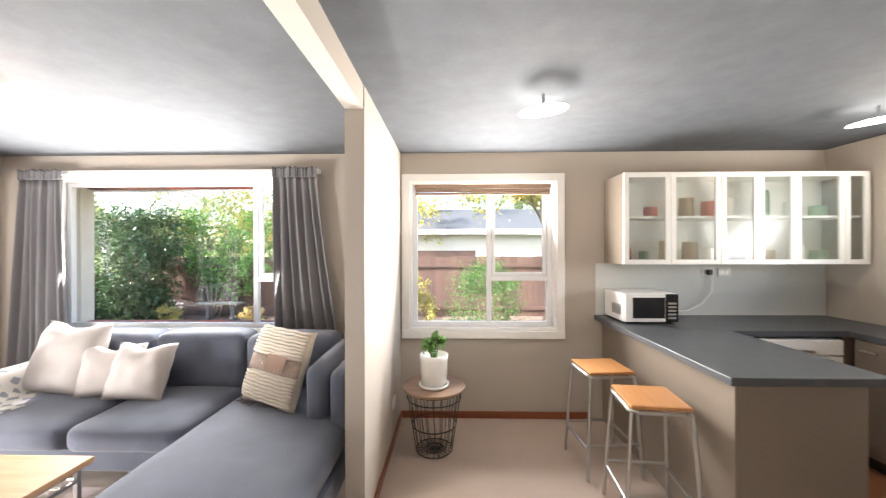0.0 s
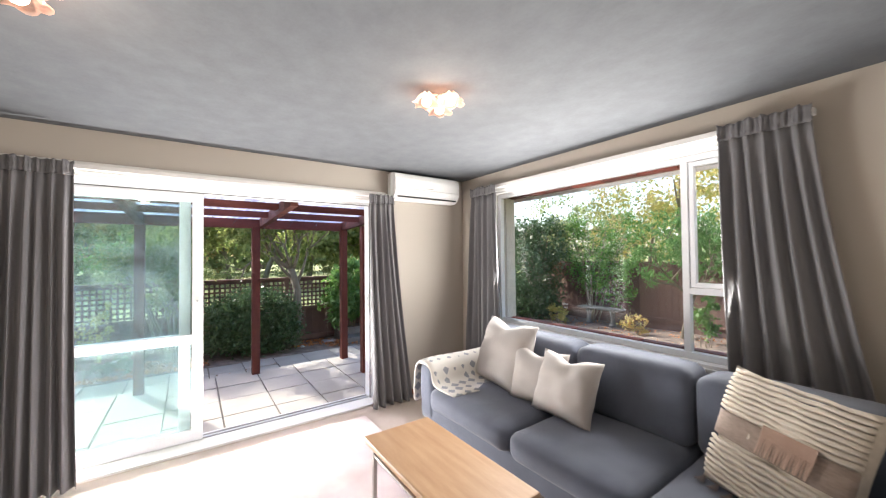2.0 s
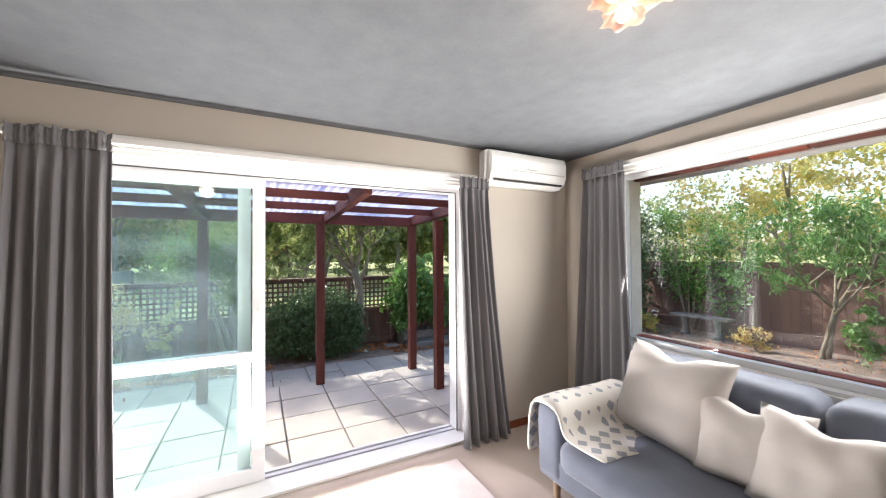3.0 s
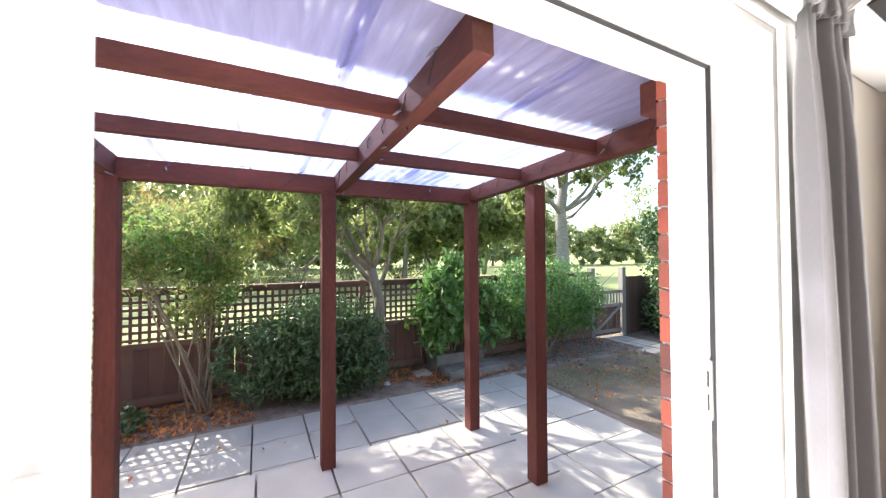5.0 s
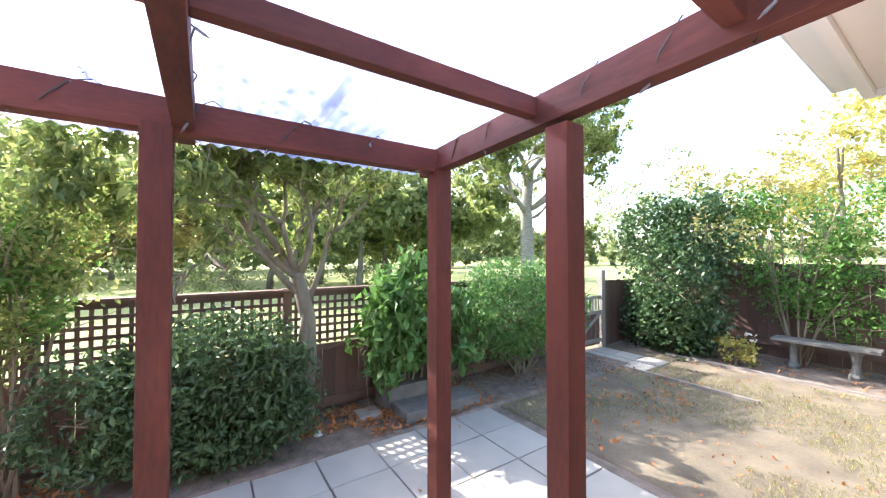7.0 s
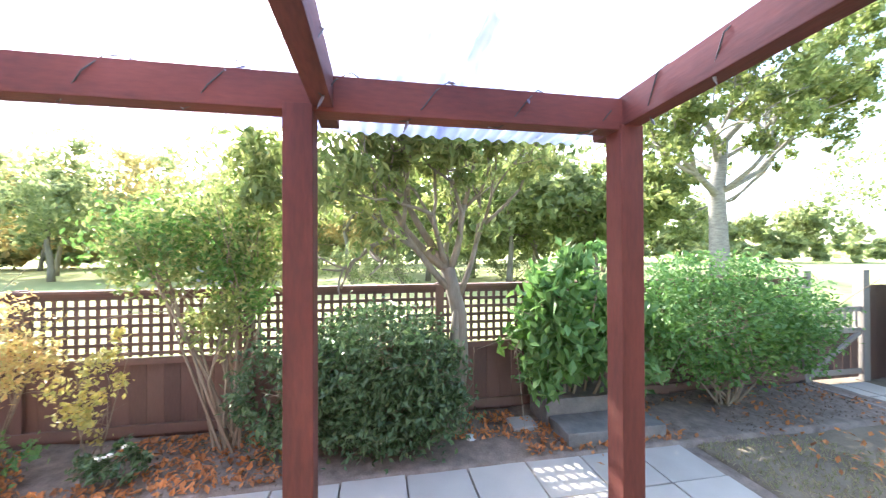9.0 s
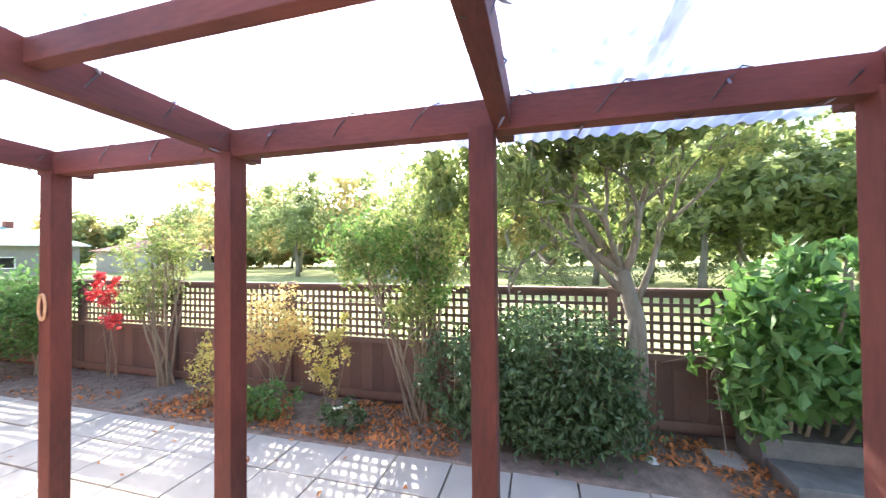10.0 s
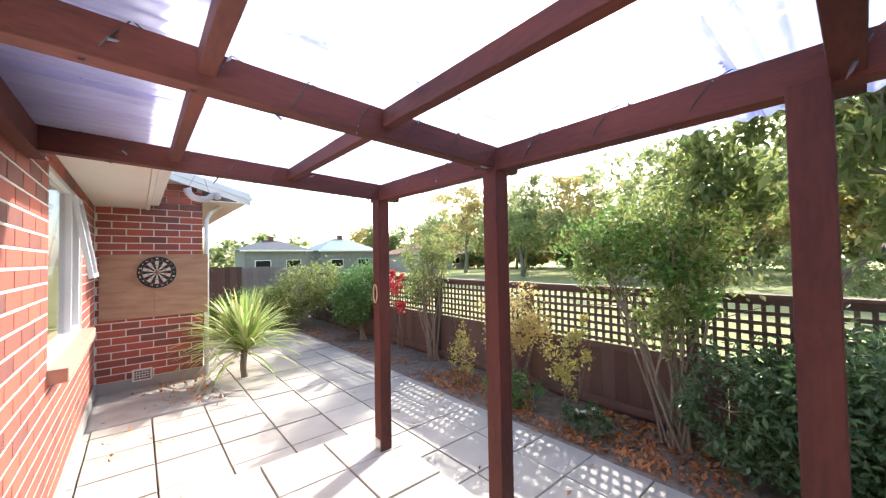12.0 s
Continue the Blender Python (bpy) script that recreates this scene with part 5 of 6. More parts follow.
def tree(name, at, height, r, lean, blobs, count, size, leaf_mat, label, seed=1, depth=3, spread=0.55, bark=None, trunks=1, aspect=0.5, hollow=0.3, gap=0.2, droop=0.3, length=None):
    """A tree: forked, tapering limbs, and a crown of leaves round the given clumps and the twig tips."""
    t = thing(name, at, label, "tree")
    rng = np.random.default_rng(seed)
    bm, tips = bmesh.new(), []
    for k in range(trunks):
        d = Vector((lean[0] + rng.normal() * 0.10 * (trunks > 1), lean[1] + rng.normal() * 0.16 * (trunks > 1), 1))
        branch(bm, (rng.normal() * 0.06 * (trunks > 1), rng.normal() * 0.06 * (trunks > 1), -0.06), d, length or height * 0.4, r * (1 if k == 0 else 0.7), depth, rng, tips, 0.25, 10, (2, 3), spread)
    part("trunk", bm, bark or M_BARK, t, "", True)
    tb = [(p.x, p.y, p.z, size * 4, size * 4, size * 3) for p in tips]
    crown("crown", leaf_mat, list(blobs) + tb, count, size, t, seed, aspect, hollow, "", droop, gap)
    return t


gt = thing("garden_tree", (-8.5, 3.06, G), "small garden tree with a forked grey trunk and a fanning crown", "tree")
rng = np.random.default_rng(31)
bm, tips = bmesh.new(), []
tube(bm, [(0, 0.04, -0.06), (0.0, 0.05, 0.25), (0, 0.10, 0.7), (0, 0.09, 1.15), (0, -0.03, 1.6)], 0.088, 0.068, 12)
tube(bm, [(0.05, -0.10, -0.06), (0.05, -0.06, 0.35), (0.04, 0.03, 0.9), (0.03, 0.06, 1.2)], 0.06, 0.04, 10)
for p, d, ln, r in (((0, -0.02, 1.58), (0.05, -1, 0.62), 0.75, 0.05), ((0, 0.04, 1.35), (0.1, -0.95, 0.75), 0.8, 0.038), ((0, -0.03, 1.6), (-0.05, -0.45, 1), 0.7, 0.045),
                    ((0, 0.0, 1.58), (0.2, 0.3, 1), 0.65, 0.04), ((0, 0.08, 1.3), (0.1, 0.35, 1), 0.75, 0.034), ((0, -0.03, 1.6), (-0.5, 0.0, 1), 0.7, 0.034), ((0, -0.03, 1.6), (0.5, -0.3, 0.8), 0.6, 0.03)):
    branch(bm, p, d, ln, r, 3, rng, tips, 0.3, 8, (2, 3), 0.55)
part("trunk", bm, M_BARK, gt, "", True)
tb = [(p.x, p.y, p.z, 0.28, 0.28, 0.22) for p in tips if p.z > 1.75]
crown("crown", L_OLIVE, tb + [(0.0, -1.5, 2.4, 0.4, 0.5, 0.35), (0.1, 0.5, 2.75, 0.45, 0.55, 0.35), (0.1, -0.7, 2.95, 0.7, 0.9, 0.35), (0.1, -1.8, 2.65, 0.4, 0.45, 0.5), (0.1, -1.55, 2.25, 0.4, 0.5, 0.35), (0.0, -1.0, 3.5, 0.8, 0.9, 0.4), (-0.2, -0.9, 2.45, 0.45, 0.5, 0.25), (-0.3, 0.3, 2.35, 0.4, 0.5, 0.3)], 8500, 0.10, gt, 31, 0.42, 0.1, "", 0.6, 0.1)
crown("young_leaves", L_ROSE, tb[::2] + [(0.1, -1.8, 2.5, 0.4, 0.45, 0.5), (0.1, -0.7, 2.9, 0.7, 0.9, 0.35)], 3200, 0.085, gt, 36, 0.42, 0.1, "yellow-green leaves at the twig ends", 0.6, 0.1)
crown("hanging_leaves", L_OLIVE, [(0.1, -1.6, 2.55, 0.35, 0.38, 0.4), (0.1, -1.25, 2.35, 0.35, 0.36, 0.3), (0.1, -1.45, 2.9, 0.4, 0.4, 0.3), (0.0, -1.0, 3.5, 0.8, 0.9, 0.45), (0.0, -0.2, 3.65, 0.6, 0.6, 0.4)], 3400, 0.11, gt, 37, 0.42, 0.2, "drooping outer leaves", 0.7, 0.2)
# birch beyond the gate, and trees on the reserve
bt = thing("birch_tree", (-15.5, 13.85, -0.5), "tall spreading tree with a stout grey trunk beyond the gate", "tree")
rng = np.random.default_rng(32)
bm, tips = bmesh.new(), []
tube(bm, [(0, 0.1, -0.3), (0, 0.04, 1.2), (0, 0, 2.6), (0, -0.05, 3.9), (0.1, 0.05, 5.6)], 0.34, 0.2, 14)
for p, d, ln, r in (((0, 0, 3.7), (0.2, -1, 0.55), 1.9, 0.13), ((0, 0, 3.9), (0.3, 1, 0.35), 2.1, 0.13), ((0, 0, 3.8), (0.9, 0.2, 0.7), 1.7, 0.1), ((0.1, 0.05, 5.5), (0, -0.5, 1), 1.8, 0.12),
                    ((0.1, 0.05, 5.5), (0, 0.55, 1), 1.9, 0.12), ((0, 0, 4.6), (-0.9, 0.1, 0.6), 1.7, 0.1), ((0, 0, 4.8), (0.4, -0.9, 0.7), 1.8, 0.09), ((0, 0, 4.9), (0.4, 0.9, 0.6), 1.8, 0.09)):
    branch(bm, p, d, ln, r, 3, rng, tips, 0.3, 8, (2, 3), 0.5)
part("trunk", bm, mat("birch_bark", (0.34, 0.32, 0.29), (0.16, 0.145, 0.13), 0.9, scale=6, fine=40, stretch=(1, 1, 3), bump=0.5), bt, "", True)
tb = [(p.x, p.y, p.z, 0.7, 0.7, 0.6) for p in tips]
crown("crown", L_OLIVE, tb + [(p.x * 0.8, p.y * 0.9, p.z - 0.9, 0.45, 0.5, 0.6) for p in tips[::3]], 25000, 0.17, bt, 32, 0.6, 0.1, "", 0.5, 0.1)
R = np.random.default_rng(77)


def far_tree(at, h, w, leaf_mat, label, seed, dense=1.7, size=0.42, low=0.2):
    bl = [(R.normal() * w * 0.30, R.normal() * w * 0.30, h * R.uniform(low + 0.12, 0.88), w * R.uniform(0.26, 0.42), w * R.uniform(0.26, 0.42), h * R.uniform(0.14, 0.24)) for _ in range(10)]
    return tree("park_tree", at, h, 0.022 * h, (0, 0), bl, int(2600 * dense), size, leaf_mat, label, seed, 2, 0.5, None, 1, 0.6, 0.35, 0.15, 0.2, h * 0.33)


k = 100
for x, y, h, w, m in ((-30, 9, 7.5, 6.5, L_FAR), (-33, 15, 8.5, 7, L_FAR), (-38, 4, 8, 7, L_FARGOLD), (-27, 13, 6.5, 5.5, L_OLIVE), (-44, -4, 9, 8, L_FARGOLD), (-42, 2, 8.5, 7, L_FAR),
                      (-47, -12, 9.5, 8, L_FARGOLD), (-52, -20, 10, 9, L_FARGOLD), (-40, -24, 8.5, 7.5, L_FAR), (-55, -8, 10, 9, L_FAR), (-50, -33, 9, 9, L_FARGOLD), (-34, 22, 9, 8, L_FAR), (-45, 26, 9, 9, L_FAR), (-60, 8, 10, 10, L_FAR), (-58, 40, 9, 10, L_FAR), (-44, -44, 9, 9, L_FAR), (-36, -30, 10, 8, L_FARGOLD), (-40, -17, 10.5, 8, L_FARGOLD), (-36, -8, 9.5, 7, L_FAR), (-24, 9.5, 7.5, 5.5, L_FAR), (-22, 13.5, 6.5, 5, L_OLIVE), (-28, 5.5, 8, 6, L_OLIVE), (-34, 0, 9.5, 7.5, L_FAR), (-33, -19, 8.5, 6.5, L_FAR)):
    far_tree((x, y, -0.5), h * 1.15, w * 1.1, m, "golden autumn tree on the reserve" if m is L_FARGOLD else "green tree on the reserve beyond the fence", k)
    k += 1
for x, y, h, w in ((-24.5, 7.0, 2.0, 2.6), (-25.5, 3.8, 2.2, 3.0), (-26, 10.5, 2.0, 3.0), (-23.5, 1.2, 2.2, 1.8), (-30, -4.5, 2.6, 1.6)):
    b = [(R.normal() * w * 0.25, R.normal() * w * 0.3, h * R.uniform(0.3, 0.75), w * 0.35, w * 0.42, h * 0.3) for _ in range(5)]
    shrub("park_bush", (x, y, -0.52), b, 1300, 0.17, L_FAR, "rounded green bush on the reserve", "bush", 5, k, hollow=0.5, stem_r=0.03)
    k += 1
# woodland edge of the reserve
for nm, m, sd, lab in (("woodland_edge", L_FAR, 1, "dense green woodland edge across the reserve"), ("golden_woodland", L_FARGOLD, 2, "golden autumn woodland across the reserve")):
    w = []
    y = -75.0 if sd == 2 else -70.0
    while y < 75:
        if sd == 1 or y < 6:
            hh = R.uniform(6.0, 10.5)
            w.append((-62 + R.uniform(-6, 6) + 0.15 * abs(y), y, hh * 0.55, 3.2, 3.2, hh * 0.45))
            w.append((-58 + R.uniform(-3, 3) + 0.15 * abs(y), y + 1.5, 1.3, 2.2, 2.2, 1.5))
        y += 3.4 if sd == 1 else 5.5
    tagged(crown(nm, m, w, 34000 if sd == 1 else 20000, 0.9, None, 95 + sd, 0.7, 0.25), lab, "trees", "", "stuff")
# far belt of trees
bl = []
for a in range(95, 300, 3):
    d = R.uniform(120, 150)
    bl.append((-d * abs(math.cos(math.radians(a - 185))) - 10, d * math.sin(math.radians(185 - a)), R.uniform(2, 6), 7, 7, R.uniform(3, 6)))
fb = crown("far_tree_belt", L_FAR, bl, 14000, 1.5, None, 91, 0.8, 0.3)
tagged(fb, "distant belt of trees along the edge of the reserve", "trees", "", "stuff")
bmh = bmesh.new()
box(bmh, -29, -28.4, -8.5, -5.2, -0.5, 0.7, 0.02)
tagged(part("planter_wall", bmh, M_GREYF), "low grey timber wall on the reserve", "wall")

# ---- gate, end fences, neighbours ----
ga = thing("gate", (FX, 8.45, -0.38), "low weathered timber gate with pickets beside tall posts", "gate")
for y in (-0.5, 0.5):
    part("gate_post", bx(-0.06, 0.06, y - 0.055, y + 0.055, 0, 1.52, 0.006), M_GREYF, ga)
for k in range(6):
    part("board", bx(-0.01, 0.01, -0.43 + 0.144 * k, -0.295 + 0.144 * k, 0.05, 0.72, 0.002), M_FENCE, ga)
for k in range(9):
    part("picket", bx(-0.01, 0.01, -0.42 + 0.1 * k, -0.385 + 0.1 * k, 0.73, 1.0, 0.002), M_GREYF, ga)
for z in (0.1, 0.66, 0.95):
    part("rail", bx(0.011, 0.035, -0.44, 0.44, z, z + 0.07, 0.002), M_GREYF, ga)
b = bmesh.new()
tube(b, [(0.03, -0.4, 0.16), (0.03, 0.4, 0.66)], 0.03, 0.03, 4)
part("brace", b, M_GREYF, ga)
pa = thing("garden_path", (-8.3, 8.4, -0.37), "short path of timber-edged flat stones at the gate", "path", kind="structure")
for i in range(3):
    for j in range(2):
        part("flagstone", bx(-0.55 + 0.42 * i, -0.15 + 0.42 * i, -0.42 + 0.43 * j, -0.02 + 0.43 * j, -0.02, 0.012, 0.008), M_PAVER, pa)
struct("garden_edging", bx(-8.9, -6.2, 7.86, 7.90, -0.45, -0.33, 0.006), M_GREYF, "timber edging between lawn and path", "edging")
struct("garden_edging_bed", bx(-7.9, 3.0, 9.28, 9.33, -0.45, -0.33, 0.006), M_GREYF, "timber edging of the back border", "edging")


def paling_fence(at, x0, x1, h, m, label, along="x"):
    f = thing("paling_fence", at, label, "fence")
    x, r = x0, random.Random(int(h * 100))
    me = bpy.data.meshes.new("board")
    b = bx(-0.0735, 0.0735, -0.01, 0.01, 0, h, 0.003)
    b.to_mesh(me)
    b.free()
    me.materials.append(m)
    while x < x1:
        p = (x, 0, r.uniform(-0.02, 0.01))
        ob = shared("board", me, f, p if along == "x" else (0, x, p[2]), 0 if along == "x" else math.pi / 2)
        x += 0.15
    for z in (0.25, h - 0.3):
        part("rail", bx(x0, x1, -0.06, -0.012, z, z + 0.09, 0.003) if along == "x" else bx(-0.06, -0.012, x0, x1, z, z + 0.09, 0.003), m, f)
    return f


paling_fence((0, 10.75, -0.42), -9.0, 6.0, 1.72, M_FENCE, "dark brown board fence along the back border")
paling_fence((0, -9.4, -0.42), -9.0, -7.18, 1.66, M_GREYF, "silver-grey weathered board fence at the far end")
paling_fence((0, -9.4, -0.42), -7.08, -5.0, 1.69, M_FENCE, "dark brown board fence at the far end")
paling_fence((FX, 0, -0.42), 8.98, 10.7, 1.35, M_FENCE, "dark brown board fence beside the gate", "y")

nb = thing("neighbour_garage", (0, 13.2, -0.5), "pale garage with a grey roof behind the fence", "building")
part("wall", bx(-2.6, 3.4, 0.0, 4.0, 0, 2.5), M_SOFFIT, nb)
part("garage_door", bx(-1.6, 0.9, -0.03, -0.002, 0, 1.95), M_FENCE, nb, "dark brown garage door")
part("fascia", bx(-2.8, 3.6, -0.35, -0.31, 2.5, 2.68), M_WHITE, nb)
bmr = bmesh.new()
v = [bmr.verts.new(c) for c in ((-2.8, -0.35, 2.66), (3.6, -0.35, 2.66), (3.6, 2.0, 3.6), (-2.8, 2.0, 3.6), (-2.8, 4.35, 2.66), (3.6, 4.35, 2.66))]
for f in ((0, 1, 2, 3), (3, 2, 5, 4), (0, 3, 4), (1, 5, 2), (0, 4, 5, 1)):
    bmr.faces.new([v[i] for i in f])
part("roof", bmr, M_ROOF, nb)


def house(at, w, d, h, rise, label, roofm, wallm, seed):
    o = thing("house", at, label, "house")
    part("wall", bx(-w / 2, w / 2, -d / 2, d / 2, 0, h), wallm, o)
    bm = bmesh.new()
    e = 0.6
    v = [bm.verts.new(c) for c in ((-w / 2 - e, -d / 2 - e, h), (w / 2 + e, -d / 2 - e, h), (w / 2 + e, d / 2 + e, h), (-w / 2 - e, d / 2 + e, h), (-w / 2 + d / 2, 0, h + rise), (w / 2 - d / 2, 0, h + rise))]
    for f in ((0, 1, 5, 4), (1, 2, 5), (2, 3, 4, 5), (3, 0, 4), (3, 2, 1, 0)):
        bm.faces.new([v[i] for i in f])
    part("roof", bm, roofm, o)
    part("fascia", bx(-w / 2 - e - 0.02, w / 2 + e + 0.02, d / 2 + e, d / 2 + e + 0.03, h - 0.16, h + 0.03), M_WHITE, o)
    for k in (-0.28, 0.22):
        wd = part("window", bx(k * w - 0.9, k * w + 0.9, d / 2 + 0.002, d / 2 + 0.05, 0.9, 2.0), M_WHITE, o)
        part("pane", bx(k * w - 0.82, k * w + 0.82, d / 2 + 0.051, d / 2 + 0.06, 0.98, 1.92), M_DARKGL, wd)
    ch = part("chimney", bx(-0.3, 0.3, -0.3, 0.3, h + rise - 0.6, h + rise + 0.5), M_BRICKI, o)
    return o


M_WBOARD = mat("grey_weatherboard", (0.24, 0.23, 0.215), (0.19, 0.18, 0.17), 0.8, scale=2, fine=30)
M_GRNROOF = mat("green_metal_roof", (0.22, 0.30, 0.25), (0.18, 0.25, 0.21), 0.5)
house((-17.8, -47, -0.5), 7.1, 5.4, 3.2, 1.3, "low house with a grey metal roof beyond the end fence", M_ROOF, M_WBOARD, 1)
house((-27.6, -48, -0.5), 8, 6, 3.2, 1.8, "low house with a green roof in the distance", M_GRNROOF, M_WBOARD, 2)
house((-42, -46, -0.5), 12, 8, 2.6, 1.7, "distant low house with a red-brown roof", mat("red_tile_roof", (0.33, 0.13, 0.09), (0.25, 0.1, 0.07), 0.7), M_CONC, 3)

# ---- north border plants ----
shrub("ivy_hedge", (-8.0, 9.85, -0.38), [(0, 0, 1.25, 0.85, 0.55, 1.25), (-0.35, 0, 2.3, 0.6, 0.5, 0.65), (0.4, 0.1, 2.2, 0.65, 0.5, 0.75), (0.0, -0.2, 0.6, 0.8, 0.5, 0.6), (0.2, -0.5, 1.2, 0.6, 0.45, 1.0)], 14000, 0.085, L_DARK, "tall dense dark ivy-covered hedge by the gate", "hedge", 10, 41, 0.75, hollow=0.7, gap=0.6, stem_r=0.03)
shrub("climbing_shrub", (-6.35, 10.35, -0.38), [(0, 0, 1.7, 0.95, 0.4, 0.9), (0.6, 0.1, 2.4, 0.7, 0.45, 0.55), (-0.3, 0, 2.7, 0.6, 0.4, 0.4), (0.5, 0, 1.1, 0.6, 0.35, 0.6)], 5200, 0.075, L_GREEN, "rambling green climber over the back fence", "shrub", 9, 42, 0.6, hollow=0.4, stem_r=0.02)
shrub("flowering_plant", (-6.9, 9.55, -0.37), [(0, 0, 0.32, 0.3, 0.25, 0.28)], 420, 0.075, L_YELLOW, "yellowing bush with a few pale flowers", "plant", 5, 43, 0.7, hollow=0.2, stem_r=0.007, extra=("flowers", L_WHITE, [(0, 0, 0.5, 0.25, 0.2, 0.1)], 16, 0.06, "pale flowers"))
tree("peach_tree", (-4.1, 10.1, -0.38), 3.0, 0.06, (-0.08, 0), [(0, 0, 2.2, 1.0, 0.7, 0.6), (-0.9, -0.1, 1.9, 0.6, 0.5, 0.4), (0.9, 0, 2.1, 0.7, 0.6, 0.5), (0.1, 0.1, 2.8, 0.8, 0.6, 0.4), (-1.2, -0.3, 1.45, 0.4, 0.35, 0.3)], 4200, 0.13, L_BRIGHT, "small fruit tree with long drooping leaves", 44, 3, 0.55, None, 2, 0.28, 0.25, 0.1, 0.9, 0.95)
shrub("red_leaf_plant", (-4.9, 9.7, -0.37), [(0, 0, 0.3, 0.32, 0.25, 0.26)], 420, 0.06, L_AMBER, "low plant with reddish autumn leaves", "plant", 5, 45, 0.6, hollow=0.2, stem_r=0.006)
shrub("leafy_plant", (-3.5, 9.6, -0.37), [(0, 0, 0.55, 0.25, 0.22, 0.4), (0.1, 0, 0.9, 0.2, 0.2, 0.2)], 520, 0.09, L_BRIGHT, "upright light green leafy plant", "plant", 5, 46, 0.6, hollow=0.2, stem_r=0.007)
shrub("leafy_plant", (-1.6, 9.7, -0.37), [(0, 0, 0.4, 0.4, 0.3, 0.35)], 520, 0.075, L_GREEN, "low green plant before the board fence", "plant", 5, 47, 0.6, hollow=0.2, stem_r=0.006)
shrub("ball_shrub", (0.75, 8.0, -0.38), [(0, 0, 0.85, 0.75, 0.65, 0.75), (0.1, 0, 1.25, 0.5, 0.5, 0.35)], 4200, 0.06, L_BRIGHT, "light green fine-leaved shrub near the kitchen window", "shrub", 8, 48, 0.5, hollow=0.55, stem_r=0.012)
shrub("leafy_plant", (-0.55, 8.2, -0.38), [(0, 0, 0.6, 0.35, 0.3, 0.5), (0, 0, 1.05, 0.25, 0.25, 0.3)], 700, 0.085, L_YELLOW, "yellow-green plant beside the ball shrub", "plant", 5, 49, 0.6, hollow=0.2, stem_r=0.008)
tree("maple_tree", (2.1, 8.6, -0.38), 4.5, 0.12, (0, 0), [(0, 0, 3.6, 1.5, 1.2, 0.9), (-1.2, 0.2, 3.2, 0.9, 0.8, 0.6), (1.0, 0, 3.2, 0.9, 0.8, 0.6), (-0.4, 0, 4.3, 1.2, 1.0, 0.7)], 3600, 0.11, L_YELLOW, "yellowing maple with a pale trunk near the kitchen", 50, 3, 0.55, M_STEM, 1, 0.7, 0.2, 0.15, 0.3, 1.5)
for i, (x, y, h, w, m) in enumerate(((-6.5, 17, 6.5, 5.0, L_YELLOW), (-2.0, 16, 6.0, 4.5, L_YELLOW), (-9.5, 20, 6.5, 5, L_FARGOLD), (3.5, 19, 7, 5, L_OLIVE), (-12.5, 24, 7, 6, L_FAR))):
    far_tree((x, y, -0.5), h, w, m, "yellow autumn tree behind the back fence", 300 + i, 1.3, 0.2)
M_BENCH = mat("lichened_grey_concrete", (0.24, 0.225, 0.20), (0.12, 0.115, 0.105), 0.95, scale=7, fine=90, bump=0.6)
bn2 = thing("garden_bench", (-6.03, 10.12, -0.365), "weathered concrete garden bench on two shaped legs", "bench")
bm = softbox(-0.58, 0.58, -0.17, 0.17, 0.42, 0.475, 0, 0.012, 4, 3, 0.006)
part("seat", bm, M_BENCH, bn2)
for x in (-0.33, 0.33):
    b = lathe(bmesh.new(), [(0.001, 0), (0.10, 0), (0.105, 0.05), (0.07, 0.09), (0.055, 0.22), (0.075, 0.34), (0.10, 0.40), (0.10, 0.421), (0.001, 0.421)], 12)
    o = part("leg", b, M_BENCH, bn2)
    o.location = (x, 0, 0)
    o.scale = (0.8, 1.1, 1)

# ---- yucca ----
yu = thing("cordyline", (-6.12, -4.02, G), "spiky striped cordyline at the patio corner", "plant")
b = bmesh.new()
tube(b, [(0, 0, -0.03), (0.02, 0, 0.15), (0.0, 0.01, 0.52)], 0.05, 0.045, 10)
part("trunk", b, M_BARK, yu)
vs, fc, rg = [], [], random.Random(6)
for k in range(260):
    a, el = rg.uniform(0, 2 * math.pi), radians(rg.triangular(-5, 88, 55))
    ln = rg.uniform(0.72, 1.12)
    d, w = Vector((math.cos(a) * math.cos(el), math.sin(a) * math.cos(el), math.sin(el))), 0.021
    s, p = Vector((-math.sin(a), math.cos(a), 0)) * w, Vector((0, 0, 0.36 + 0.16 * rg.random()))
    n0, m = len(vs), 6
    for i in range(m + 1):
        t = i / m
        q = p + d * ln * t + Vector((0, 0, -0.30 * ln * t * t * t * math.cos(el)))
        ww = s * (0.75 + 0.5 * t) * (1 - t ** 4)
        vs += [tuple(q + ww), tuple(q - Vector((0, 0, 0.006))), tuple(q - ww)]
    for i in range(m):
        r = n0 + 3 * i
        fc += [(r, r + 1, r + 4, r + 3), (r + 1, r + 2, r + 5, r + 4)]
raw("leaf_rosette", vs, fc, L_SPIKE, yu)
shrub("autumn_shrub", (-6.3, -5.3, G), [(0, 0, 0.75, 0.3, 0.35, 0.3), (-0.1, 0.1, 0.5, 0.3, 0.3, 0.3)], 900, 0.06, L_AMBER, "reddish shrub behind the cordyline", "shrub", 5, 51, 0.6, hollow=0.3, stem_r=0.008)

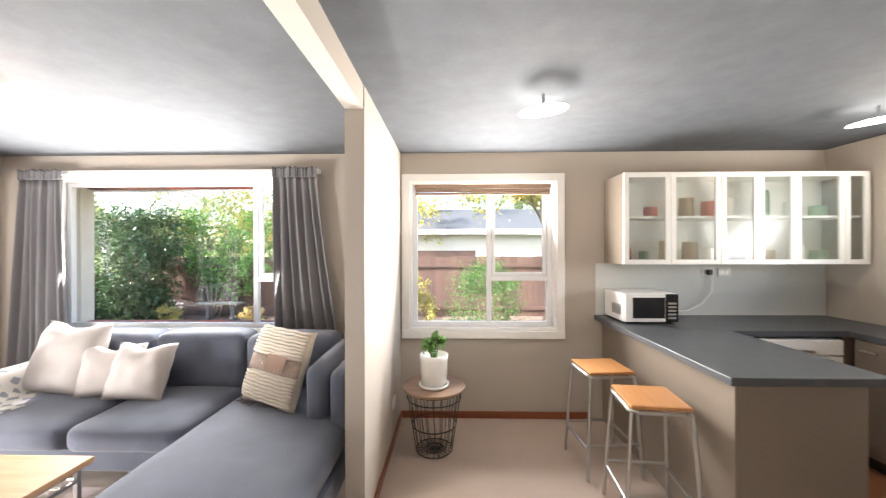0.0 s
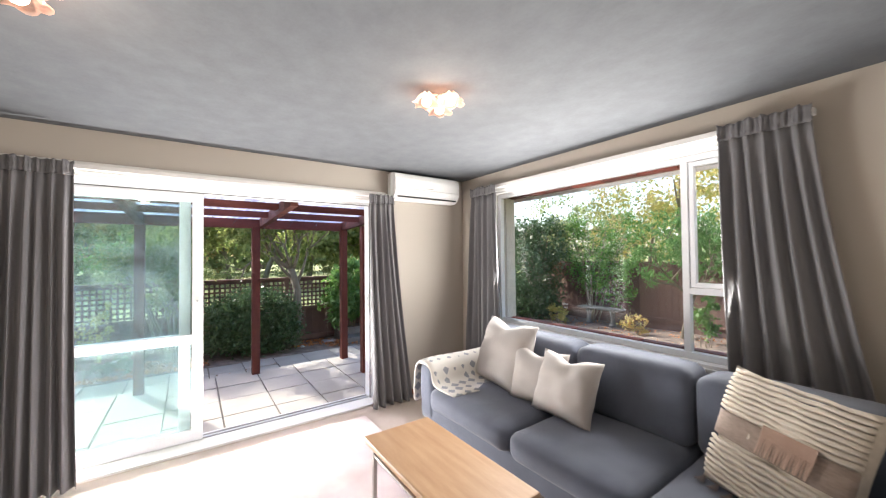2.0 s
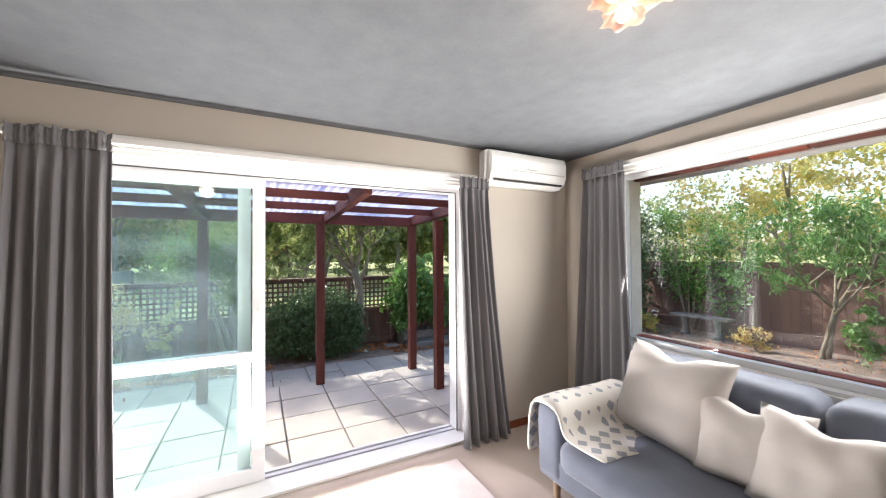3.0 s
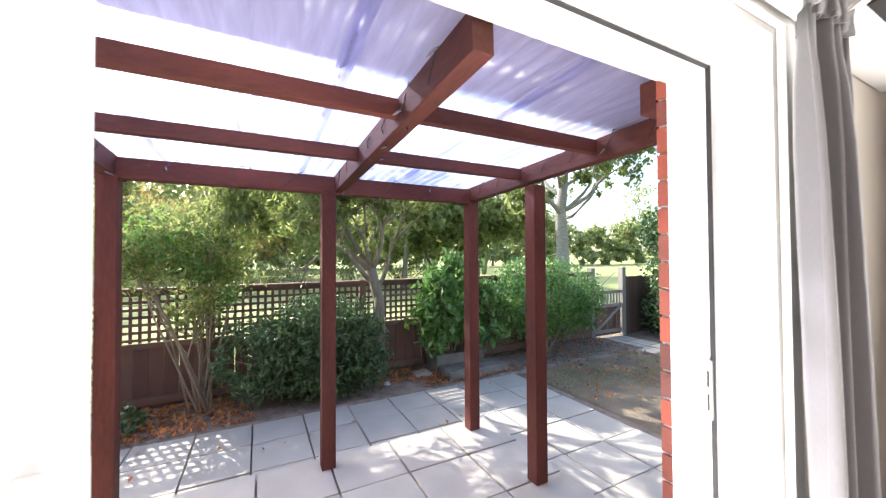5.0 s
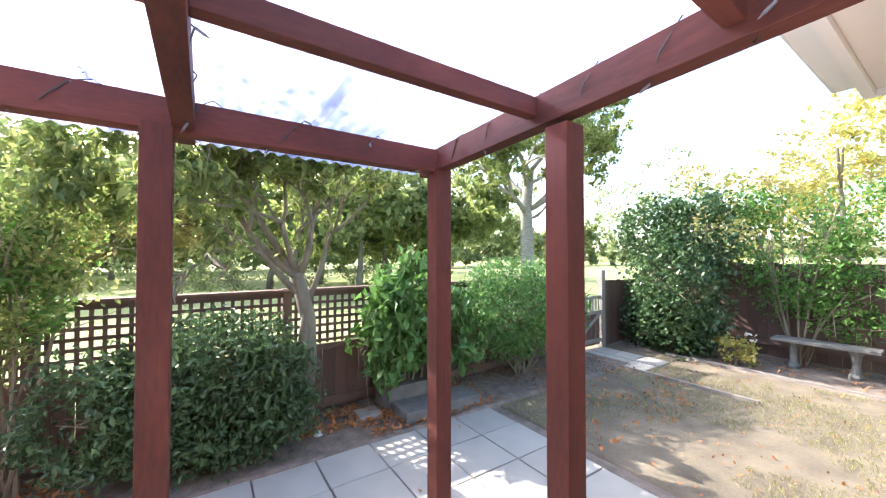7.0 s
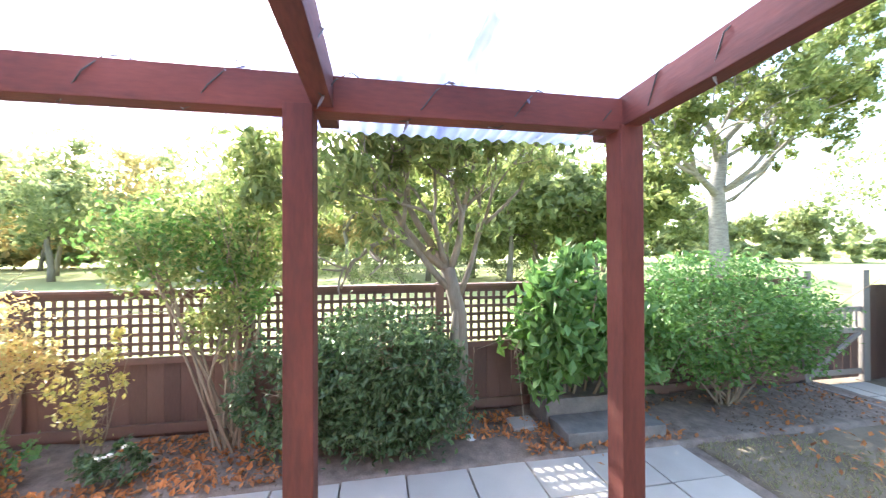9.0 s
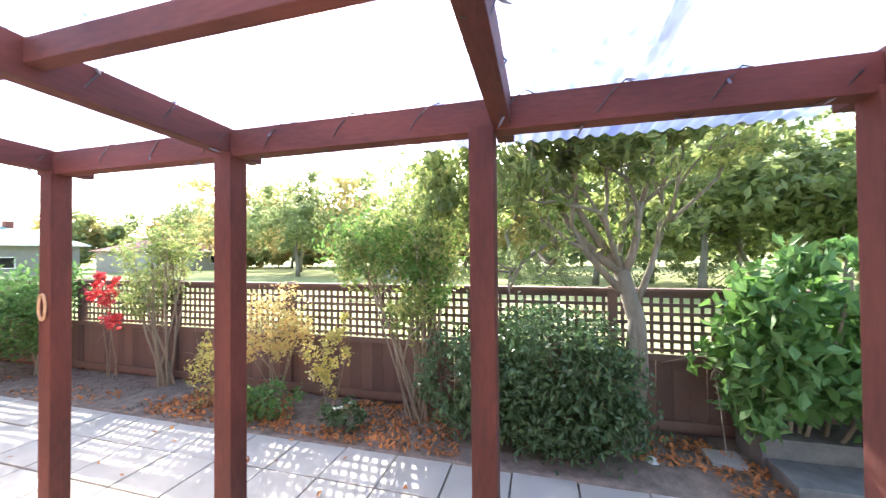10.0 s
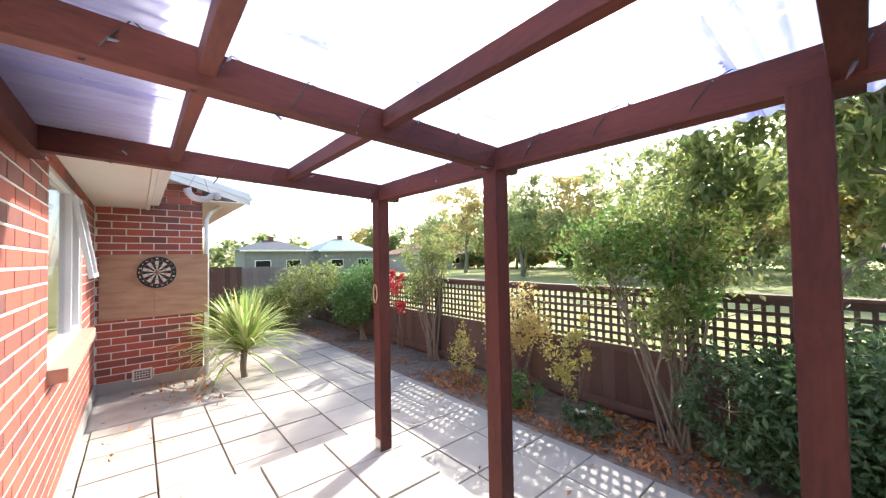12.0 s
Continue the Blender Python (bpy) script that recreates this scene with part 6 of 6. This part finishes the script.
# ---- steps and stones ----
ss = thing("concrete_step", (-8.4, 4.52, GR), "two-tier worn concrete step block in the bed", "step")
part("lower_tread", softbox(-0.02, 0.36, -0.48, 0.52, -0.05, 0.14, 0, 0.012, 4, 1, 0.006), M_BENCH, ss)
part("upper_tread", softbox(-0.44, -0.03, -0.50, 0.34, -0.05, 0.29, 0, 0.012, 4, 2, 0.006), M_BENCH, ss)
for x, y, r, lab in ((-8.36, 3.22, 0.055, "smooth pale grey stone in the bed"), (-8.62, 2.75, 0.08, "brown stone in the bed")):
    b = bmesh.new()
    bmesh.ops.create_icosphere(b, subdivisions=3, radius=r)
    for v in b.verts:
        v.co = Vector((v.co.x * 1.1, v.co.y, v.co.z * 0.65)) * (1 + 0.12 * noise.noise(v.co * 14))
    o = part("stone", b, M_SPLASH if r < 0.06 else M_CONC, None, smooth=True)
    o.location = (x, y, -0.34)
    tagged(o, lab, "stone")
o = tagged(part("flat_stone", softbox(-0.12, 0.12, -0.13, 0.13, 0, 0.05, 0, 0.01, 3, 4, 0.008), M_CONC), "flat concrete offcut lying on the soil", "stone")
o.location = (-8.52, 3.80, -0.355)

# ---- fallen leaves, grass and lights ----
rng2 = np.random.default_rng(5)


def litter(name, spots, size, material, label, z):
    pts = []
    for x0, x1, y0, y1, n in spots:
        q = np.stack([rng2.uniform(x0, x1, n), rng2.uniform(y0, y1, n), np.full(n, z) + rng2.uniform(0.004, 0.03, n)], 1)
        keep = [noise.noise(Vector((a * 1.6, b * 1.6, 3.3))) > -0.12 for a, b, _ in q]
        pts.append(q[np.array(keep)])
    v, f = leaves(np.concatenate(pts), size, rng2, 0.6, 0.0, 0.85)
    return tagged(raw(name, v.tolist(), f.tolist(), material), label, "leaves", "", "stuff")


litter("fallen_leaves", ((-8.85, -7.98, -2, 5.2, 4600), (-8.4, -7.95, -7, -2, 300), (-8.9, -6.5, 5.2, 8, 420), (-9, 2, 9.3, 10.6, 900), (-5.7, -4.5, -4.45, -3.2, 160)), 0.058, L_LITTER, "dry orange and brown fallen leaves", -0.338)
litter("lawn_leaves", ((-7.6, -2, 5.3, 9.3, 700),), 0.038, L_LITTER, "scattered dry leaves on the lawn", -0.378)
litter("patio_leaves", ((-8.0, -7.0, -3, 4.9, 45), (-6.0, -4.6, -3.4, -2.2, 18)), 0.05, L_LITTER, "a few dry leaves on the pavers", -0.362)
litter("bark_chips", ((-8.9, -7.95, -6, 8, 5200), (-9, 2, 9.3, 10.6, 1500)), 0.028, leafmat("bark_chip", (0.10, 0.07, 0.05), (0.19, 0.14, 0.10), 0.0, 0.9), "small dark bark chips over the soil", -0.344)
pts = []
for y in (0.31, 1.11, 1.91, 2.71):
    n = 190
    q = np.stack([rng2.uniform(-6.9, -4.6, n), y + rng2.normal(size=n) * 0.006, np.full(n, 0.0)], 1)
    q = q[[noise.noise(Vector((a * 2.2, y * 5, 1))) > -0.1 for a in q[:, 0]]]
    q[:, 2] = 2.066 + RISE * (q[:, 0] + 6.43)
    pts.append(q)
v, f = leaves(np.concatenate(pts), 0.018, rng2, 0.8, 0.0, 0.95)
tagged(raw("roof_debris", v.tolist(), f.tolist(), leafmat("dark_lichen", (0.05, 0.045, 0.045), (0.11, 0.10, 0.10), 0.0, 0.9)), "dark lichen and debris along the roof sheet laps", "debris", "", "stuff")
npt = 42000
q = np.stack([rng2.uniform(-8.2, 1.5, npt), rng2.uniform(5.25, 9.25, npt), np.full(npt, -0.37)], 1)
keep = np.array([noise.noise(Vector((a * 0.7, b * 0.7, 8))) + 0.3 * noise.noise(Vector((a * 4, b * 4, 1))) > -0.05 for a, b, _ in q])
v, f = leaves(q[keep], 0.045, rng2, 0.14, -2.0, 0.1)
tagged(raw("grass_tufts", v.tolist(), f.tolist(), leafmat("thin_grass", (0.46, 0.38, 0.22), (0.30, 0.32, 0.13), 0.3, 0.8)), "thin dry grass blades on the lawn", "grass", "", "stuff")

rl = random.Random(12)


def fairy(name, p, q, wraps, label):
    """A string of small lights wound along a timber."""
    f = thing(name, p, label, "string lights", "fairy lights")
    p, q = Vector(p), Vector(q)
    d = (q - p)
    n, u = int(d.length / 0.05), (q - p).normalized()
    sd = u.cross(Vector((0, 0, 1))).normalized()
    pts = []
    for i in range(n + 1):
        t = i / n
        a = t * wraps * 2 * math.pi
        pts.append(d * t + sd * (0.047 * math.cos(a)) + Vector((0, 0, 0.082 * math.sin(a) + 0.005 * rl.uniform(-1, 1))))
    bm = bmesh.new()
    tube(bm, pts, 0.0026, 0.0026, 5)
    part("cable", bm, M_CABLE, f)
    bm = bmesh.new()
    for i in range(2, n, 3):
        e = Vector((rl.uniform(-1, 1), rl.uniform(-1, 1), rl.uniform(-1, 0.4))).normalized()
        cyl(bm, pts[i], pts[i] + e * 0.03, 0.005, 0.005, 6)
        cyl(bm, pts[i] + e * 0.03, pts[i] + e * 0.045, 0.0034, 0.001, 6)
    tagged(part("bulb_string", bm, M_BULB, f), kind="stuff")
    return f


ZM = 1.99
for y in RY:
    fairy("fairy_lights", (-4.55, y, ZM + lift(-4.55)), (-6.35, y, ZM + lift(-6.35)), 7, "dark cable of small fairy lights wound round a rafter")
fairy("fairy_lights", (-6.43, -0.35, ZM - 0.015), (-6.43, 3.3, ZM - 0.015), 10, "dark cable of small fairy lights wound along the beam")
dc = thing("hanging_ornament", (-5.155, -0.405, 1.83), "grey ceramic sloth ornament hanging from strings", "ornament")
bm = bmesh.new()
tube(bm, [(0.13, 0, 0.06), (0.115, 0, 0.0), (0.07, 0, -0.045), (0.0, 0, -0.06), (-0.07, 0, -0.045), (-0.12, 0, 0.0), (-0.145, 0, 0.01)], 0.038, 0.034, 14)
bmesh.ops.create_uvsphere(bm, u_segments=16, v_segments=10, radius=0.045, matrix=Matrix.Translation((-0.165, 0.01, -0.005)))
part("body", bm, mat("grey_glazed_ceramic", (0.36, 0.37, 0.40), (0.28, 0.29, 0.32), 0.35, bump=0.02), dc, "", True)
bm = bmesh.new()
tube(bm, [(0.12, 0, 0.07), (0.0, -0.005, 0.33)], 0.0025, 0.0025, 5)
tube(bm, [(-0.09, 0, 0.0), (0.0, -0.005, 0.33)], 0.0025, 0.0025, 5)
part("string", bm, M_TASSEL, dc)
dc.scale = (0.52, 0.52, 0.52)
hk = thing("rope_ring", (-6.377, -0.44, 1.13), "tan rope ring hanging on the pergola post", "rope")
b = bmesh.new()
tube(b, [(0.008, 0.028 * math.cos(a), 0.075 * math.sin(a)) for a in [2 * math.pi * i / 20 for i in range(21)]], 0.007, 0.007, 6)
part("ring", b, M_OAK, hk)

# ---- brickwork ----
BL, BC = 0.30, 0.10


def brickmesh(w, d, h):
    me = bpy.data.meshes.new("brick")
    b = bx(-w / 2, w / 2, -d / 2, d / 2, -h / 2, h / 2)
    b.to_mesh(me)
    b.free()
    me.materials.append(M_BRICK)
    return me


cache = {}


def bricks(owner, axis, fixed, a0, a1, z0, z1, holes, depth=0.07, budget=300, near=None):
    """Courses of bricks, 10 mm proud of the mortar, cut round the openings. axis: the way they run."""
    left, rest = budget, bmesh.new()
    n = 0
    for c in range(int((z1 - z0) / BC + 0.01)):
        z = z0 + c * BC + BC / 2
        a = a0 - (BL / 2 if c % 2 else 0)
        while a < a1 - 0.02:
            s, e = max(a, a0), min(a + BL, a1)
            for h0, h1, q0, q1 in holes:
                if q0 < z < q1 and e > h0 and s < h1:
                    if s < h0:
                        e = h0
                    elif e > h1:
                        s = h1
                    else:
                        s = e
            a += BL
            w = e - s - 0.015
            if w < 0.02:
                continue
            m = (s + e) / 2
            if near and near[0] < m < near[1] and left > 0:
                k = round(w, 3)
                if k not in cache:
                    cache[k] = brickmesh(k, depth, BC - 0.015)
                ob = shared("brick", cache[k], owner, (m, fixed, z) if axis == "x" else (fixed, m, z), 0 if axis == "x" else math.pi / 2)
                left -= 1
            else:
                if axis == "x":
                    box(rest, m - w / 2, m + w / 2, fixed - depth / 2, fixed + depth / 2, z - BC / 2 + 0.0075, z + BC / 2 - 0.0075)
                else:
                    box(rest, fixed - depth / 2, fixed + depth / 2, m - w / 2, m + w / 2, z - BC / 2 + 0.0075, z + BC / 2 - 0.0075)
                n += 1
    if n:
        tagged(part("far_bricks", rest, M_BRICKI, owner), kind="stuff")
    else:
        rest.free()


HW = (-3.15, -1.25, 0.74, 2.12)
def mortar(name, label, boxes):
    bm = bmesh.new()
    for q in boxes:
        box(bm, *q)
    return struct(name, bm, M_MORTAR, label)


bw = mortar("brick_wall_west", "red brick veneer wall with pale mortar joints", [(-4.4175, -4.29, -4.45, HW[0], -0.2, 2.2), (-4.4175, -4.29, HW[1], 0.415, -0.2, 2.2), (-4.4175, -4.29, HW[0], HW[1], -0.2, HW[2]), (-4.4175, -4.29, HW[0], HW[1], HW[3], 2.2), (-4.4175, -4.335, 0.415, 2.972, 2.075, 2.2), (-4.4175, -4.29, 2.972, 4.35, -0.2, 2.2)])
bricks(bw, "y", -4.378, -4.46, 4.36, -0.2, 2.2, [HW, (0.415, 2.97, -0.3, 2.08)], 0.084, 300, (-3.6, 0.5))
jb = bmesh.new()
for c in range(23):
    z = -0.15 + c * BC
    box(jb, -4.42, -4.305 - (0.03 if c % 2 else 0), 2.962, 2.971, z - 0.0445, z + 0.0445)
    box(jb, -4.42, -4.305 - (0.03 if c % 2 else 0), 0.414, 0.423, z - 0.0445, z + 0.0445)
part("jamb_bricks", jb, M_BRICKI, bw)
struct("foundation_west", bx(-4.44, -4.29, -4.45, 4.36, -0.5, -0.2), M_CONC, "grey concrete foundation strip under the bricks", "foundation")
bn = mortar("brick_wall_north", "red brick veneer on the garden side", [(-4.29, LWIN[0], 4.225, 4.356, -0.2, 2.2), (LWIN[1], KWIN[0], 4.225, 4.356, -0.2, 2.2), (KWIN[1], 3.6, 4.225, 4.356, -0.2, 2.2), (LWIN[0], LWIN[1], 4.225, 4.356, -0.2, 0.74), (KWIN[0], KWIN[1], 4.225, 4.356, -0.2, 0.74), (LWIN[0], LWIN[1], 4.225, 4.356, 2.15, 2.2), (KWIN[0], KWIN[1], 4.225, 4.356, 2.12, 2.2)])
bricks(bn, "x", 4.318, -4.4, 3.6, -0.2, 2.2, [LWIN, KWIN], 0.08, 0)
# bedroom window seen from the patio
w4 = thing("window_4", (-4.36, -2.2, 0.74), "white aluminium bedroom window with one sash pushed open", "window", kind="structure")
for b in ((-0.04, 0.04, -0.94, -0.89, 0.001, 1.38), (-0.04, 0.04, 0.90, 0.95, 0.001, 1.38), (-0.04, 0.04, -0.89, 0.90, 1.33, 1.38), (-0.04, 0.04, -0.89, 0.90, 0.001, 0.05), (-0.04, 0.04, -0.37, -0.32, 0.05, 1.33)):
    part("window_frame", bx(*b, 0.003), M_ALU, w4)
for b in ((0.0, 0.006, -0.32, 0.90, 0.05, 1.33), (0.0, 0.006, -0.89, -0.37, 0.05, 0.5)):
    part("pane", bx(*b), M_GLASS, w4).visible_shadow = False
sa = new("open_sash")
sa.parent = w4
sa.location = (-0.045, 0, 1.33)
sa.rotation_euler = (0, radians(9), 0)
for b in ((-0.02, 0.02, -0.89, -0.85, -0.80, 0.0), (-0.02, 0.02, -0.40, -0.36, -0.80, 0.0), (-0.02, 0.02, -0.85, -0.40, -0.04, 0.0), (-0.02, 0.02, -0.85, -0.40, -0.80, -0.76)):
    part("sash_rail", bx(*b, 0.003), M_ALU, sa)
part("pane", bx(-0.003, 0.003, -0.85, -0.40, -0.76, -0.04), M_GLASS, sa).visible_shadow = False
part("window_sill", bx(-0.16, 0.02, -0.98, 0.98, -0.10, -0.004, 0.006), mat("terracotta_sill_tile", (0.50, 0.30, 0.22), (0.42, 0.24, 0.17), 0.6), w4, "pale terracotta sill")
struct("bedroom", bx(-2.6, -2.5, -4.3, -1.1, 0, 2.4), M_WALL, "plain taupe bedroom wall behind the window", "wall")
struct("bedroom_floor", bx(-4.28, -2.6, -4.3, -1.1, -0.1, 0), M_CARPET, "beige bedroom carpet", "floor")
struct("bedroom_ceiling", bx(-4.28, -2.5, -4.3, -1.1, 2.4, 2.5), M_CEIL, "white bedroom ceiling", "ceiling")
curtain("curtain", (-4.15, -3.0, 0.01), "y", (-2.95, -2.62), (-2.98, -2.60), 0.01, 2.1, 5, 9, "pale grey curtain inside the bedroom window")
curtain("curtain", (-4.15, -1.4, 0.01), "y", (-1.6, -1.3), (-1.65, -1.28), 0.01, 2.1, 5, 10, "pale grey curtain inside the bedroom window")
# projecting wing with the dart board
we = struct("brick_wall_wing", bx(-5.63, -4.40, -4.60, -4.4735, -0.2, 2.2), M_MORTAR, "red brick end wall of the projecting wing")
bricks(we, "x", -4.512, -5.64, -4.42, -0.2, 2.2, [], 0.084, 300, (-6, -4))
gb = bmesh.new()
v = [gb.verts.new(c) for c in ((-5.63, -4.49, 2.2), (-4.4, -4.49, 2.2), (-4.4, -4.49, 2.92), (-5.63, -4.49, 2.58), (-5.63, -4.6, 2.2), (-4.4, -4.6, 2.2), (-4.4, -4.6, 2.92), (-5.63, -4.6, 2.58))]
for f in ((0, 1, 2, 3), (7, 6, 5, 4), (0, 3, 7, 4), (1, 5, 6, 2), (3, 2, 6, 7), (0, 4, 5, 1)):
    gb.faces.new([v[i] for i in f])
gw = struct("gable_wall", gb, M_MORTAR, "brick gable under the sloping barge board")
bb = bmesh.new()
for c in range(6):
    z = 2.25 + 0.1 * c
    x0 = -5.63 if z + 0.05 < 2.58 else -4.4 - (2.92 - z - 0.05) / (0.34 / 1.23)
    a = -5.63 - (0.15 if c % 2 else 0)
    while a < -4.42:
        s, e = max(a, x0), min(a + BL, -4.41)
        if e - s > 0.04:
            box(bb, s, e - 0.011, -4.50, -4.47, z - 0.0445, z + 0.0445)
        a += BL
part("gable_bricks", bb, M_BRICKI, gw)
struct("foundation_wing", bx(-5.65, -4.44, -4.62, -4.46, -0.5, -0.2), M_CONC, "grey concrete foundation strip of the wing", "foundation")
struct("wing_side_wall", bx(-5.64, -5.53, -9.5, -4.6, -0.4, 2.5), M_BRICKI, "red brick side wall of the wing")
ba = thing("barge_board", (-5.0, -4.2, 2.6), "white metal barge flashing on the wing roof edge", "roof edge", kind="structure")


def slope(nm, x0, x1, y0, y1, zt0, zt1, t, m, parent=None, label="", cat=""):
    bm = bmesh.new()
    v = [bm.verts.new(c) for c in ((x0, y0, zt0 - t), (x1, y0, zt1 - t), (x1, y0, zt1), (x0, y0, zt0), (x0, y1, zt0 - t), (x1, y1, zt1 - t), (x1, y1, zt1), (x0, y1, zt0))]
    for f in ((0, 1, 2, 3), (7, 6, 5, 4), (0, 3, 7, 4), (1, 5, 6, 2), (3, 2, 6, 7), (0, 4, 5, 1)):
        bm.faces.new([v[i] for i in f])
    if parent:
        return part(nm, bm, m, parent)
    return struct(nm, bm, m, label, cat)


slope("flashing", -1.25, 0.55, -0.02, 0.0, -0.10, 0.42, 0.19, M_WHITE, ba)
slope("flashing", -1.27, 0.55, -0.005, 0.02, -0.16, 0.37, 0.05, M_WHITE, ba)
slope("roof_wing", -6.22, -4.4, -9.5, -4.225, 2.515, 3.04, 0.03, M_ROOF, None, "grey metal roof of the projecting wing", "roof")
struct("soffit_wing", bx(-6.2, -5.64, -9.5, -4.22, 2.34, 2.355), M_SOFFIT, "cream soffit of the wing eave", "eave")
dpp = thing("downpipe", (-5.69, -4.52, GR), "white plastic downpipe at the wing corner", "downpipe")
b = bmesh.new()
tube(b, [(0, 0, 0.02), (0, 0, 2.45), (-0.06, -0.05, 2.56), (-0.2, -0.1, 2.68)], 0.032, 0.032, 14)
part("pipe", b, M_PLAST, dpp, "", True)
ply = thing("plywood_panel", (-5.08, -4.468, 0.64), "weathered plywood backing board on the brick wall", "panel")
part("board", bx(-0.615, 0.03, 0.003, 0.021, 0.0, 0.90, 0.002), M_PLY, ply)
part("board", bx(0.032, 0.615, 0.003, 0.020, 0.0, 0.90, 0.002), M_PLY, ply)
dt = thing("dartboard", (-5.075, -4.446, 1.28), "round black and cream dartboard on plywood", "dartboard")
b = bmesh.new()
cyl(b, (0, 0.001, 0), (0, 0.034, 0), 0.2255, 0.2255, 48)
part("board", b, M_BLACK, dt)
M_DRED, M_DGRN = mat("red_sisal", (0.45, 0.03, 0.03)), mat("green_sisal", (0.02, 0.20, 0.08))


def ringsec(r0, r1, a0, a1, y):
    bm = bmesh.new()
    k = 4
    for s in range(k):
        t0, t1 = a0 + (a1 - a0) * s / k, a0 + (a1 - a0) * (s + 1) / k
        bm.faces.new([bm.verts.new((r * math.cos(t), y, r * math.sin(t))) for r, t in ((r0, t0), (r1, t0), (r1, t1), (r0, t1))])
    return bm


for k in range(20):
    a0, a1 = math.pi / 20 * (2 * k - 1), math.pi / 20 * (2 * k + 1)
    for r0, r1, m in ((0.016, 0.099, M_SISAL if k % 2 else M_BLACK), (0.107, 0.162, M_SISAL if k % 2 else M_BLACK), (0.099, 0.107, M_DGRN if k % 2 else M_DRED), (0.162, 0.170, M_DGRN if k % 2 else M_DRED)):
        if m is not M_BLACK:
            part("segment", ringsec(r0, r1, a0, a1, 0.0352), m, dt)
NUM = (6, 13, 4, 18, 1, 20, 5, 12, 9, 14, 11, 8, 16, 7, 19, 3, 17, 2, 15, 10)
for k, num in enumerate(NUM):
    a = 2 * math.pi * k / 20
    cu = bpy.data.curves.new("numeral", "FONT")
    cu.body, cu.size, cu.align_x, cu.align_y = str(num), 0.034, "CENTER", "CENTER"
    cu.materials.append(M_WHITE)
    o = new("numeral", cu)
    o.parent = dt
    o.location = (-0.196 * math.cos(a), 0.0358, 0.196 * math.sin(a))
    o.rotation_euler = (math.pi / 2, 0, math.pi)
b = bmesh.new()
cyl(b, (0, 0.0352, 0), (0, 0.0358, 0), 0.016, 0.016, 20)
part("bullseye", b, M_DRED, dt)
vt = thing("foundation_vent", (-4.915, -4.465, -0.17), "cream louvred vent low in the brick wall", "vent")
part("vent_frame", bx(-0.11, 0.11, 0.0, 0.012, -0.075, 0.095, 0.003), M_SOFFIT, vt)
for i in range(6):
    for j in range(4):
        part("slot", bx(-0.088 + 0.03 * i, -0.066 + 0.03 * i, 0.0122, 0.0135, -0.052 + 0.034 * j, -0.03 + 0.034 * j), M_RUBBER, vt)
